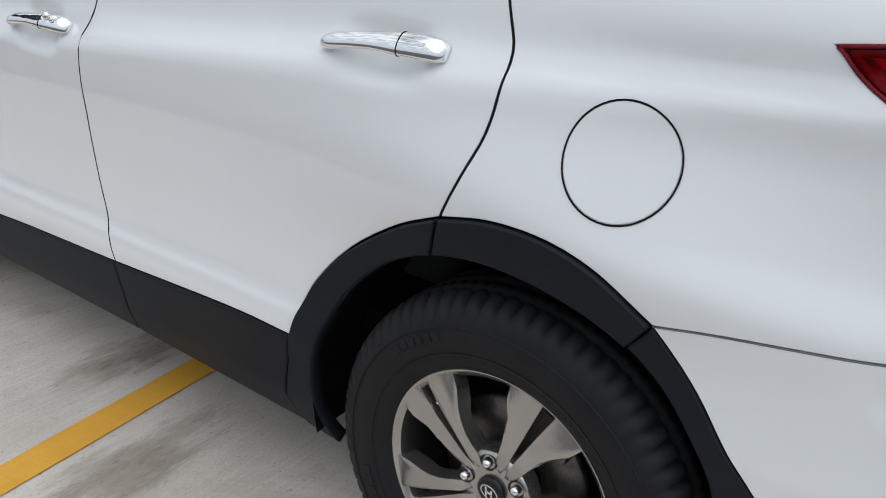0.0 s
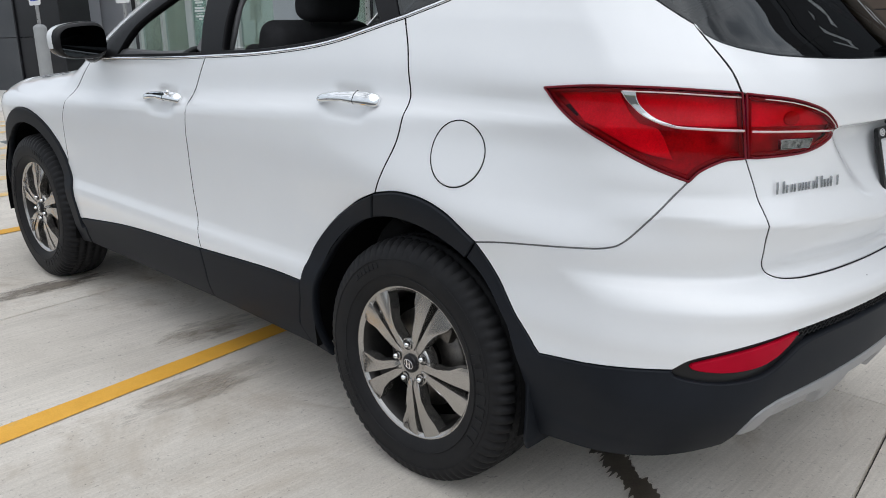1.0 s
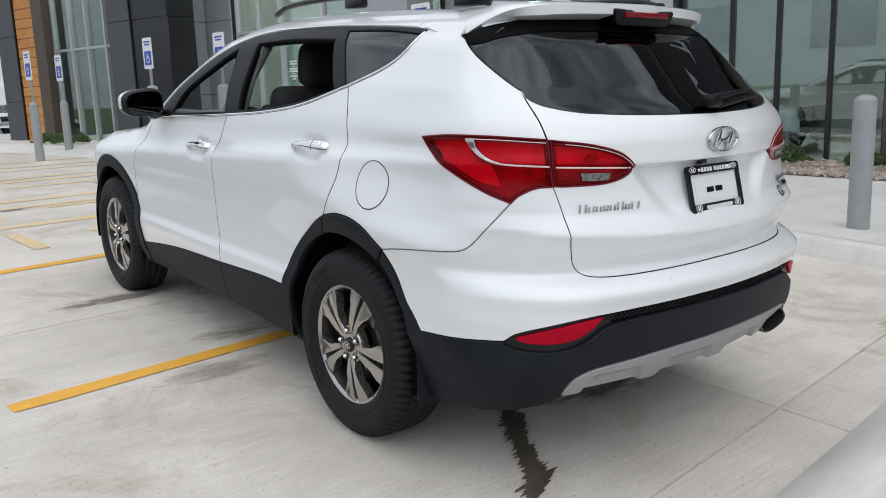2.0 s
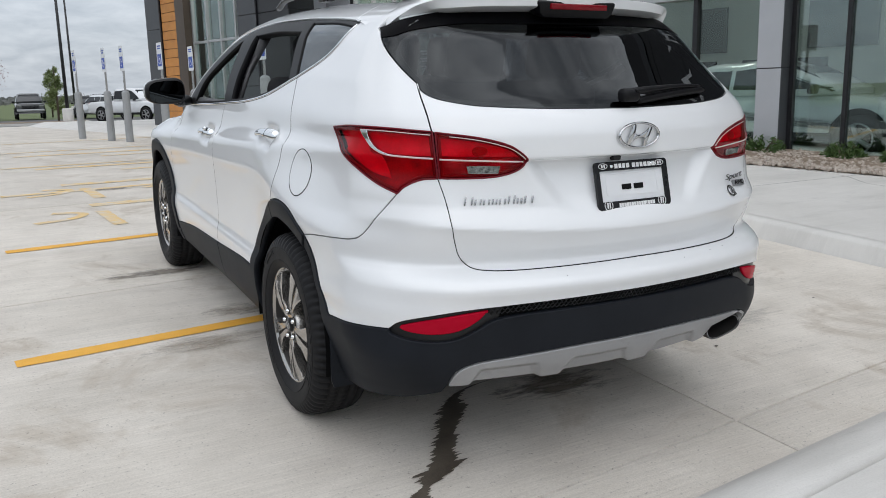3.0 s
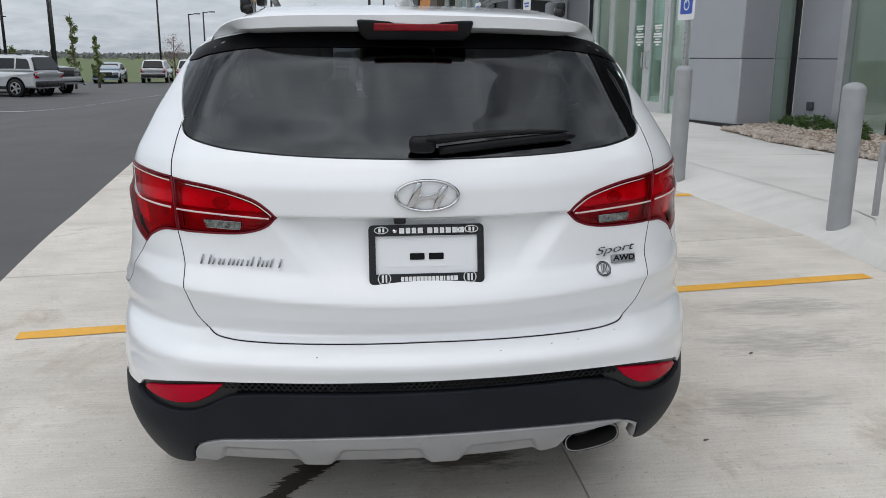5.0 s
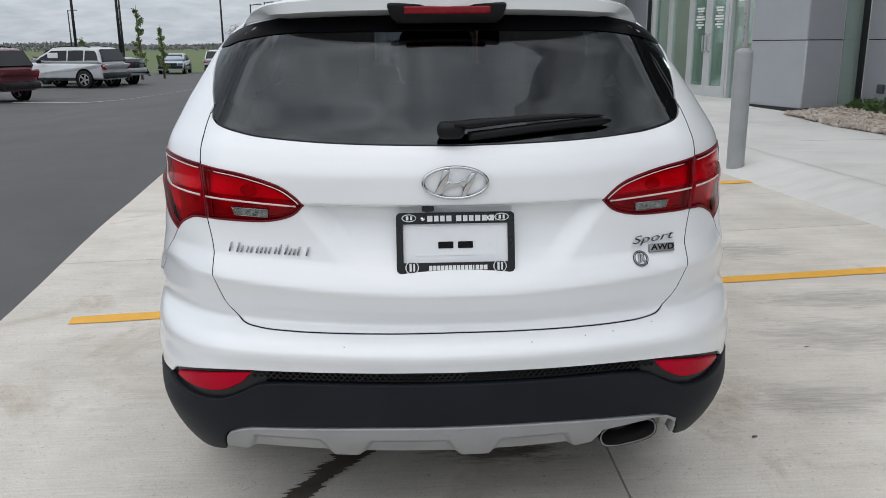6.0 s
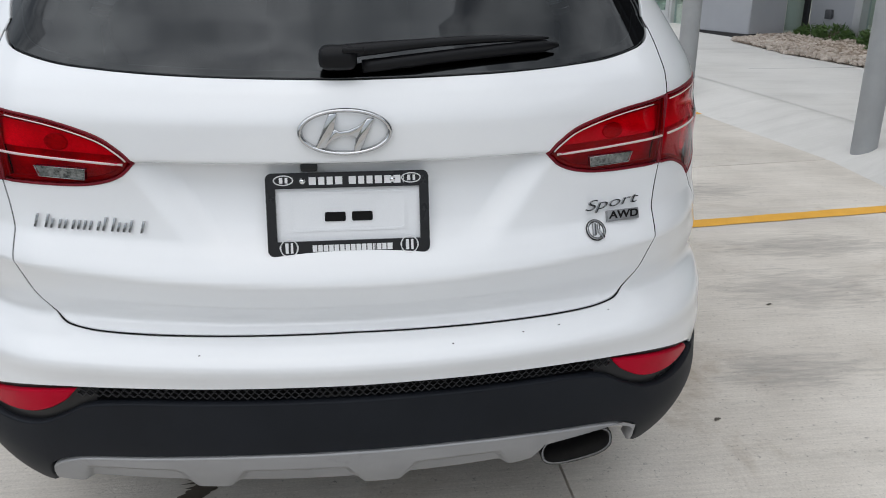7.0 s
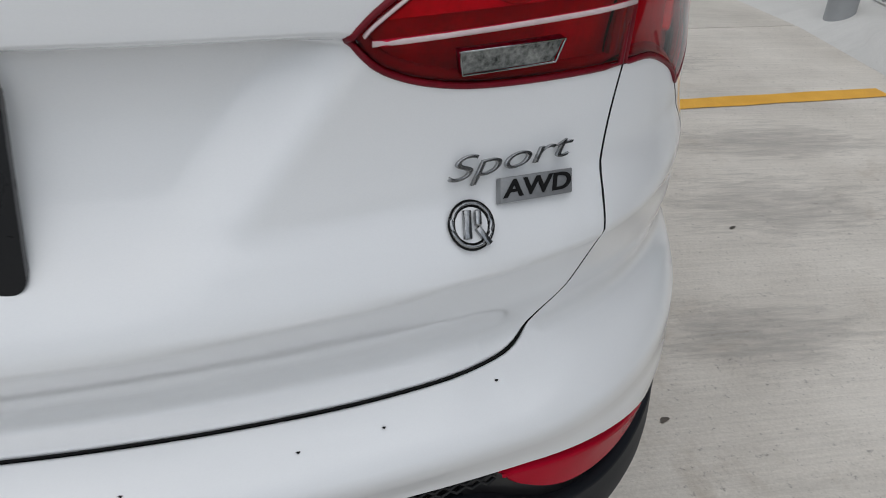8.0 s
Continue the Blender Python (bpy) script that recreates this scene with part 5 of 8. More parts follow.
INNER_TOP = curve([(0.700, 1.191), (0.569, 1.176), (0.470, 1.152), (0.425, 1.126), (0.398, 1.100)])
INNER_LOW = curve([(0.398, 1.100), (0.430, 1.072), (0.480, 1.056), (0.55, 1.050), (0.686, 1.050)])
INNER_LAMP = loop(INNER_TOP, INNER_LOW)
tailgate = panel("tailgate", loop(GLASS_LOW[::-1], GATE_UP[::-1], INNER_TOP, INNER_LOW, GATE_LOW, (GATE_LOW * FLIP)[::-1], (INNER_LOW * FLIP)[::-1], (INNER_TOP * FLIP)[::-1], GATE_UP * FLIP, GLASS_LOW * FLIP), PAINT, car, grid=0.009, gap=0.0012, soft=0.0014, label="white pressed tailgate panel")
for side in (1, -1):
    panel("quarter_panel", loop(DOOR_R, ARCH_Q, BUMP_SEAM, LAMP_LOW, LAMP_TOP, GATE_UP, GLASS_SIDE, [(1.249, 1.515), (1.275, 1.56), (1.30, 1.600)], [(1.30, 1.60), (1.52, 1.608)], [(1.52, 1.608), (1.52, 1.5525)], WIN_TOP[6:0:-1], BELT_Q[::-1]), PAINT, car, grid=0.0125, side=side)
    panel("cant_rail", loop([(1.523, 1.556), (1.523, 1.608)], [(1.523, 1.608), (1.9, 1.617), (2.4, 1.618), (2.75, 1.606), (3.0, 1.565), (3.2, 1.50), (3.45, 1.385), (3.66, 1.265), (3.85, 1.165), (3.87, 1.125)], [(3.87, 1.125), (3.715, 1.133)], WIN_TOP[:5:-1], [(1.523, 1.556)]), PAINT, car, grid=0.02, side=side)
    panel("rear_door", loop(DOOR_R[::-1], BELT_R[::-1], DOOR_B, SILL_R, ARCH_R), PAINT, car, grid=0.0125, side=side, push=cup(1.915, 1.093))
    panel("front_door", loop(DOOR_B[::-1], BELT_F[::-1], DOOR_F, SILL_F), PAINT, car, grid=0.0135, side=side, push=cup(3.01, 1.013))
    panel("front_fender", loop(DOOR_F, arc(HUB_F, 0.50, 178, 20), [(4.81, 0.55), (4.95, 0.62), (5.0, 0.80), (4.9, 0.93)], curve([(4.9, 0.93), (4.5, 1.035), (4.1, 1.085), (3.87, 1.125)]), [(3.87, 1.125), (3.706, 1.135)]), PAINT, car, grid=0.03, side=side)
    panel("front_bumper", loop([(4.815, 0.545), (4.80, 0.30), (5.5, 0.28), (5.5, 0.70), (5.02, 0.80), (4.955, 0.62)]), PAINT, car, grid=0.05, side=side)
    panel("wheel_arch_trim", loop(ARCH_R, [(1.747, 0.858), (1.772, 0.785)], arc(HUB_R, 0.425, 72, -18), [(2.045, 0.245), (2.13, 0.262), (2.160, 0.34), (2.130, 0.44), (2.123, 0.502)]), CLAD, car, out=0.010, grid=0.02, depth=0.03, soft=0.004, side=side, label="black plastic arch lip on the rear door")
    panel("wheel_arch_trim", loop(ARCH_Q, [(1.375, 0.786), (1.412, 0.735)], arc(HUB_R, 0.425, 122, 72), [(1.772, 0.785), (1.747, 0.858)]), CLAD, car, out=0.010, grid=0.02, depth=0.03, soft=0.004, side=side)
    panel("wheel_arch_trim", loop(arc(HUB_F, 0.50, 182, 18), [(4.80, 0.30)], arc(HUB_F, 0.425, -8, 195), [(3.93, 0.265), (3.82, 0.28), (3.80, 0.36)]), CLAD, car, out=0.010, grid=0.025, depth=0.03, soft=0.004, side=side)
    panel("sill_trim", loop(SILL_F, [(2.745, 0.482), (2.735, 0.40), (2.745, 0.275)], [(2.745, 0.275), (3.82, 0.275)], [(3.80, 0.36), (3.835, 0.402)]), CLAD, car, out=0.006, grid=0.025, depth=0.03, soft=0.004, side=side)
    panel("sill_trim", loop(SILL_R, [(2.123, 0.502), (2.132, 0.44), (2.163, 0.34), (2.133, 0.258)], [(2.133, 0.258), (2.745, 0.275)], [(2.745, 0.275), (2.735, 0.40), (2.745, 0.482)]), CLAD, car, out=0.006, grid=0.025, depth=0.03, soft=0.004, side=side)

# tail bumper: white upper skin, black lower moulding, silver skid plate
REFL_TOP = curve([(0.802, 0.588), (0.72, 0.612), (0.63, 0.632), (0.543, 0.643)])
REFL_LOW = curve([(0.543, 0.643), (0.575, 0.606), (0.635, 0.573), (0.71, 0.562), (0.78, 0.567), (0.805, 0.577), (0.802, 0.588)])
BUMP_EDGE = np.vstack([[(1.160, 0.540)], curve([(1.160, 0.540), (1.06, 0.551), (0.93, 0.564), (0.838, 0.572)]), curve([(0.838, 0.572), (0.80, 0.600), (0.72, 0.625), (0.62, 0.645), (0.50, 0.652), (0.384, 0.656), (0.15, 0.660), (0.0, 0.660)])])
CLAD_TOP = np.vstack([curve([(1.160, 0.540), (1.06, 0.551), (0.93, 0.564), (0.838, 0.572)]), curve([(0.838, 0.572), (0.828, 0.556), (0.77, 0.544), (0.70, 0.542), (0.635, 0.552), (0.578, 0.580), (0.53, 0.608), (0.46, 0.619), (0.386, 0.622), (0.15, 0.625), (0.0, 0.625)])])
SKID_TOP = curve([(0.66, 0.380), (0.652, 0.405), (0.632, 0.437), (0.590, 0.457), (0.52, 0.468), (0.25, 0.483), (0.0, 0.486)])
panel("bumper_skin", loop(GATE_LOW[::-1], LAMP_NOSE, BUMP_SEAM[::-1], ARCH_B, BUMP_EDGE, (BUMP_EDGE * FLIP)[::-1], (ARCH_B * FLIP)[::-1], BUMP_SEAM * FLIP, (LAMP_NOSE * FLIP)[::-1], GATE_LOW * FLIP), PAINT, car, grid=0.016, gap=0.0012, soft=0.0014, label="white bumper skin with small paint chips")
clad_low = np.vstack([SKID_TOP[::-1], [(0.66, 0.380), (0.68, 0.348)], curve([(0.68, 0.348), (0.84, 0.305), (1.05, 0.284), (1.18, 0.270), (1.235, 0.252)]), [(1.235, 0.252)], arc(HUB_R, 0.425, 195, 122)])
panel("bumper_moulding", loop(ARCH_B, CLAD_TOP, (CLAD_TOP * FLIP)[::-1], (ARCH_B * FLIP)[::-1], (clad_low * FLIP)[::-1], clad_low), CLAD, car, out=0.004, grid=0.02, depth=0.03, soft=0.004, label="black textured lower bumper moulding")


def skid_relief(u, z):
    m = 0.0
    for c, w in ((0.47, 0.10), (0.13, 0.12), (-0.22, 0.10)):
        half = w + (0.41 - z) * 0.5
        m = m + (1 - step(half - 0.012, half + 0.012, np.abs(u - c))) * (1 - step(0.425, 0.437, z))
    return -0.016 * np.clip(m, 0, 1)


skid_low = np.array([(0.655, 0.376), (0.60, 0.374), (0.33, 0.372), (0.05, 0.370), (-0.20, 0.371), (-0.36, 0.376), (-0.40, 0.385), (-0.425, 0.43), (-0.60, 0.452), (-0.632, 0.435), (-0.645, 0.372), (-0.66, 0.372)])
panel("skid_plate", loop(SKID_TOP[::-1], skid_low, SKID_TOP * FLIP), SILVER, car, out=0.006, grid=0.014, depth=0.03, soft=0.004, push=skid_relief, label="satin silver skid plate with recessed ribs")
panel("bumper_grille", loop(curve([(0.60, 0.640), (0.42, 0.660), (0.0, 0.668)]), curve([(0.60, 0.640), (0.42, 0.660), (0.0, 0.668)])[::-1] * FLIP, (curve([(0.60, 0.57), (0.5, 0.60), (0.386, 0.615), (0.0, 0.62)]) * FLIP), curve([(0.60, 0.57), (0.5, 0.60), (0.386, 0.615), (0.0, 0.62)])[::-1]), DARK, car, out=-0.018, grid=0.03, depth=0.01, gap=0)
for k, z0 in enumerate((0.633, 0.643, 0.653)):
    us = np.linspace(-0.545, 0.545, 137)
    dip = 0.020 * np.clip(np.abs(us) - 0.30, 0, 1) ** 2 * 4
    ribbon("grille_wire", np.stack([us, z0 - dip + 0.0042 * np.where(np.arange(137) % 2 == k % 2, 1, -1)], 1), 0.0034, TRIM, car, out=-0.008, thick=0.003, sides=5)
for side in (1, -1):
    panel("reflector_pocket", loop(curve([(0.86, 0.578), (0.80, 0.61), (0.62, 0.655), (0.50, 0.66)]), [(0.50, 0.66), (0.52, 0.59)], curve([(0.52, 0.59), (0.635, 0.54), (0.77, 0.53), (0.85, 0.545), (0.86, 0.578)])), TRIM, car, out=-0.012, grid=0.03, gap=0, side=side)
    panel("reflector", loop(REFL_TOP, REFL_LOW), REFLECTOR, car, out=-0.001, grid=0.016, depth=0.02, soft=0.004, side=side, label="red bumper reflector")

# dark inner skin behind the gaps
def liner(name, outline, out=-0.02, side=1):
    panel(name, outline, SEAM, car, out=out, gap=0.0, grid=0.05, depth=0.004, side=side)


for side in (1, -1):
    liner("inner_skin", loop(DOOR_F[::-1] + (0.05, 0), BELT_F + (0, -0.02), BELT_R + (0, -0.02), [(1.70, 1.32), (1.45, 1.42), (1.30, 1.50), (1.1, 1.42), (0.85, 1.32), (0.60, 1.23), (0.60, 1.02), (0.60, 0.80), (0.75, 0.60), (1.10, 0.55), (1.2, 0.62)], arc(HUB_R, 0.455, 148, 8), [(2.15, 0.40), (2.745, 0.40), (3.80, 0.36)]), -0.024, side)
liner("inner_skin", loop([(0.75, 0.64), (0.78, 0.95), (0.72, 1.23), (0, 1.22), (-0.72, 1.23), (-0.78, 0.95), (-0.75, 0.64), (-0.55, 0.46), (0, 0.46), (0.55, 0.46)]), -0.05)

# dark strips set nearly flush in the gaps, standing in for their shade
for side in (1, -1):
    for line, wd in ((DOOR_R, 0.0055), (DOOR_B, 0.0055), (DOOR_F, 0.0050), (np.vstack([GATE_UP[::-1], LAMP_END[1:]]), 0.008), (GATE_LOW, 0.0028), (LAMP_NOSE, 0.008), (LAMP_TOP, 0.008), (LAMP_LOW, 0.008)):
        ribbon("gap_seal", line, wd, SEAM, car, out=-0.0016, thick=0.0015, side=side, sides=6)
    ribbon("gap_seal", BUMP_SEAM, 0.0032, TIGHT, car, out=-0.0012, thick=0.0015, side=side, sides=6)

# lamps
for side in (1, -1):
    outer = loop(LAMP_TOP, LAMP_END, LAMP_NOSE, LAMP_LOW)
    inner_top, inner_low, inner = INNER_TOP, INNER_LOW, INNER_LAMP
    tail = new("tail_lamp")
    tail.parent = car
    tagged(tail, "red wraparound tail lamp with a clear reversing lens")
    panel("lamp_housing", outer, LAMP_DEEP, tail, out=-0.022, gap=0.0, grid=0.03, side=side)
    panel("lamp_housing", inner, LAMP_DEEP, tail, out=-0.022, gap=0.0, grid=0.03, side=side)
    panel("lamp_chamber", loop(curve([(0.99, 1.192), (0.86, 1.192), (0.715, 1.186)]), [(0.715, 1.186), (0.703, 1.118)], curve([(0.703, 1.118), (0.79, 1.121), (0.873, 1.126), (0.93, 1.146), (0.965, 1.172), (0.99, 1.192)])), LAMP_RED, tail, out=-0.014, gap=0.0, grid=0.02, side=side)
    panel("lamp_chamber", loop(curve([(1.20, 1.180), (1.08, 1.188), (1.005, 1.192)]), curve([(1.005, 1.192), (0.985, 1.16), (0.945, 1.128), (0.90, 1.108), (0.86, 1.045)]), curve([(0.86, 1.045), (0.95, 1.062), (1.05, 1.102), (1.15, 1.152), (1.20, 1.180)])), LAMP_RED, tail, out=-0.014, gap=0.0, grid=0.02, side=side)
    panel("lamp_chamber", loop(inner_top + (0.0, -0.007), [(0.405, 1.106), (0.694, 1.117)]), LAMP_RED, tail, out=-0.014, gap=0.002, grid=0.02, side=side)
    ribbon("light_bar", curve([(0.992, 1.190), (0.972, 1.168), (0.935, 1.140), (0.873, 1.120), (0.79, 1.115), (0.706, 1.112)]), 0.0065, LAMP_BAR, tail, out=0.002, thick=0.0022, side=side)
    ribbon("light_bar", curve([(0.992, 1.191), (0.86, 1.190), (0.716, 1.183)]), 0.0035, LAMP_BAR, tail, out=0.002, thick=0.0022, side=side)
    panel("bright_crescent", loop([(0.996, 1.1915), (0.960, 1.191)], curve([(0.960, 1.191), (0.952, 1.170), (0.935, 1.152), (0.905, 1.134), (0.862, 1.1215)]), curve([(0.862, 1.1175), (0.905, 1.126), (0.938, 1.139), (0.974, 1.166), (0.996, 1.1915)])), EMBLEM, tail, out=0.0046, gap=0.0, grid=0.012, depth=0.006, soft=0.002, side=side, label="bright metal crescent in the lamp")
    ribbon("light_bar", np.linspace((0.686, 1.110), (0.418, 1.098), 12), 0.006, LAMP_BAR, tail, out=0.002, thick=0.0025, side=side)
    ribbon("light_bar", inner_top[2:-3] + (0.0, -0.008), 0.003, LAMP_BAR, tail, out=0.002, thick=0.0022, side=side)
    lens_a = panel("lens", outer, LENS, tail, out=0.003, gap=0.002, grid=0.016, depth=0.02, soft=0.004, side=side, label="glossy red lens")
    lens_b = panel("lens", inner, LENS, tail, out=0.003, gap=0.002, grid=0.016, depth=0.02, soft=0.004, side=side, label="glossy red lens")
    lens_a.visible_shadow = lens_b.visible_shadow = False
    for line in (np.vstack([outer, outer[:1]]), np.vstack([inner, inner[:1]])):
        ribbon("lamp_rim", line, 0.006, LAMP_RIM, tail, out=0.0, thick=0.003, side=side, sides=6)
    panel("reversing_lens", loop([(0.600, 1.088), (0.492, 1.086), (0.497, 1.064), (0.594, 1.066)]), LAMP_WHITE, tail, out=0.0045, gap=0.0, grid=0.012, depth=0.008, side=side, label="clear ribbed reversing lens")
    ribbon("lens_border", np.array([(0.600, 1.088), (0.546, 1.087), (0.492, 1.086), (0.4945, 1.075), (0.497, 1.064), (0.545, 1.065), (0.594, 1.066), (0.597, 1.077), (0.600, 1.088)]), 0.0020, BADGE, tail, out=0.0052, thick=0.0012, side=side, sides=6)
    panel("bulb_seat", loop(np.array([(0.555 + 0.026 * math.cos(a), 1.133 + 0.017 * math.sin(a)) for a in np.linspace(0, math.tau, 20, endpoint=False)])), LAMP_DEEP, tail, out=-0.010, gap=0.0, grid=0.03, depth=0.004, side=side)
    for line in (np.vstack([inset(outer, 0.008), inset(outer, 0.008)[:1]]), np.vstack([inset(inner, 0.008), inset(inner, 0.008)[:1]])):
        ribbon("lamp_border", line, 0.011, LAMP_RIM, tail, out=-0.0055, thick=0.002, side=side, sides=6)

# glass and roof
rear_glass = panel("rear_window", full(GLASS_LOW[::-1], GLASS_SIDE, GLASS_TOP), TINT, car, out=-0.002, grid=0.02, depth=0.006, label="dark tinted rear window")
rear_glass.visible_shadow = False
frit_hole = full(curve([(0.0, 1.272), (0.30, 1.276), (0.50, 1.284), (0.66, 1.305), (0.78, 1.352)]), curve([(0.78, 1.352), (0.86, 1.39), (0.96, 1.44), (1.05, 1.49)]), curve([(1.05, 1.49), (0.95, 1.515), (0.7, 1.525), (0.42, 1.532), (0.0, 1.535)]))
panel("window_border", full(GLASS_LOW[::-1], GLASS_SIDE, GLASS_TOP), TRIM, car, out=-0.007, grid=0.03, depth=0.004, holes=[frit_hole], gap=0.001)
for side in (1, -1):
    win = loop(BELT_F, BELT_R, BELT_Q, WIN_TOP)
    hole_f = loop(curve([(2.80, 1.205), (3.1, 1.188), (3.46, 1.170)]), curve([(3.46, 1.170), (3.34, 1.28), (3.13, 1.39), (2.93, 1.485), (2.90, 1.495)]), curve([(2.90, 1.495), (2.86, 1.40), (2.80, 1.205)]))
    hole_r = loop(curve([(2.655, 1.217), (2.395, 1.235), (2.10, 1.275), (1.875, 1.328)]), curve([(1.875, 1.328), (1.97, 1.43), (2.04, 1.522)]), curve([(2.04, 1.522), (2.4, 1.530), (2.715, 1.518)]), curve([(2.715, 1.518), (2.69, 1.40), (2.655, 1.217)]))
    hole_q = loop(curve([(1.80, 1.348), (1.62, 1.407), (1.53, 1.46), (1.482, 1.528)]), curve([(1.482, 1.528), (1.7, 1.548), (1.985, 1.556)]), curve([(1.985, 1.556), (1.90, 1.46), (1.80, 1.348)]))
    panel("window_frame", win, FRAME_BLACK, car, out=-0.004, grid=0.03, depth=0.03, holes=[hole_f, hole_r, hole_q], soft=0.003, side=side)
    q = panel("quarter_window", hole_q, TINT, car, out=-0.010, grid=0.03, gap=0.0, depth=0.004, side=side, label="tinted fixed quarter window")
    q.visible_shadow = False
    ribbon("belt_trim", np.vstack([BELT_F, BELT_R[1:], BELT_Q[1:]]) + (0, 0.004), 0.011, CHROME, car, out=0.001, thick=0.004, side=side, label="thin bright belt strip")
    ribbon("window_seal", np.array([(2.675, 1.225), (2.70, 1.38), (2.735, 1.53)]), 0.022, INNER, car, out=-0.05, thick=0.012, side=side, label="pale grey window channel")
    if side < 0:
        for hole in (hole_f, hole_r):
            g = panel("door_window", hole, CLEAR, car, out=-0.012, grid=0.05, gap=0.0, depth=0.004, side=side)
            g.visible_shadow = False


def top_sheet(name, x0, x1, y0, y1, material, nx, ny, drop=0.0, label=""):
    """A sheet laid on the skin from above."""
    X, Y = np.meshgrid(np.linspace(x0, x1, nx), np.linspace(y0, y1, ny))
    lo, hi = np.full(X.shape, 0.6), np.full(X.shape, 1.9)
    for _ in range(30):
        mid = (lo + hi) / 2
        inside = body(X, Y, mid) < 0
        lo, hi = np.where(inside, mid, lo), np.where(inside, hi, mid)
    p = np.stack([X, Y, lo], -1).reshape(-1, 3)
    n = slope(p)
    p = p - n * drop
    faces = [(j * nx + i, j * nx + i + 1, (j + 1) * nx + i + 1, (j + 1) * nx + i) for j in range(ny - 1) for i in range(nx - 1)]
    return part(name, mesh_of(name, p, faces, n), material, car, label)


top_sheet("roof", -0.60, 0.60, -0.50, 1.36, PAINT, 34, 44, 0.001)
top_sheet("hood", -0.80, 0.80, 2.30, 3.52, PAINT, 30, 30, 0.004)
screen = top_sheet("windscreen", -0.70, 0.70, 1.38, 2.28, CLEAR, 26, 22, 0.004)
screen.visible_shadow = False

def nose_sheet(name, x0, x1, z0, z1, material, out=0.0, parent=None, label=""):
    """A sheet laid on the car's front."""
    X, Z = np.meshgrid(np.linspace(x0, x1, 26), np.linspace(z0, z1, 12))
    lo, hi = np.full(X.shape, 2.3), np.full(X.shape, 4.2)
    for _ in range(30):
        mid = (lo + hi) / 2
        inside = body(X, mid, Z) < 0
        lo, hi = np.where(inside, mid, lo), np.where(inside, hi, mid)
    p = np.stack([X, lo, Z], -1).reshape(-1, 3)
    n = slope(p)
    faces = [(j * 26 + i, (j + 1) * 26 + i, (j + 1) * 26 + i + 1, j * 26 + i + 1) for j in range(11) for i in range(25)]
    return part(name, mesh_of(name, p + n * out, faces, n), material, parent or car, label)


nose_sheet("front_fascia", -0.84, 0.84, 0.30, 0.98, PAINT, -0.006)
nose_sheet("grille", -0.46, 0.46, 0.56, 0.80, TRIM, 0.006, label="dark radiator grille")
nose_sheet("lower_grille", -0.62, 0.62, 0.31, 0.45, CLAD, 0.006)
for side in (1, -1):
    nose_sheet("headlight", *sorted((side * 0.50, side * 0.80)), 0.72, 0.86, LAMP_WHITE, 0.006, label="clear headlight")

# roof spoiler: a wing lofted across the car, its ends running down beside the window
edge = np.array(curve([(0.0, -0.660, 1.622), (0.30, -0.622, 1.618), (0.47, -0.565, 1.609), (0.550, -0.508, 1.592), (0.592, -0.450, 1.562), (0.620, -0.395, 1.528), (0.640, -0.340, 1.494)], 6))
m = len(edge)
verts, faces = [], []
rows = list(range(m - 1, 0, -1)) + list(range(m))
for i, k in enumerate(rows):
    s = -1 if i < m - 1 else 1
    x, y, z = edge[k]
    e = float(step(0.44, 0.62, x))
    lead = np.array([x + 0.012 * e, -0.28 + 0.07 * e, 1.652 - 0.055 * x * x - 0.085 * e - 0.02 * max(0, x - 0.6)])
    lip = np.array([-0.030 * e, 0.004 + 0.012 * e, -0.032 * (1 - 0.45 * e)])
    back = np.array([x - 0.035 * e, -0.42 + 0.10 * e, z - 0.07 * (1 - 0.5 * e)])
    top = np.array([x, y, z])
    ring = [lead, lead * 0.45 + top * 0.55 + (0.004 * e, 0, 0.005), top + (0, 0.010, 0.004), top, top + lip, top + lip + (-0.004 * e, 0.014, -0.005), back, lead + (-0.02 * e, 0.02, -0.05 * (1 - e) - 0.01)]
    verts += [(s * p[0], p[1], p[2]) for p in ring]
k = 8
for i in range(len(rows) - 1):
    for j in range(k):
        faces.append((i * k + j, i * k + (j + 1) % k, (i + 1) * k + (j + 1) % k, (i + 1) * k + j))
faces += [tuple(range(k)), tuple((len(rows) - 1) * k + j for j in range(k))[::-1]]
wing = bmesh.new()
wing.from_mesh(mesh_of("wing", verts, faces))
bmesh.ops.recalc_face_normals(wing, faces=wing.faces)
smooth_all(wing, 32)
spoiler = part("roof_spoiler", wing, PAINT, car, "white roof spoiler over the rear window")
# printed border, deepened to stand for the spoiler's underside mirrored in the glass
upper = full(curve([(0.0, 1.530), (0.42, 1.527), (0.7, 1.519), (0.95, 1.503), (1.06, 1.486)]), [(1.06, 1.486), (1.16, 1.480), (1.249, 1.515)], GLASS_TOP)
panel("window_band", upper, BAND, car, out=0.0006, gap=0.001, grid=0.03, depth=0.002, soft=0.0005, label="black printed band along the window top, with the spoiler's dark reflection")
stop = new("brake_lamp")
stop.parent = car
tagged(stop, "high brake lamp under the spoiler")
part("lamp_housing", extrude_outline([(-0.172, 0.002), (-0.160, -0.040), (-0.140, -0.056), (0.140, -0.056), (0.160, -0.040), (0.172, 0.002)], 0.10, 0.010, pose(0, -0.652, 1.603, 12, 0, 0)), WIPER_BLACK, stop)
part("lens", box(0.245, 0.02, 0.020, (0, -0.650, 1.588), 0.004, turn=(12, 0, 0)), STOP_RED, stop, "narrow dark red lens")
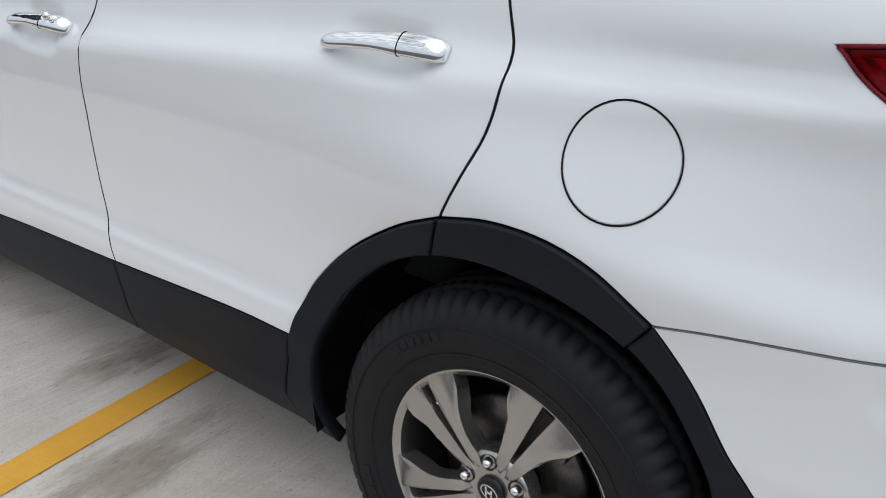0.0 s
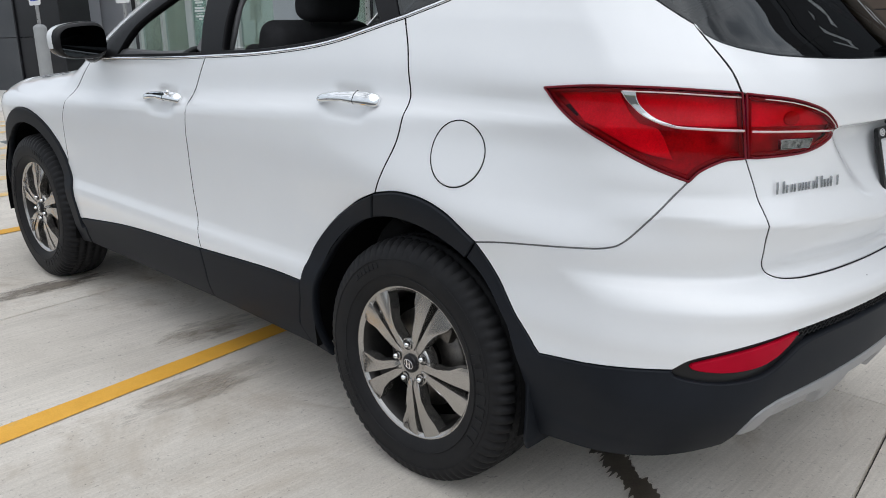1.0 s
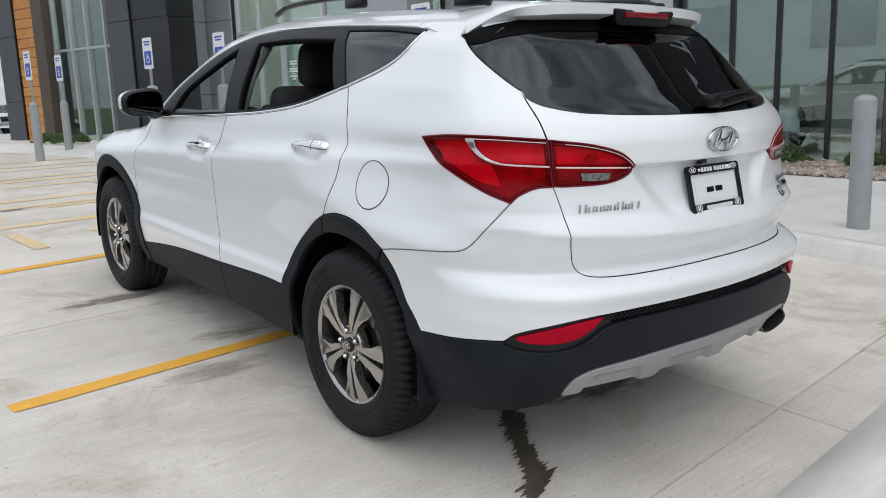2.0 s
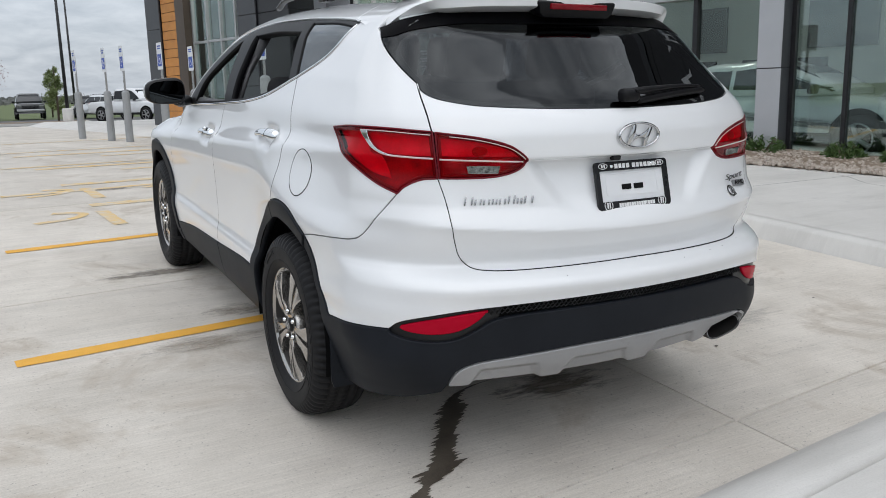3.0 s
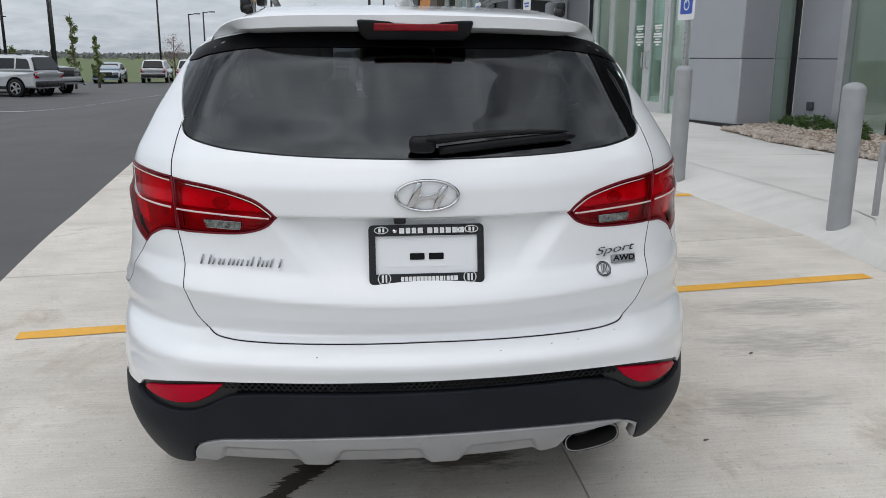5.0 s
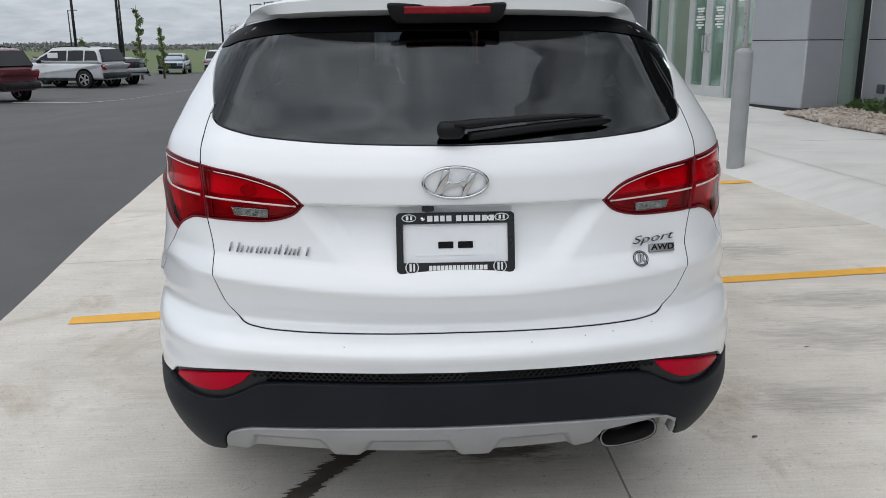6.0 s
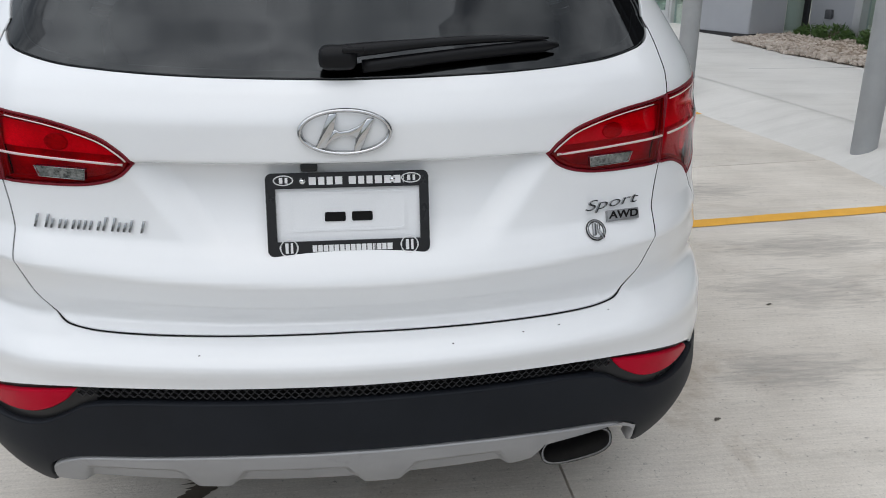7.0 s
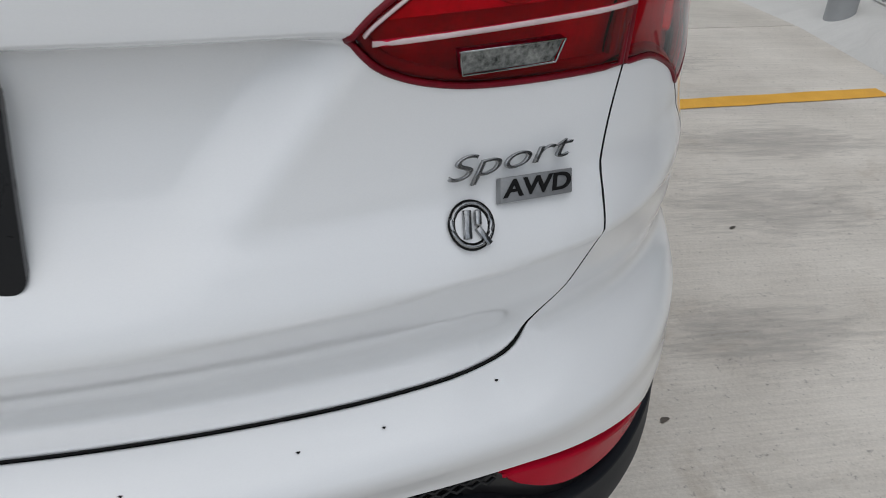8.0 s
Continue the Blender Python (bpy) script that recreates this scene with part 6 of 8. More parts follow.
for side in (1, -1):
    rail = new("roof_rail")
    rail.parent = car
    tagged(rail, "black roof rail")
    line = [(side * 0.50, -0.36, 1.628), (side * 0.515, -0.28, 1.668), (side * 0.525, -0.1, 1.688), (side * 0.53, 0.5, 1.70), (side * 0.52, 1.0, 1.69), (side * 0.51, 1.18, 1.655)]
    part("bar", tube(curve(line, 5), 0.016, 10, 0.8), TRIM, rail)
    part("foot", box(0.035, 0.16, 0.05, (side * 0.51, -0.27, 1.645), 0.012), TRIM, rail)
    part("foot", box(0.035, 0.14, 0.05, (side * 0.525, 0.45, 1.672), 0.012), TRIM, rail)
part("antenna", tube([(0, -0.22, 1.65), (0, -0.28, 1.70), (0, -0.33, 1.715)], [0.035, 0.016, 0.006], 10, 1.0), PAINT, car, "small roof antenna fin")

# wiper
wiper = new("wiper")
wiper.parent = car
tagged(wiper, "black rear wiper")


def on_tail(x, z, out=0.0):
    p, n = skin(np.array([-x]), np.array([z]), out)
    return Vector(p[0])


a, b, c = on_tail(0.0, 1.272, 0.03), on_tail(0.20, 1.292, 0.032), on_tail(0.425, 1.298, 0.022)
spine = np.linspace(0, 1, 22)
part("arm", tube([on_tail(0.005 + 0.40 * q, 1.279 + 0.020 * math.sin(min(1, q * 1.25) * 1.5), 0.034 - 0.014 * q) for q in spine], [float(np.interp(q, (0, 0.12, 0.3, 0.8, 0.96, 1), (0.021, 0.020, 0.0155, 0.011, 0.008, 0.003))) for q in spine], 12, 0.62), WIPER_BLACK, wiper)
part("pivot_cover", box(0.070, 0.05, 0.044, a + Vector((-0.010, 0.0, 0.0)), 0.016, 3), WIPER_BLACK, wiper)
part("pivot_lid", box(0.040, 0.012, 0.010, a + Vector((0.018, -0.022, 0.016)), 0.004, 2), WIPER_BLACK, wiper)
part("blade", tube([on_tail(0.035 + 0.395 * q, 1.267 + 0.024 * math.sin(q * 1.45), 0.012) for q in spine], [0.0105] * 20 + [0.007, 0.003], 8, 1.2), WIPER_BLACK, wiper)


# ---------------------------------------------------------------- wheels
def build_wheel(name, m):
    """Alloy wheel whose outer face looks along -x; the hub is the origin."""
    w = new(name)
    w.parent = car
    w.matrix_basis = m
    tagged(w, "grey five-spoke alloy wheel with a worn road tyre")
    prof = [(0.222, -0.080), (0.232, -0.100), (0.246, -0.112), (0.275, -0.120), (0.305, -0.121), (0.326, -0.118), (0.342, -0.112), (0.354, -0.103), (0.3630, -0.090), (0.3675, -0.076), (0.3635, -0.066), (0.3555, -0.0635), (0.3555, -0.0555), (0.3645, -0.053), (0.3652, -0.028), (0.357, -0.0255), (0.357, -0.0165), (0.3655, -0.014),
            (0.3655, 0.014), (0.357, 0.0165), (0.357, 0.0255), (0.3652, 0.028), (0.3645, 0.053), (0.3555, 0.0555), (0.3555, 0.0635), (0.3635, 0.066), (0.3605, 0.082), (0.354, 0.092), (0.345, 0.098), (0.305, 0.108), (0.24, 0.100), (0.222, 0.080)]
    steps = 288
    bm = lathe(prof, steps)
    bm.verts.ensure_lookup_table()
    n = len(prof)
    for k in range(steps):
        for i in range(n):
            v = bm.verts[k * n + i]
            cut = 0.0
            if i in (6, 7, 8, 9, 10) and k % 4 == 0:
                cut = 0.016 if i > 7 else 0.010
            elif i in (13, 14) and k % 3 == 1:
                cut = 0.004
            elif i in (17, 18) and k % 4 == 2:
                cut = 0.003
            if i > 9:
                cut -= 0.0065
            if cut:
                r = math.hypot(v.co.y, v.co.z)
                v.co.y, v.co.z = v.co.y * (r - cut) / r, v.co.z * (r - cut) / r
    smooth_all(bm, 24)
    tyre = part("tyre", bm, RUBBER, w, "black road tyre with blocky tread")
    # raised marks on the sidewall
    for start, count, size, rad in ((52, 8, 0.026, 0.292), (205, 8, 0.016, 0.290), (300, 6, 0.014, 0.302)):
        for i in range(count):
            a = radians(start + i * (size * 1.45 / rad) * 57.3)
            b = box(0.0046, size, size * 1.15, bevel=0.0008, segs=1)
            bmesh.ops.transform(b, matrix=Matrix.Rotation(a, 4, "X") @ Matrix.Translation((-0.1208, 0, rad)) @ Matrix.Rotation(radians(2), 4, "Y"), verts=b.verts)
            part("sidewall_mark", b, RUBBER, tyre)
    for rad in (0.268, 0.318):
        part("sidewall_ring", lathe([(rad - 0.0016, -0.115), (rad - 0.0008, -0.1212), (rad + 0.0008, -0.1214), (rad + 0.0016, -0.115)], 96), RUBBER, tyre)
    part("rim", lathe([(0.2225, -0.083), (0.2330, -0.094), (0.2345, -0.098), (0.2325, -0.1005), (0.2290, -0.099), (0.2235, -0.094), (0.2190, -0.090)], 96), ALLOY, w, "machined grey rim")
    part("rim_barrel", lathe([(0.2190, -0.090), (0.2120, -0.080), (0.2050, -0.045), (0.200, 0.03), (0.212, 0.080), (0.222, 0.080)], 96), ALLOY_DARK, w, "dark inner barrel")
    for k in range(5):
        spoke = []
        for s in (1, -1):
            out = [(0.040, 0.003), (0.046, 0.022), (0.085, 0.0275), (0.110, 0.032), (0.134, 0.036), (0.152, 0.051), (0.186, 0.066), (0.217, 0.085), (0.2275, 0.075), (0.2305, 0.050), (0.2310, 0.0130), (0.165, 0.0090), (0.110, 0.0055), (0.07, 0.003)]
            b = bmesh.new()
            top = [b.verts.new((-0.098 - 0.010 * math.sin(min(1, (r - 0.04) / 0.15) * math.pi) + 0.13 * max(0, t - 0.012) ** 1.2, s * t, r)) for r, t in out]
            low = [b.verts.new((v.co.x + 0.034, v.co.y * 1.02, v.co.z)) for v in top]
            b.faces.new(top if s > 0 else top[::-1])
            for i in range(len(out)):
                j = (i + 1) % len(out)
                b.faces.new((top[j], top[i], low[i], low[j]) if s > 0 else (top[i], top[j], low[j], low[i]))
            bmesh.ops.bevel(b, geom=[e for e in b.edges if e.verts[0] in top and e.verts[1] in top], offset=0.0045, segments=2, profile=0.5, affect="EDGES")
            spoke.append(smooth_all(b, 35))
        b = merged(*spoke)
        bmesh.ops.rotate(b, cent=(0, 0, 0), matrix=Matrix.Rotation(k * math.tau / 5 + radians(8), 3, "X"), verts=b.verts)
        part("spoke", b, ALLOY, w)
        g = box(0.012, 0.026, 0.13, (-0.060, 0, 0.13))
        bmesh.ops.rotate(g, cent=(0, 0, 0), matrix=Matrix.Rotation(k * math.tau / 5 + radians(8), 3, "X"), verts=g.verts)
        part("spoke_groove", g, ALLOY_DARK, w)
        a = k * math.tau / 5 + radians(8) + math.tau / 10
        nut = lathe([(0.0, -0.112), (0.005, -0.1115), (0.0085, -0.107), (0.0095, -0.098), (0.0098, -0.08)], 12)
        bmesh.ops.translate(nut, vec=(0, -math.sin(a) * 0.057, math.cos(a) * 0.057), verts=nut.verts)
        part("lug_nut", nut, CHROME, w)
        hole = lathe([(0.0165, -0.1015), (0.0135, -0.098), (0.0125, -0.082)], 18)
        bmesh.ops.translate(hole, vec=(0, -math.sin(a) * 0.057, math.cos(a) * 0.057), verts=hole.verts)
        part("lug_well", hole, ALLOY_DARK, w)
    part("hub", lathe([(0.0, -0.0975), (0.034, -0.0975), (0.05, -0.098), (0.072, -0.096), (0.076, -0.090), (0.078, -0.06)], 48), ALLOY, w)
    cap = part("hub_cap", lathe([(0.0, -0.108), (0.022, -0.1075), (0.0275, -0.105), (0.029, -0.100), (0.029, -0.095)], 40), TRIM, w, "dark hub cap with a silver oval mark")
    ring = lathe([(0.0165, -0.1085), (0.0175, -0.1095), (0.0188, -0.1085)], 32)
    for v in ring.verts:
        v.co.z *= 0.72
    part("mark", ring, CHROME, cap)
    part("mark", box(0.002, 0.004, 0.018, (-0.1088, 0.006, 0), turn=(-22, 0, 0)), CHROME, cap)
    part("mark", box(0.002, 0.004, 0.018, (-0.1088, -0.006, 0), turn=(-22, 0, 0)), CHROME, cap)
    part("mark", box(0.002, 0.014, 0.0035, (-0.1088, 0, 0)), CHROME, cap)
    part("brake_disc", lathe([(0.06, -0.03), (0.09, -0.032), (0.150, -0.032), (0.151, -0.012), (0.06, -0.012)], 56), STEEL, w)
    part("brake_caliper", box(0.05, 0.11, 0.06, (-0.035, -0.03, 0.135), 0.012), STEEL, w)
    part("wheel_back", lathe([(0.0, -0.005), (0.19, -0.005), (0.195, 0.02)], 40), DARK, w)
    a = radians(62)
    part("valve", tube([(-0.078, math.sin(a) * 0.192, math.cos(a) * 0.192), (-0.098, math.sin(a) * 0.178, math.cos(a) * 0.178)], 0.0045, 8), CHROME, w)
    return w


first = build_wheel("wheel", pose(-0.804, -0.018, 0.3655, 17, 0, 0))
for x, y, turn in ((-0.800, 2.70, 70), (0.804, -0.018, 33), (0.800, 2.70, 50)):
    w = copy_thing(first, pose(x, y, 0.3655, 0, 0, 180 if x > 0 else 0) @ pose(0, 0, 0, turn, 0, 0))
    w.parent = car

# wheel wells, underside
for y in (0.0, 2.70):
    for s in (-1, 1):
        well = bmesh.new()
        prof = [(0.43, 0.0), (0.44, 0.06), (0.445, 0.34)]
        rings = []
        for k in range(25):
            a = radians(-12 + 204 * k / 24)
            rings.append([well.verts.new((s * (0.905 - d), y + r * math.cos(a), 0.375 + r * math.sin(a))) for r, d in prof])
        for p, q in zip(rings, rings[1:]):
            for i in range(2):
                well.faces.new((p[i], p[i + 1], q[i + 1], q[i]))
        c = well.verts.new((s * 0.56, y, 0.36))
        for p, q in zip(rings, rings[1:]):
            well.faces.new((p[2], c, q[2]))
        part("wheel_well", smooth_all(well, 60), DARK, car)
part("underbody", box(1.36, 3.9, 0.14, (0, 1.30, 0.36), 0.03), DARK, car)
part("floor_pan", box(1.56, 1.70, 0.10, (0, 1.35, 0.42), 0.02), DARK, car)
part("rear_axle_beam", tube([(-0.70, 0, 0.34), (0.70, 0, 0.34)], 0.035, 10), DARK, car)
for s in (-1, 1):
    flap = part("mud_flap", extrude_outline([(0.01, 0.0), (0.20, 0.0), (0.21, 0.05), (0.21, 0.20), (0.0, 0.20), (0.0, 0.03)], 0.012, 0.003, pose(s * 0.785 - 0.105, -0.44, 0.245, 0, 0, 0)), CLAD, car, "short black mud flap behind the rear wheel")

# tail pipe
pipe = new("exhaust_tip")
pipe.parent = car
tagged(pipe, "polished oval exhaust tip")
verts, faces = [], []
ringdef = [(0.083, 0.029, -0.10, 1), (0.083, 0.029, 0.0, 1), (0.080, 0.026, 0.004, 1), (0.076, 0.022, 0.001, 1), (0.074, 0.021, -0.09, 1)]
for wx, hz, dy, _ in ringdef:
    for k in range(32):
        a = k * math.tau / 32
        ex = lambda v: math.copysign(abs(v) ** 0.7, v)
        verts.append((0.502 + wx * ex(math.cos(a)), -0.965 - dy + 0.03 * ex(math.sin(a)) * 0.5, 0.412 + hz * ex(math.sin(a)) + 0.018 * ex(math.cos(a))))
for r in range(len(ringdef) - 1):
    for k in range(32):
        faces.append((r * 32 + k, r * 32 + (k + 1) % 32, (r + 1) * 32 + (k + 1) % 32, (r + 1) * 32 + k))
part("tip", mesh_of("tip", verts[:128], faces[:96], smooth=True), TIP, pipe)
part("throat", mesh_of("throat", verts[96:], [tuple(i - 96 for i in f) for f in faces[96:]], smooth=True), ALLOY_DARK, pipe)
part("bore", mesh_of("bore", [verts[4 * 32 + k] for k in range(32)], [tuple(range(32))]), DARK, pipe)
part("pipe", tube([(0.50, -0.90, 0.40), (0.48, -0.6, 0.36), (0.40, -0.2, 0.32)], 0.035, 12), STEEL, pipe)

# ---------------------------------------------------------------- handles, mirrors, badges
for side in (1, -1):
    for y0, z0 in ((1.915, 1.097), (3.01, 1.017)):
        h = new("door_handle")
        h.parent = car
        tagged(h, "chrome door handle")
        us = np.linspace(y0 - 0.135, y0 + 0.140, 29)
        zs = z0 - 0.06 * (us - y0)
        p, n = skin(us, zs)
        t = (us - us[0]) / (us[-1] - us[0])
        # the grip arches off the door; its rear end is a fixed cap
        lift = 0.026 * np.sin(np.clip(t, 0, 1) * math.pi) ** 0.55 + 0.004
        tall = np.interp(t, [0, 0.04, 0.12, 0.3, 0.5, 0.72, 0.86, 0.96, 1], [0.014, 0.021, 0.0225, 0.0215, 0.0165, 0.0165, 0.0165, 0.012, 0.004])
        deep = np.interp(t, [0, 0.05, 0.5, 0.95, 1], [0.006, 0.014, 0.009, 0.012, 0.004])
        verts, faces = [], []
        for i in range(len(us)):
            c = p[i] + n[i] * lift[i]
            up = np.array([0, 0, 1.0]) - n[i] * n[i][2]
            up /= np.linalg.norm(up)
            for k in range(14):
                a = k * math.tau / 14
                verts.append(c + up * tall[i] * math.cos(a) + n[i] * deep[i] * math.sin(a))
        for i in range(len(us) - 1):
            for k in range(14):
                faces.append((i * 14 + k, i * 14 + (k + 1) % 14, (i + 1) * 14 + (k + 1) % 14, (i + 1) * 14 + k))
        faces += [tuple(range(14))[::-1], tuple((len(us) - 1) * 14 + k for k in range(14))]
        verts = np.array(verts)
        if side < 0:
            verts[:, 0] *= -1
            faces = [f[::-1] for f in faces]
        grip = part("grip", mesh_of("grip", verts, faces, smooth=True), CHROME, h)
        i = 8
        cut = [verts[i * 14 + k] for k in range(15 - 1)] + [verts[i * 14]]
        part("split_line", tube(cut, 0.0011, 5), SEAM, h)
        if y0 > 2.5:
            q = p[4] + n[4] * 0.047
            b = lathe([(0.0, -0.004), (0.008, -0.003), (0.010, 0.0), (0.010, 0.006)], 18)
            bmesh.ops.translate(b, vec=(q[0] * (1 if side > 0 else -1), q[1], q[2]), verts=b.verts)
            part("key_lock", b, CHROME, h)
    mirror = new("door_mirror")
    mirror.parent = car
    tagged(mirror, "door mirror with a white cap and black bezel")
    shell = bmesh.new()
    bmesh.ops.create_uvsphere(shell, u_segments=28, v_segments=18, radius=1.0)
    for v in shell.verts:
        q = [math.copysign(abs(c) ** 0.62, c) for c in v.co]
        if q[1] < -0.2:
            q[1] = -0.2 - (abs(q[1]) - 0.2) * 0.25
        taper = 1 - 0.14 * q[0] * -side * (1 if q[2] < 0 else 0.5)
        v.co = (q[0] * 0.108, q[1] * 0.085, q[2] * 0.070 * taper)
    place = pose(-side * 1.005, 1.765, 1.226, 0, -side * 4, side * 6)
    bmesh.ops.transform(shell, matrix=place, verts=shell.verts)
    cap = shell.copy()
    part("bezel", smooth_all(shell), TRIM, mirror, "black mirror bezel")
    bmesh.ops.transform(cap, matrix=place.inverted(), verts=cap.verts)
    bmesh.ops.delete(cap, geom=[f for f in cap.faces if f.calc_center_median().y < 0.0 or f.calc_center_median().z < -0.02], context="FACES")
    bmesh.ops.scale(cap, vec=(1.02, 1.03, 1.03), verts=cap.verts)
    bmesh.ops.transform(cap, matrix=place, verts=cap.verts)
    part("cap", smooth_all(cap), PAINT, mirror, "white painted cap")
    glass = extrude_outline([(0.095 * math.copysign(abs(math.cos(a)) ** 0.6, math.cos(a)), 0.058 * math.copysign(abs(math.sin(a)) ** 0.6, math.sin(a))) for a in np.linspace(0, math.tau, 32, endpoint=False)], 0.004)
    part("mirror_glass", glass, MIRROR, mirror, "mirror glass", place @ pose(0, -0.040, 0))
    part("stalk", tube([(-side * 0.955, 1.80, 1.185), (-side * 0.90, 1.90, 1.155), (-side * 0.85, 1.97, 1.165)], [0.035, 0.032, 0.04], 10, 0.8), TRIM, mirror)
    # fuel door on the left flank
    if side > 0:
        cu, cz = 1.464, 1.002
        ringline = np.array([(cu + 0.085 * math.cos(a), cz + 0.085 * math.sin(a)) for a in np.linspace(0, math.tau, 49)])
        ribbon("fuel_flap_gap", ringline, 0.003, SEAM, car, out=0.0008, thick=0.0012, side=side, sides=6)
        panel("fuel_flap", loop(ringline[:-1]), PAINT, car, out=0.0022, gap=0.002, grid=0.02, depth=0.004, soft=0.0015, side=side, label="round white fuel flap")


def tail_frame(x, z, out=0.0, flat=False):
    """A frame on the tail: x to the right, z up along the skin, y into the car."""
    p, n = skin(np.array([-x]), np.array([z]), out)
    y = -Vector(n[0])
    r = Vector((1, 0, 0))
    r = (r - y * r.dot(y)).normalized()
    u = r.cross(y)
    return Matrix(((r.x, y.x, u.x, p[0][0]), (r.y, y.y, u.y, p[0][1]), (r.z, y.z, u.z, p[0][2]), (0, 0, 0, 1)))


def oval(wx, hz, r, n=48, squash=0.55):
    return tube([(wx * math.cos(a), 0, hz * math.sin(a)) for a in np.linspace(0, math.tau, n + 1)], r, 8, squash, caps=False)


emblem = new("emblem")
emblem.parent = car
emblem.matrix_basis = tail_frame(-0.002, 1.167, 0.004)
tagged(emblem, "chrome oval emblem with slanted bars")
turn_full = np.linspace(0, math.tau, 56, endpoint=False)
for wx, hz, lo, hi in ((0.0875, 0.0440, 0.0, 0.011),):
    verts, faces = [], []
    shape = ((1.0, 0.0), (0.995, -0.006), (0.965, -0.0095), (0.93, -0.0095), (0.895, -0.0060), (0.885, 0.0))
    for a in turn_full:
        for k, (grow, y) in enumerate(shape):
            inward = (1 - grow) * wx
            verts.append(((wx - inward) * math.cos(a), y, (hz - inward * 0.85) * math.sin(a)))
    c, m = len(shape), len(turn_full)
    for i in range(m):
        for k in range(c - 1):
            faces.append((i * c + k, i * c + k + 1, ((i + 1) % m) * c + k + 1, ((i + 1) % m) * c + k))
    ring_bm = bmesh.new()
    ring_bm.from_mesh(mesh_of("ring", verts, faces))
    bmesh.ops.recalc_face_normals(ring_bm, faces=ring_bm.faces)
    part("ring", smooth_all(ring_bm, 60), EMBLEM, emblem)
part("bar", extrude_outline([(-0.0560, -0.0305), (-0.0360, -0.0305), (-0.0250, -0.0100), (-0.0185, 0.0080), (-0.0130, 0.0360), (-0.0285, 0.0350)], 0.0085, 0.0042, pose(0, -0.0085, 0)), EMBLEM, emblem)
part("bar", extrude_outline([(0.0560, 0.0250), (0.0400, 0.0260), (0.0255, 0.0060), (0.0195, -0.0100), (0.0140, -0.0385), (0.0270, -0.0370)], 0.0085, 0.0042, pose(0, -0.0085, 0)), EMBLEM, emblem)
part("bar", extrude_outline([(-0.0400, -0.0300), (-0.0225, -0.0150), (-0.0050, -0.0085), (0.0120, -0.0075), (0.0215, -0.0120), (0.0420, 0.0260), (0.0240, 0.0110), (0.0060, 0.0035), (-0.0100, 0.0015), (-0.0195, 0.0065)], 0.0080, 0.0026, pose(0, -0.0090, 0)), EMBLEM, emblem)

# plate
PLATE = Matrix(((1, 0, 0, 0), (0, math.cos(radians(-15)), -math.sin(radians(-15)), -0.972), (0, math.sin(radians(-15)), math.cos(radians(-15)), 1.0), (0, 0, 0, 1)))
plate = new("number_plate")
plate.parent = car
plate.matrix_basis = PLATE
tagged(plate, "blank white plate in a black dealer frame")
inner_line = [(max(-0.138, min(0.138, x)), max(-0.052, min(0.050, z))) for x, z in rounded(0.156, 0.080, 0.012)]
part("frame", frame_of(rounded(0.156, 0.080, 0.012), inner_line, 0.010), TRIM, plate, "black dealer frame", pose(0, -0.012, 0))
part("plate", extrude_outline(rounded(0.150, 0.074, 0.01), 0.003), PLATE_WHITE, plate, "blank white plate", pose(0, -0.004, 0))
part("pressed_rim", frame_of(rounded(0.112, 0.038, 0.010), rounded(0.108, 0.034, 0.008), 0.002), PLATE_WHITE, plate, "", pose(0.0, -0.0055, 0.004))
for x in (-0.026, 0.026):
    part("slot", extrude_outline(rounded(0.020, 0.009, 0.003), 0.002), SEAM, plate, "dark slot", pose(x, -0.0062, -0.006))
for x in (-0.086, 0.086):
    part("screw", lathe([(0.0, -0.004), (0.005, -0.003), (0.0065, 0.0)], 14, "z"), CHROME, plate, "", pose(x, -0.0125, 0.064, -90, 0, 0))
# frame legends, as plain bars and ovals
x = -0.076
for wd in (0.018, 0.016, 0.016, 0.018, 0, 0.018, 0.016, 0.016, 0.018, 0.018, 0.018, 0.006):
    if wd:
        part("legend_bar", box(wd - 0.0045, 0.0012, 0.0150, (x + wd / 2, -0.0125, 0.064)), MARK_WHITE, plate)
    x += wd if wd else 0.008
x = -0.073
for wd in (0.0115,) * 10 + (0.012, 0.006, 0.004, 0.011, 0.011, 0.013):
    part("legend_bar", box(wd - 0.003, 0.0012, 0.0125, (x + wd / 2, -0.0125, -0.066)), MARK_WHITE, plate)
    x += wd - 0.0010
for x, z, wx, hz in ((-0.122, 0.066, 0.018, 0.009), (0.122, 0.066, 0.018, 0.009), (-0.116, -0.064, 0.0165, 0.0165), (0.116, -0.064, 0.0165, 0.0165)):
    o = oval(wx, hz, 0.0016, 28, 0.7)
    part("legend_ring", o, MARK_WHITE, plate, "", pose(x, -0.0125, z))
    part("legend_bar", box(wx * 0.35, 0.0012, hz * 1.2, (x - wx * 0.25, -0.0125, z)), MARK_WHITE, plate)
    part("legend_bar", box(wx * 0.28, 0.0012, hz * 1.2, (x + wx * 0.32, -0.0125, z)), MARK_WHITE, plate)


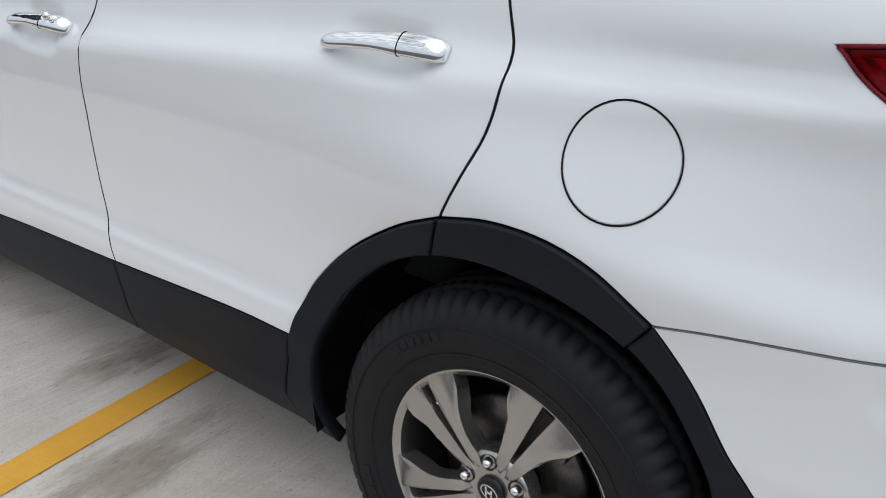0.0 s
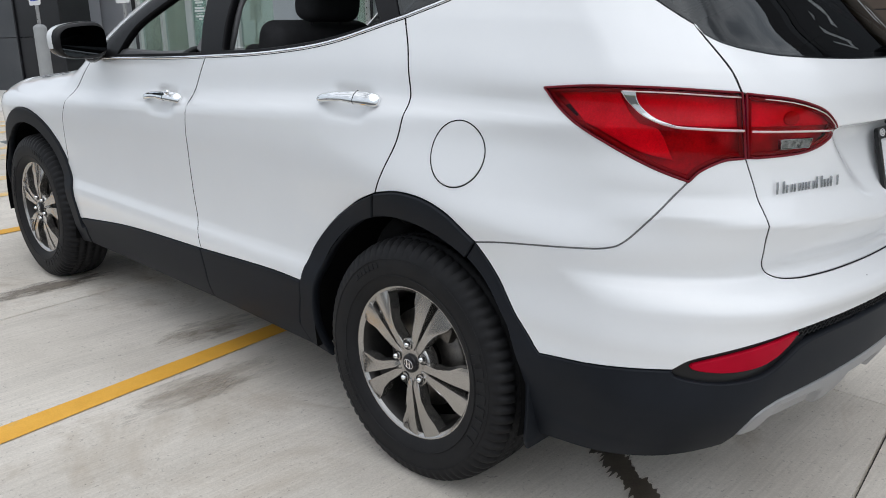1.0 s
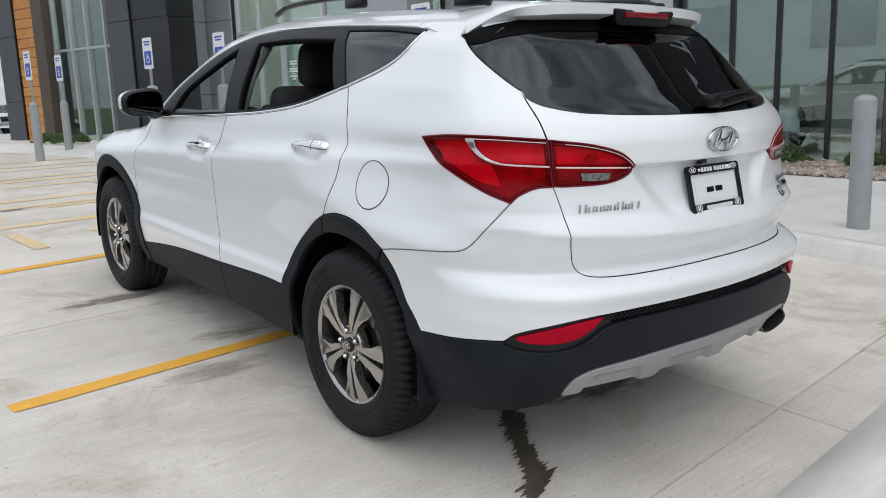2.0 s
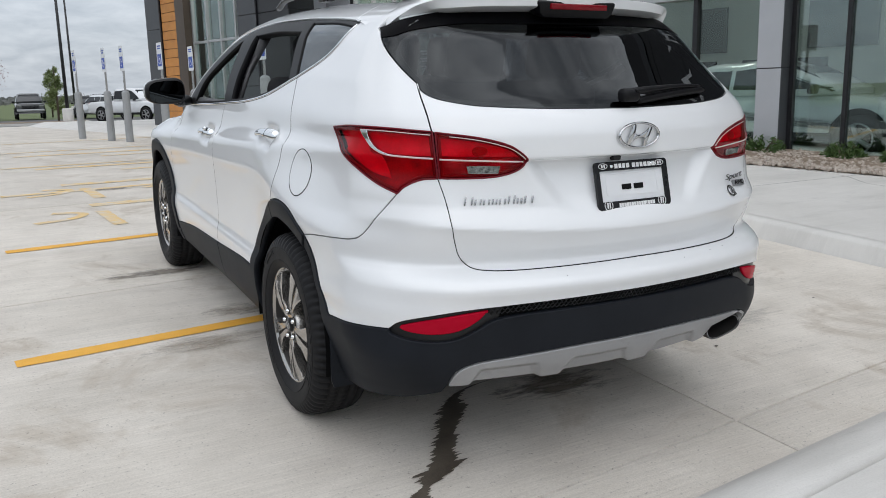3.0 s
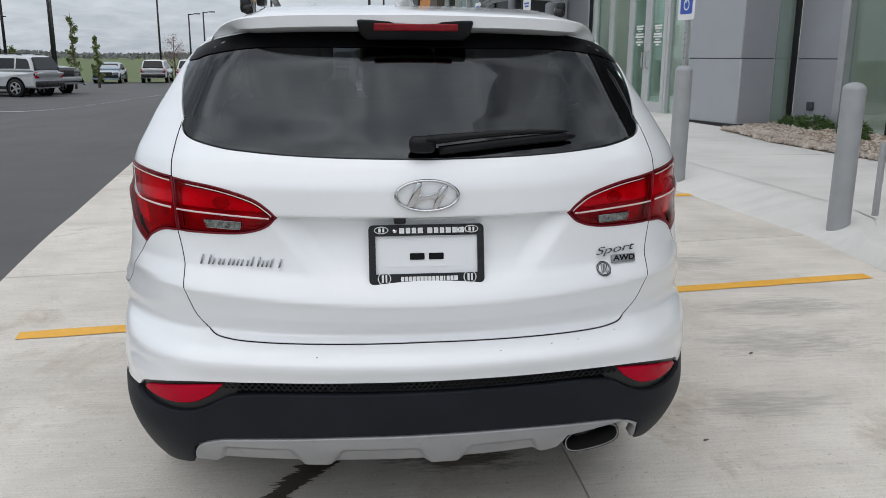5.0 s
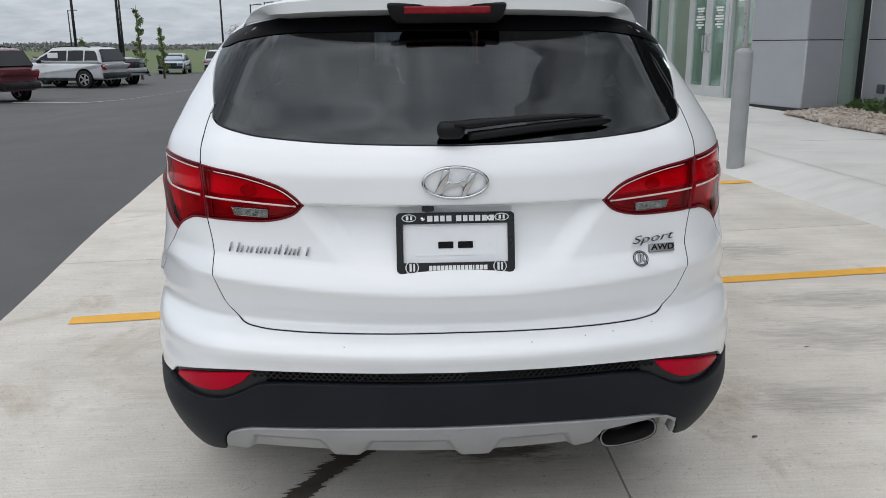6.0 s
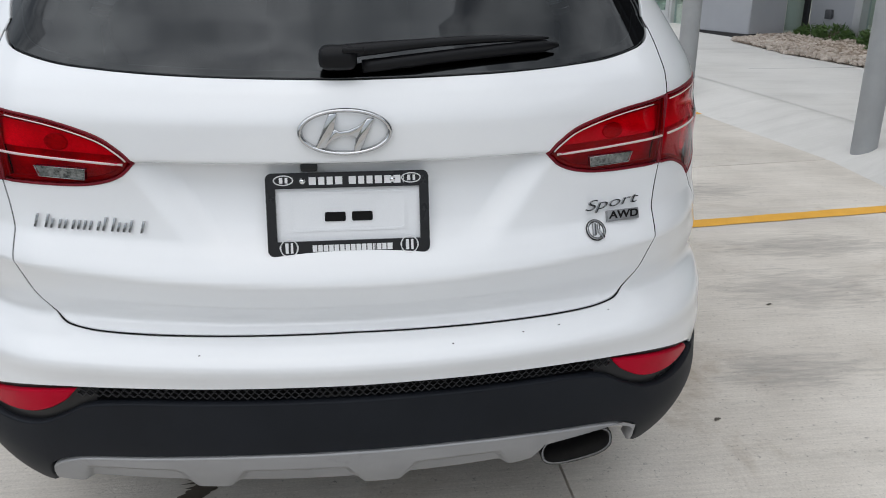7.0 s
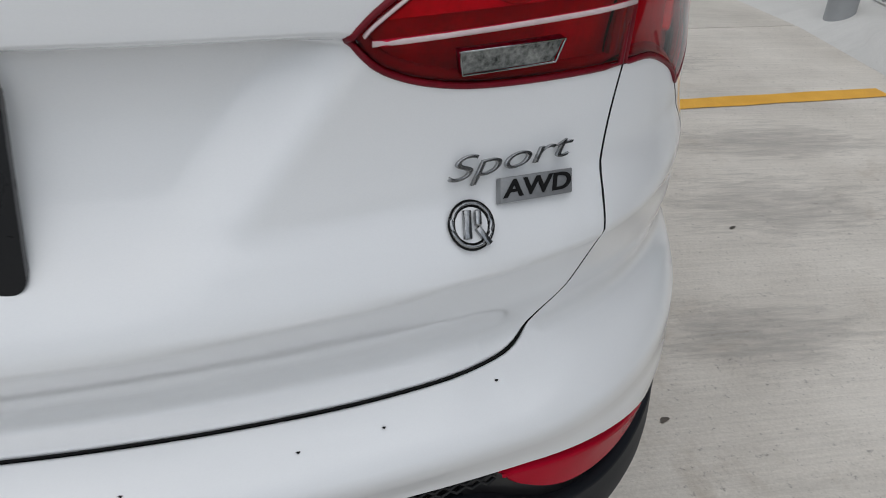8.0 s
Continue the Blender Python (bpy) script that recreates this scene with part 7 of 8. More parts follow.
def letters(text, size, material, parent, m, depth=0.0015, shear=0.0, stretch=1.0, thin=0.0, name="letters", label=""):
    """Raised lettering in the built-in font, as a mesh."""
    cu = bpy.data.curves.new(name, "FONT")
    cu.body, cu.size, cu.extrude, cu.bevel_depth, cu.shear = text, size, depth, 0.0005, shear
    cu.offset = thin
    cu.align_x, cu.align_y = "CENTER", "CENTER"
    ob = bpy.data.objects.new(name, cu)
    me = bpy.data.meshes.new_from_object(ob)
    bpy.data.objects.remove(ob)
    for v in me.vertices:
        v.co = (v.co.x * stretch, -v.co.z, v.co.y)
    me.update()
    me.materials.clear()
    return part(name, me, material, parent, label, m)


badge = new("model_badge")
badge.parent = car
badge.matrix_basis = tail_frame(-0.496, 0.976, 0.003) @ pose(0, 0, 0, 0, 4, 0)
tagged(badge, "chrome model badge of slanted bars")
x = -0.116
for i, wd in enumerate((0.034, 0.028, 0.028, 0.024, 0.028, 0.030, 0.024, 0.036)):
    tall = 0.027 if i in (0, 5) else 0.0185 if i < 7 else 0.024
    w, t, lean = wd - 0.007, 0.0048, 0.22 * tall
    for k in (0, 1):
        u = x + k * (w - t)
        part("badge_bar", extrude_outline([(u, 0), (u + t, 0), (u + t + lean, tall), (u + lean, tall)], 0.0035, 0.0009, pose(0, -0.002, -0.010)), BADGE, badge)
    x += wd
trim_badge = new("trim_badge")
trim_badge.parent = car
trim_badge.matrix_basis = tail_frame(0.546, 0.983, 0.004) @ pose(0, 0, 0, 0, -7, 0)
tagged(trim_badge, "chrome trim badge")
letters("Sport", 0.030, BADGE, trim_badge, pose(0, -0.002, 0), shear=0.35, stretch=1.95, thin=-0.0006, label="chrome raised word")
awd = new("drive_badge")
awd.parent = car
awd.matrix_basis = tail_frame(0.574, 0.954, 0.004) @ pose(0, 0, 0, 0, -7, 0)
tagged(awd, "silver drive badge")
part("badge_plate", extrude_outline([(-0.041, -0.0115), (0.038, -0.0115), (0.042, 0.0115), (-0.037, 0.0115)], 0.009, 0.0012, pose(0, -0.006, 0)), BADGE_GREY, awd)
letters("AWD", 0.022, SEAM, awd, pose(0.0, -0.0066, 0), 0.0004, 0.2, 1.35, label="black raised word")
dealer = new("dealer_badge")
dealer.parent = car
dealer.matrix_basis = tail_frame(0.506, 0.934, 0.003)
tagged(dealer, "round chrome dealer badge")
part("ring", oval(0.0195, 0.0195, 0.0023, 36, 0.9), BADGE, dealer)
part("rim", oval(0.0222, 0.0222, 0.0010, 36, 0.9), SEAM, dealer)
part("rim", oval(0.0168, 0.0168, 0.0007, 36, 0.9), SEAM, dealer)
part("backing", extrude_outline([(0.019 * math.cos(a), 0.019 * math.sin(a)) for a in np.linspace(0, math.tau, 28, endpoint=False)], 0.002), PAINT, dealer)
part("bar", box(0.0072, 0.006, 0.026, (-0.0057, -0.003, 0), 0.001), BADGE, dealer)
part("bar", box(0.0064, 0.006, 0.015, (0.0050, -0.003, 0.006), 0.002, 3), BADGE, dealer)
part("bar", box(0.0056, 0.006, 0.019, (0.0098, -0.003, -0.010), 0.001, 2, (0, -38, 0)), BADGE, dealer)
part("camera_eye", box(0.032, 0.022, 0.016, (-0.072, -0.968, 1.094), 0.004), TRIM, car)
# small paint chips on the bumper
for x, z in ((0.35, 0.742), (0.43, 0.744), (0.20, 0.738), (-0.30, 0.735), (0.545, 0.751)):
    part("paint_chip", extrude_outline([(0.0018 * math.cos(a) * (1 + 0.4 * math.sin(3 * a)), 0.0012 * math.sin(a)) for a in np.linspace(0, math.tau, 9, endpoint=False)], 0.0006), SEAM, car, "", tail_frame(x, z, 0.0006))

# ---------------------------------------------------------------- cabin
def seat(name, x, y, back_tilt):
    s = new(name)
    s.parent = car
    s.matrix_basis = pose(x, y, 0.46)
    tagged(s, "dark grey cloth car seat with a headrest")
    part("cushion", box(0.52, 0.52, 0.18, (0, 0, 0.20), 0.06, 4), CLOTH, s)
    part("backrest", box(0.50, 0.16, 0.64, (0, -0.33, 0.54), 0.06, 4, (back_tilt, 0, 0)), CLOTH, s)
    part("bolster", box(0.09, 0.20, 0.52, (-0.23, -0.30, 0.50), 0.04, 4, (back_tilt, 0, 0)), CLOTH, s)
    part("bolster", box(0.09, 0.20, 0.52, (0.23, -0.30, 0.50), 0.04, 4, (back_tilt, 0, 0)), CLOTH, s)
    part("headrest", box(0.27, 0.12, 0.21, (0, -0.46, 0.955), 0.05, 4, (back_tilt * 0.6, 0, 0)), CLOTH, s)
    for q in (-0.07, 0.07):
        part("post", tube([(q, -0.44, 0.82), (q, -0.455, 0.92)], 0.006, 8), CHROME, s)
    return s


seat("front_seat", -0.38, 1.42, 14)
seat("front_seat", 0.38, 1.42, 14)
for x in (-0.42, 0.0, 0.42):
    seat("rear_seat", x, 0.52, 20)
part("dashboard", box(1.44, 0.42, 0.30, (0, 2.12, 1.00), 0.08, 4), INNER, car, "dark grey dashboard")
part("steering_wheel", lathe([(0.175 + 0.016 * math.cos(a), 0.016 * math.sin(a)) for a in np.linspace(0, math.tau, 9)], 40, "z"), TRIM, car, "black steering wheel", pose(-0.38, 1.82, 1.02, 62, 0, 0))
part("headliner", box(1.06, 1.70, 0.03, (0, 0.45, 1.565), 0.012), INNER, car)
part("load_cover", box(1.20, 0.55, 0.03, (0, -0.35, 1.05), 0.01), DARK, car)
part("cabin_floor", box(1.50, 2.9, 0.06, (0, 0.85, 0.50), 0.01), DARK, car)
for s in (-1, 1):
    part("door_card", box(0.05, 1.60, 0.62, (s * 0.79, 1.32, 0.88), 0.02), INNER, car, "dark grey inner door card")
    part("pillar_trim", box(0.05, 0.11, 0.42, (s * 0.70, 1.13, 1.37), 0.02, turn=(8, -s * 30, 0)), INNER, car)
    part("d_pillar_trim", box(0.06, 0.26, 0.34, (s * 0.62, -0.36, 1.38), 0.03, turn=(-35, -s * 22, 0)), DARK, car)
part("room_mirror", box(0.24, 0.03, 0.065, (0.0, 1.52, 1.49), 0.015, 3), TRIM, car)


# ---------------------------------------------------------------- parked vehicles, far off
GLASS_DARK = surface("car_glass", (0.012, 0.014, 0.016), (0.02, 0.022, 0.025), (0.05, 0.1), grain=2, fine=90, bump=0.0, spec=0.3)
WHEEL_GREY = surface("car_wheel", (0.30, 0.30, 0.31), (0.42, 0.42, 0.43), (0.3, 0.4), metal=0.7, grain=9, fine=90, bump=0.0)


def gloss(name, colour):
    return surface(name, tuple(c * 0.92 for c in colour), tuple(min(1, c * 1.05) for c in colour), (0.28, 0.35), grain=2, fine=300, bump=0.0, coat=1.0)


CAR_WHITE, CAR_BLACK, CAR_SILVER = gloss("car_white", (0.72, 0.73, 0.74)), gloss("car_black", (0.014, 0.015, 0.017)), gloss("car_silver", (0.52, 0.535, 0.55))
CAR_RED, CAR_BLUE, CAR_BEIGE = gloss("car_red", (0.13, 0.008, 0.016)), gloss("car_blue", (0.26, 0.31, 0.36)), gloss("car_grey", (0.30, 0.30, 0.29))
# side outlines: (along, up) for body and cabin; the nose is at +
FORMS = {
    "suv": dict(long=4.5, wide=1.84, body=[(-2.2, 0.35), (-2.25, 0.75), (-2.2, 1.02), (0.95, 1.06), (1.9, 0.96), (2.2, 0.78), (2.25, 0.45), (2.15, 0.32)], cabin=[(-2.18, 1.0), (-1.95, 1.55), (-1.5, 1.66), (0.1, 1.66), (0.45, 1.58), (1.05, 1.05)], wheels=(-1.33, 1.35), r=0.36),
    "sedan": dict(long=4.7, wide=1.82, body=[(-2.3, 0.32), (-2.35, 0.72), (-2.2, 0.96), (1.0, 0.95), (2.0, 0.82), (2.3, 0.66), (2.35, 0.40), (2.2, 0.28)], cabin=[(-2.0, 0.93), (-1.1, 1.40), (-0.5, 1.45), (0.1, 1.44), (1.1, 0.93)], wheels=(-1.38, 1.42), r=0.33),
    "pickup": dict(long=5.8, wide=2.02, body=[(-2.9, 0.50), (-2.92, 1.20), (1.0, 1.22), (2.6, 1.18), (2.85, 1.05), (2.9, 0.60), (2.8, 0.42)], cabin=[(-0.95, 1.2), (-0.9, 1.86), (-0.5, 1.93), (0.6, 1.90), (1.35, 1.2)], wheels=(-1.85, 1.80), r=0.42),
}
FORMS["low_pickup"] = dict(FORMS["pickup"], cabin=[(-0.95, 1.2), (-0.85, 1.62), (-0.5, 1.68), (0.6, 1.66), (1.35, 1.2)])


SPOKES = {}


def parked(kind, x, y, heading, material, label, z=None):
    f = FORMS[kind]
    truck = kind.endswith("pickup")
    z = float(height(x, y)) - 0.02 if z is None else z
    c = thing({"suv": "parked_car", "sedan": "parked_car", "pickup": "pickup_truck", "low_pickup": "pickup_truck"}[kind], label, "pickup" if truck else "car", pose(x, y, z, 0, 0, heading), "parked vehicles")
    w = f["wide"] / 2

    def slab(outline, half, top_half, z0, z1, r=0.14):
        """A side outline drawn across the car, narrowing upwards, with well rounded flanks."""
        pts = np.array(curve(outline + [outline[0]], 4)[:-1])
        if np.sum(pts[:, 0] * np.roll(pts[:, 1], -1) - np.roll(pts[:, 0], -1) * pts[:, 1]) < 0:
            pts = pts[::-1]
        bm = bmesh.new()
        rows = []
        for q in np.sin(np.linspace(-1, 1, 13) * math.pi / 2):
            over = max(0.0, (abs(q) - 0.70) / 0.30)
            ring = inset(pts, r * (1 - math.sqrt(max(0.0, 1 - over * over)))) if over > 0 else pts
            line = []
            for a, b in ring:
                t = min(1, max(0, (b - z0) / max(0.01, z1 - z0)))
                line.append(bm.verts.new((q * (half + (top_half - half) * t), a * (1 - 0.02 * q * q), b)))
            rows.append(line)
        n = len(pts)
        for p, q in zip(rows, rows[1:]):
            for i in range(n):
                bm.faces.new((p[i], p[(i + 1) % n], q[(i + 1) % n], q[i]))
        bm.faces.new(rows[0][::-1])
        bm.faces.new(rows[-1])
        bmesh.ops.recalc_face_normals(bm, faces=bm.faces)
        return smooth_all(bm, 50)
    zs = [b for _, b in f["body"]]
    part("body", slab(f["body"], w, w * 0.95, min(zs), max(zs)), material, c)
    cab = f["cabin"]
    top = max(b for _, b in cab)
    base = min(b for _, b in cab)
    part("cabin", slab(cab, w * 0.93, w * 0.74, base, top, 0.09), material, c)
    wide_at = lambda b: w * (0.93 - 0.19 * (b - base) / (top - base))
    lo, hi = base + 0.07, top - 0.13
    fore = lambda b: np.interp(b, [base, top], [cab[-1][0], cab[-2][0] - 0.05])
    aft = lambda b: np.interp(b, [base, top], [cab[0][0], cab[1][0] + 0.10])
    mid = (cab[0][0] + cab[-1][0]) / 2 - 0.05

    def glazed(pts, push):
        """A thin dark pane through four corners, lifted off the body."""
        bm = bmesh.new()
        vs = [bm.verts.new(Vector(p) + Vector(push) * k) for k in (1.0, -1.0) for p in pts]
        bm.faces.new(vs[:4])
        bm.faces.new(vs[4:][::-1])
        for i in range(4):
            bm.faces.new((vs[i], vs[4 + i], vs[4 + (i + 1) % 4], vs[(i + 1) % 4]))
        bmesh.ops.recalc_face_normals(bm, faces=bm.faces)
        part("window", bm, GLASS_DARK, c)
    rim_line = np.array(curve(cab + [cab[0]], 5)[:-1])
    if np.sum(rim_line[:, 0] * np.roll(rim_line[:, 1], -1) - np.roll(rim_line[:, 0], -1) * rim_line[:, 1]) < 0:
        rim_line = rim_line[::-1]
    shrunk = inset(rim_line, 0.13)
    sill_z = base + 0.10
    shrunk = np.stack([shrunk[:, 0], np.maximum(shrunk[:, 1], sill_z)], 1)
    span = cab[-1][0] - cab[0][0]
    pillars = (mid - 0.02,) if kind != "suv" else (mid + 0.12, cab[0][0] + 0.27 * span)
    for s in (-1, 1):
        edges = [cab[-1][0] + 1.0, *pillars, cab[0][0] - 1.0]
        for fwd, rear in zip(edges, edges[1:]):
            cut = np.clip(shrunk[:, 0], rear + 0.035, fwd - 0.035)
            poly = np.stack([cut, shrunk[:, 1]], 1)
            keep = [0]
            for k in range(1, len(poly)):
                if np.linalg.norm(poly[k] - poly[keep[-1]]) > 0.012:
                    keep.append(k)
            poly = poly[keep]
            bm = bmesh.new()
            near_v = [bm.verts.new((s * (wide_at(b) + 0.008), a, b)) for a, b in poly]
            far_v = [bm.verts.new((s * (wide_at(b) - 0.02), a, b)) for a, b in poly]
            bm.faces.new(near_v)
            for k in range(len(poly)):
                m2 = (k + 1) % len(poly)
                bm.faces.new((near_v[k], near_v[m2], far_v[m2], far_v[k]))
            bmesh.ops.recalc_face_normals(bm, faces=bm.faces)
            bmesh.ops.triangulate(bm, faces=[f for f in bm.faces if len(f.verts) > 4])
            part("window", bm, GLASS_DARK, c)
        part("sill_trim", box(0.03, f["wheels"][1] - f["wheels"][0] - 2.2 * f["r"], 0.13, (s * (w - 0.005), sum(f["wheels"]) / 2, min(zs) + 0.06), 0.012), TRIM, c)
    for g, d in ((fore, 1), (aft, -1)):
        glazed([(-wide_at(lo) * 0.86, g(lo), lo), (wide_at(lo) * 0.86, g(lo), lo), (wide_at(hi) * 0.84, g(hi), hi), (-wide_at(hi) * 0.84, g(hi), hi)], (0, d * 0.075, 0.055))
    nose, tail = max(a for a, _ in f["body"]) + 0.03, min(a for a, _ in f["body"]) - 0.03
    zl = f["body"][-3][1]
    hgt = max(zs)
    part("bumper", box(w * 1.86, 0.16, 0.20, (0, nose - 0.03, 0.66 if truck else 0.52), 0.05), ZINC if truck else TRIM, c)
    part("bumper", box(w * 1.84, 0.16, 0.24, (0, tail + 0.03, 0.66 if truck else 0.52), 0.05), TRIM if kind == "suv" else material, c)
    part("grille", box(w * (1.15 if truck else 1.05), 0.09, 0.34 if truck else 0.24, (0, nose - 0.04, hgt - (0.36 if truck else 0.28)), 0.02), TRIM, c)
    for s in (-1, 1):
        part("headlight", box(0.36, 0.10, 0.15, (s * w * 0.76, nose - 0.10, hgt - 0.24), 0.04), LAMP_WHITE, c)
        part("tail_light", box(0.26, 0.08, 0.24, (s * w * 0.80, tail + 0.06, hgt - 0.18), 0.03), REFLECTOR, c)
        part("mirror", box(0.20, 0.12, 0.15, (s * (w + 0.08), cab[-1][0] - 0.30, base + 0.10), 0.04), TRIM, c)
    for yw in f["wheels"]:
        for s in (-1, 1):
            r = f["r"]
            bm = lathe([(r * 0.62, -0.10), (r * 0.92, -0.115), (r, -0.08), (r, 0.08), (r * 0.92, 0.115), (r * 0.6, 0.10)], 28)
            tyre = part("wheel", bm, RUBBER, c, "", pose(s * (w - 0.085), yw, r))
            part("rim", lathe([(0.0, -0.075), (r * 0.2, -0.09), (r * 0.55, -0.075), (r * 0.64, -0.10), (r * 0.66, -0.09), (r * 0.66, 0.09), (r * 0.64, 0.10), (r * 0.55, 0.075), (r * 0.2, 0.09), (0, 0.075)], 24), DARK, tyre)
            for k in range(5):
                spoke_mesh = SPOKES.get(r)
                if spoke_mesh is None:
                    SPOKES[r] = spoke_mesh = bpy.data.meshes.new("spoke")
                    b = box(0.215, r * 0.20, r * 0.62, (0, 0, r * 0.33), 0.01, 1)
                    b.to_mesh(spoke_mesh)
                    b.free()
                part("spoke", spoke_mesh, WHEEL_GREY, tyre, "", pose(0, 0, 0, 72 * k + 20, 0, 0))
            part("rim_lip", lathe([(r * 0.60, -0.112), (r * 0.66, -0.116), (r * 0.67, 0.116), (r * 0.60, 0.112)], 24), WHEEL_GREY, tyre)
            part("arch", lathe([(0.0, -0.005), (r + 0.06, -0.005), (r + 0.075, 0.0), (r + 0.06, 0.005), (0.0, 0.005)], 28), DARK, c, "", pose(s * (w - 0.012), yw, r + 0.02))
    if truck:
        part("bed_floor", box(w * 1.7, 1.8, 0.05, (0, -1.95, 1.235)), TRIM, c)
    if kind == "suv":
        for s in (-1, 1):
            part("roof_rail", tube([(s * w * 0.62, -1.5, 1.66), (s * w * 0.64, -1.2, 1.71), (s * w * 0.64, 0.0, 1.71), (s * w * 0.62, 0.25, 1.66)], 0.02, 6), TRIM, c)
    return c


parked("suv", -14.0, 33.2, 72, CAR_SILVER, "silver sport utility car parked on the asphalt")
part("window_sticker", box(0.02, 0.50, 0.30, (-0.79, 0.20, 1.30)), MARK_WHITE, bpy.data.objects["parked_car"])
part("window_sticker", box(0.02, 0.50, 0.30, (0.79, 0.20, 1.30)), MARK_WHITE, bpy.data.objects["parked_car"])
parked("suv", -13.9, 24.3, 62, CAR_RED, "dark red sport utility car parked on the asphalt")
parked("low_pickup", -14.4, 36.3, 235, CAR_BLACK, "black pickup truck with chrome bumper and grille")
parked("sedan", -16.6, 60.0, 186, CAR_BLUE, "pale blue saloon facing the drive")
parked("suv", -13.6, 61.5, 4, CAR_WHITE, "white sport utility car seen from behind")
parked("suv", -10.4, 58.0, 3, CAR_WHITE, "white sport utility car seen from behind")
parked("pickup", -5.9, 45.0, 182, CAR_BEIGE, "grey older pickup truck facing the drive")
parked("pickup", -2.75, 71.5, 180, CAR_WHITE, "white pickup truck with a black grille")
parked("pickup", 0.5, 68.5, 180, CAR_BLACK, "black older pickup truck")
parked("suv", 4.4, 66.0, 176, CAR_BLACK, "black crossover parked beyond the forecourt")
parked("suv", 4.9, 60.0, 20, CAR_WHITE, "white crossover seen from behind")
parked("pickup", 5.6, 49.0, 215, CAR_WHITE, "white pickup truck near the building")
showcar = parked("sedan", 0, 0, 0, CAR_WHITE, "white coupe on show behind the glass", 0.46)
showcar.matrix_basis = FRONT @ pose(3.15, SET + 2.0, -0.34, 0, 0, -90)

# island with planting ahead of the far cars
sheet("kerb_island", -7.0, 3.0, 47.5, 51.5, 0.10, CONCRETE_PALE, 1.0, label="low pale concrete kerb island", category="kerb", skirt=0.2)
sheet("island_grass", -6.8, 2.8, 47.8, 51.3, 0.115, SOIL, 1.0, label="brown planted strip on the island", category="ground")


# ---------------------------------------------------------------- poles and trees
def light_pole(x, y, tall=9.5, label="tall black lamp pole on a concrete base", twin=True):
    z = float(height(x, y))
    p = thing("street_lamp", label, "street lamp", pose(x, y, z - 0.05), "lamp poles")
    part("base", lathe([(0.30, 0.0), (0.30, 0.85), (0.27, 0.9), (0.0, 0.9)], 20, "z"), CONCRETE_PALE, p)
    part("pole", tube([(0, 0, 0.85), (0, 0, tall * 0.5), (0, 0, tall)], [0.10, 0.085, 0.065], 10), BLACK_POLE, p)
    for s in (-1, 1) if twin else (1,):
        part("arm", tube([(0, 0, tall - 0.1), (s * 0.6, 0, tall)], 0.04, 8), BLACK_POLE, p)
        part("head", box(0.55, 0.32, 0.10, (s * 0.85, 0, tall), 0.03), BLACK_POLE, p)


for x, y, t in ((-5.3, 66.0, 10.5), (4.0, 71.0, 10.5), (-20.7, 52.0, 9.5), (-17.9, 52.0, 9.5), (-16.0, 75.0, 9.5), (1.9, 50.0, 9.5)):
    light_pole(x, y, t)
for x, y, t in ((-22.2, 66.0, 8.0), (-9.0, 105.0, 9.0), (-41.0, 105.0, 6.5), (-14.5, 82.0, 6.0), (-13.1, 82.0, 6.2)):
    light_pole(x, y, t, "slim grey lamp pole far off", False)
pylon = thing("sign_pylon", "dark sign pole with small boards and a yellow top", "sign", pose(-14.5, 150, 0), "")
part("pole", tube([(0, 0, 0), (0, 0, 10.8)], 0.35, 10), BLACK_POLE, pylon)
part("board", box(1.5, 0.3, 1.9, (0.2, 0, 7.6), 0.05), PANEL_DARK, pylon)
part("board", box(1.3, 0.3, 1.5, (0.4, 0, 5.2), 0.05), CAR_RED, pylon, "dark red board")
part("board", box(1.5, 0.3, 1.3, (0.3, 0, 3.0), 0.05), PANEL_DARK, pylon)
part("crown", box(0.8, 0.6, 0.9, (0, 0, 11.2), 0.1), YELLOW, pylon, "yellow top")


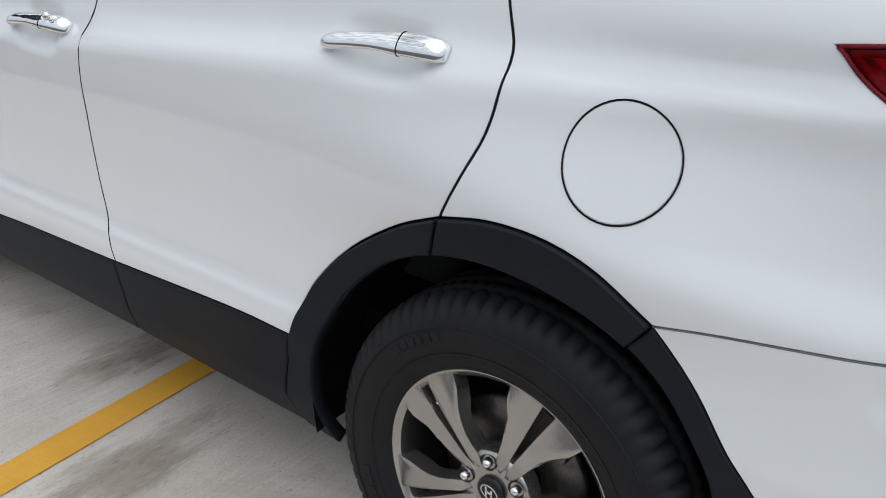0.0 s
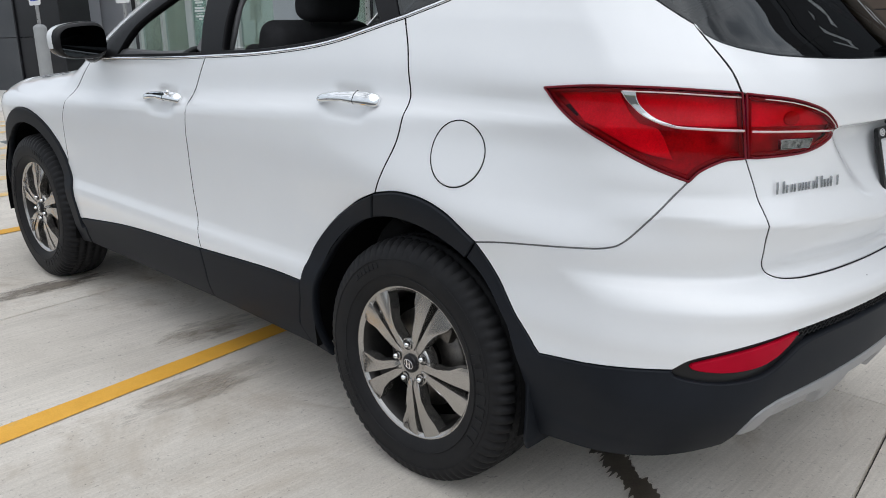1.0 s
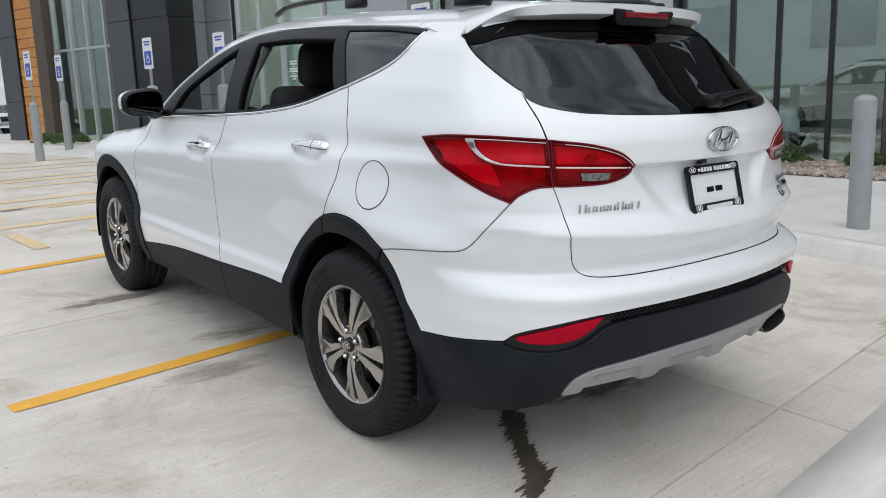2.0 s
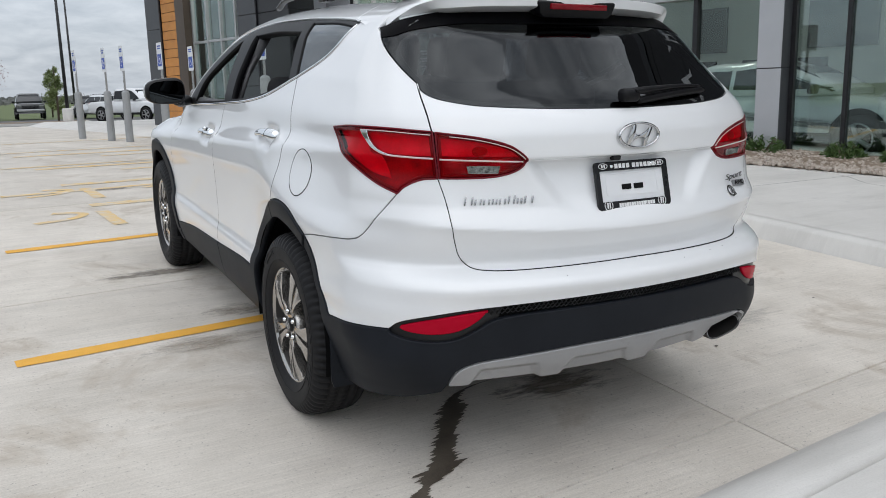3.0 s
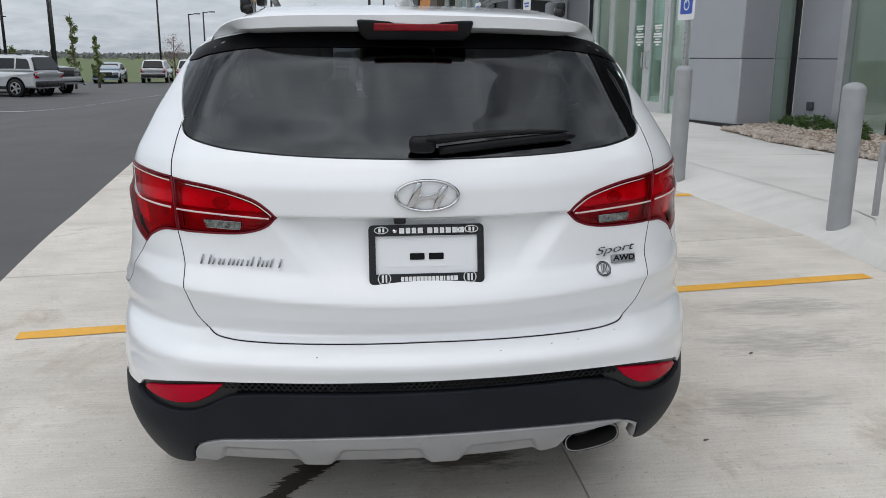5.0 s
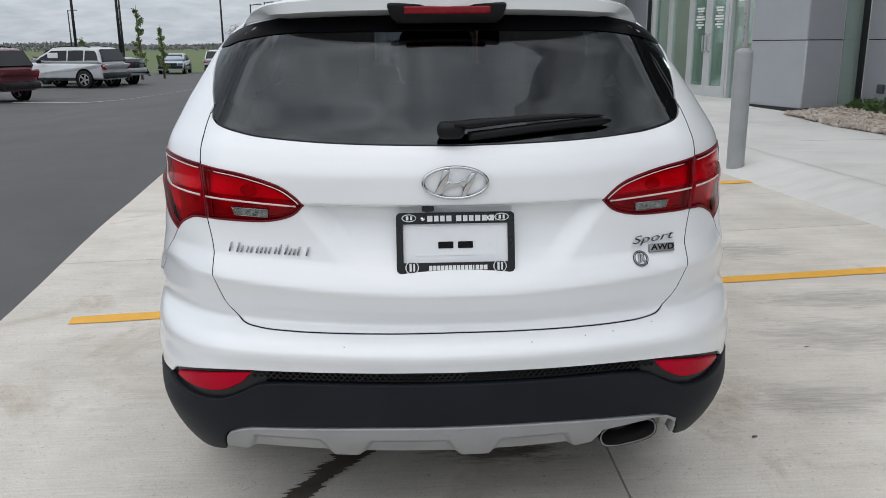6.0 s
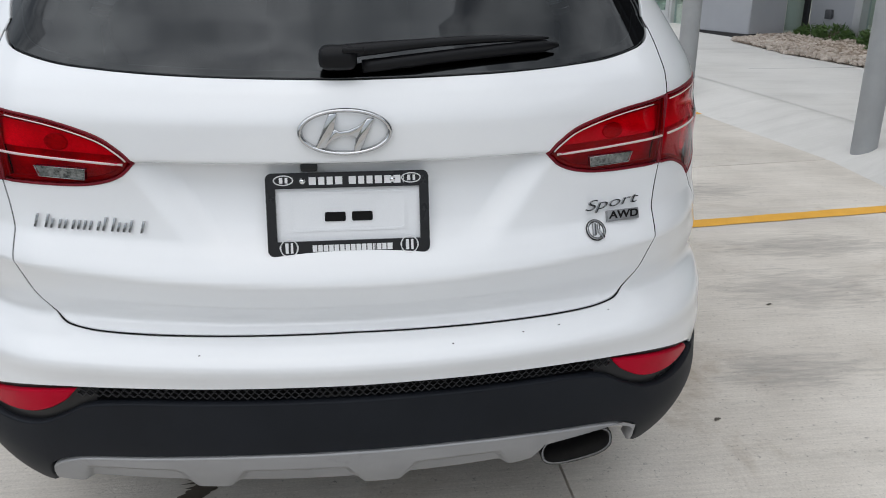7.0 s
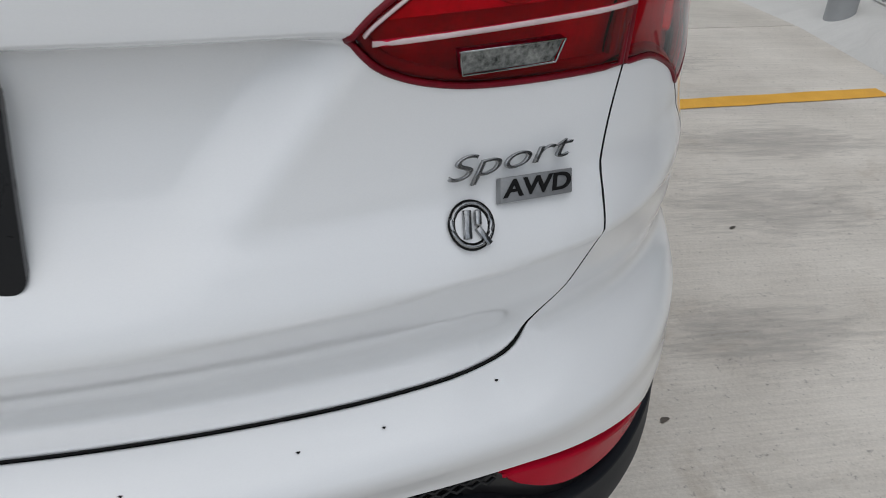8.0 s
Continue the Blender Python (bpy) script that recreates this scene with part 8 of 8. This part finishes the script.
def young_tree(x, y, tall, wide, material, label, seed, leaves=3000, low=0.10):
    """A slim young tree: tapered trunk, limbs and a crown of small leaves with gaps."""
    rng = np.random.RandomState(seed)
    t = thing("tree", label, "tree", pose(x, y, float(height(x, y)) - 0.03), "young trees")
    part("trunk", tube([(0, 0, 0), (0.03, 0.02, tall * 0.4), (-0.02, 0.0, tall * 0.8), (0, 0, tall)], [0.07, 0.055, 0.03, 0.008], 8), BARK, t)
    limbs, tips = [], []
    for k in range(16):
        a = rng.rand() * 6.28
        h0 = tall * (low + (0.9 - low) * (k + rng.rand()) / 16)
        l = wide * (0.55 + 0.5 * rng.rand()) * (1.05 - 0.75 * (h0 / tall - low) / (1 - low))
        e = (l * math.cos(a), l * math.sin(a), h0 + l * 1.0)
        limbs.append(tube([(0, 0, h0), (e[0] * 0.5, e[1] * 0.5, h0 + l * 0.6), e], [0.025, 0.016, 0.005], 5))
        tips.append(((0, 0, h0), e))
    part("limbs", merged(*limbs), BARK, t)
    v, f = [], []
    for k in range(leaves):
        a, b = tips[rng.randint(len(tips))]
        s = 0.3 + 0.85 * rng.rand()
        c = np.array(a) + (np.array(b) - np.array(a)) * s + rng.randn(3) * wide * 0.13
        d, e = rng.randn(3), rng.randn(3)
        d /= np.linalg.norm(d)
        e = np.cross(d, e)
        e /= np.linalg.norm(e)
        l = 0.03 + 0.045 * rng.rand()
        i = len(v)
        v += [c - d * l, c + e * l * 0.6, c + d * l, c - e * l * 0.6]
        f.append((i, i + 1, i + 2, i + 3))
    part("crown", mesh_of("crown", v, f), material, t)


LEAF_BUD = surface("pink_buds", (0.20, 0.10, 0.10), (0.34, 0.18, 0.17), (0.7, 0.85), grain=9, fine=60, bump=0.1)
young_tree(-1.9, 77, 6.2, 1.9, LEAF_BUD, "bare young tree with reddish buds", 2, 700)
young_tree(-5.0, 79, 4.3, 0.9, LEAF_LIGHT, "slim young tree with fresh leaves", 3)
young_tree(2.3, 72, 3.6, 0.8, LEAF_LIGHT, "slim young tree with fresh leaves", 4)
young_tree(-14.3, 44.0, 4.0, 0.42, LEAF_LIGHT, "slim columnar tree with fresh leaves", 5, 1900)
young_tree(-13.9, 47.0, 3.1, 0.34, LEAF_LIGHT, "slim columnar tree with fresh leaves", 6)
young_tree(-18.4, 47.0, 2.3, 0.5, LEAF_LIGHT, "slim young tree with fresh leaves", 7)
young_tree(-16.5, 84.0, 3.8, 1.6, LEAF_BUD, "small redbud tree in flower", 8, 900)
young_tree(1.5, 52.0, 3.4, 0.6, LEAF_LIGHT, "slim young tree with fresh leaves", 9)

# far woods: many small clumps along the horizon
rng = np.random.RandomState(33)
WOODS = surface("far_woods", (0.15, 0.155, 0.15), (0.21, 0.21, 0.205), (0.85, 0.95), grain=0.05, fine=1.5, bump=0.0)
v, f = [], []
for k in range(17000):
    x = -340 + 680 * rng.rand()
    y = 430 + 60 * rng.rand()
    top = 2.9 + 0.8 * math.sin(x * 0.02) + 0.5 * math.sin(x * 0.071 + 1) + 0.35 * rng.randn()
    z = max(0, top) * rng.rand() ** 0.6
    s = 0.45 + 0.5 * rng.rand()
    d, e = rng.randn(3), rng.randn(3)
    d[1] *= 0.3
    e[1] *= 0.3
    d, e = d / np.linalg.norm(d) * s, e / np.linalg.norm(e) * s
    c = np.array([x, y, z])
    i = len(v)
    v += [c - d, c + e, c + d, c - e]
    f.append((i, i + 1, i + 2, i + 3))
tagged(part("far_woods", mesh_of("far_woods", v, f), WOODS, None), "dull grey-brown belt of woods along the horizon", "woods", "", "stuff")
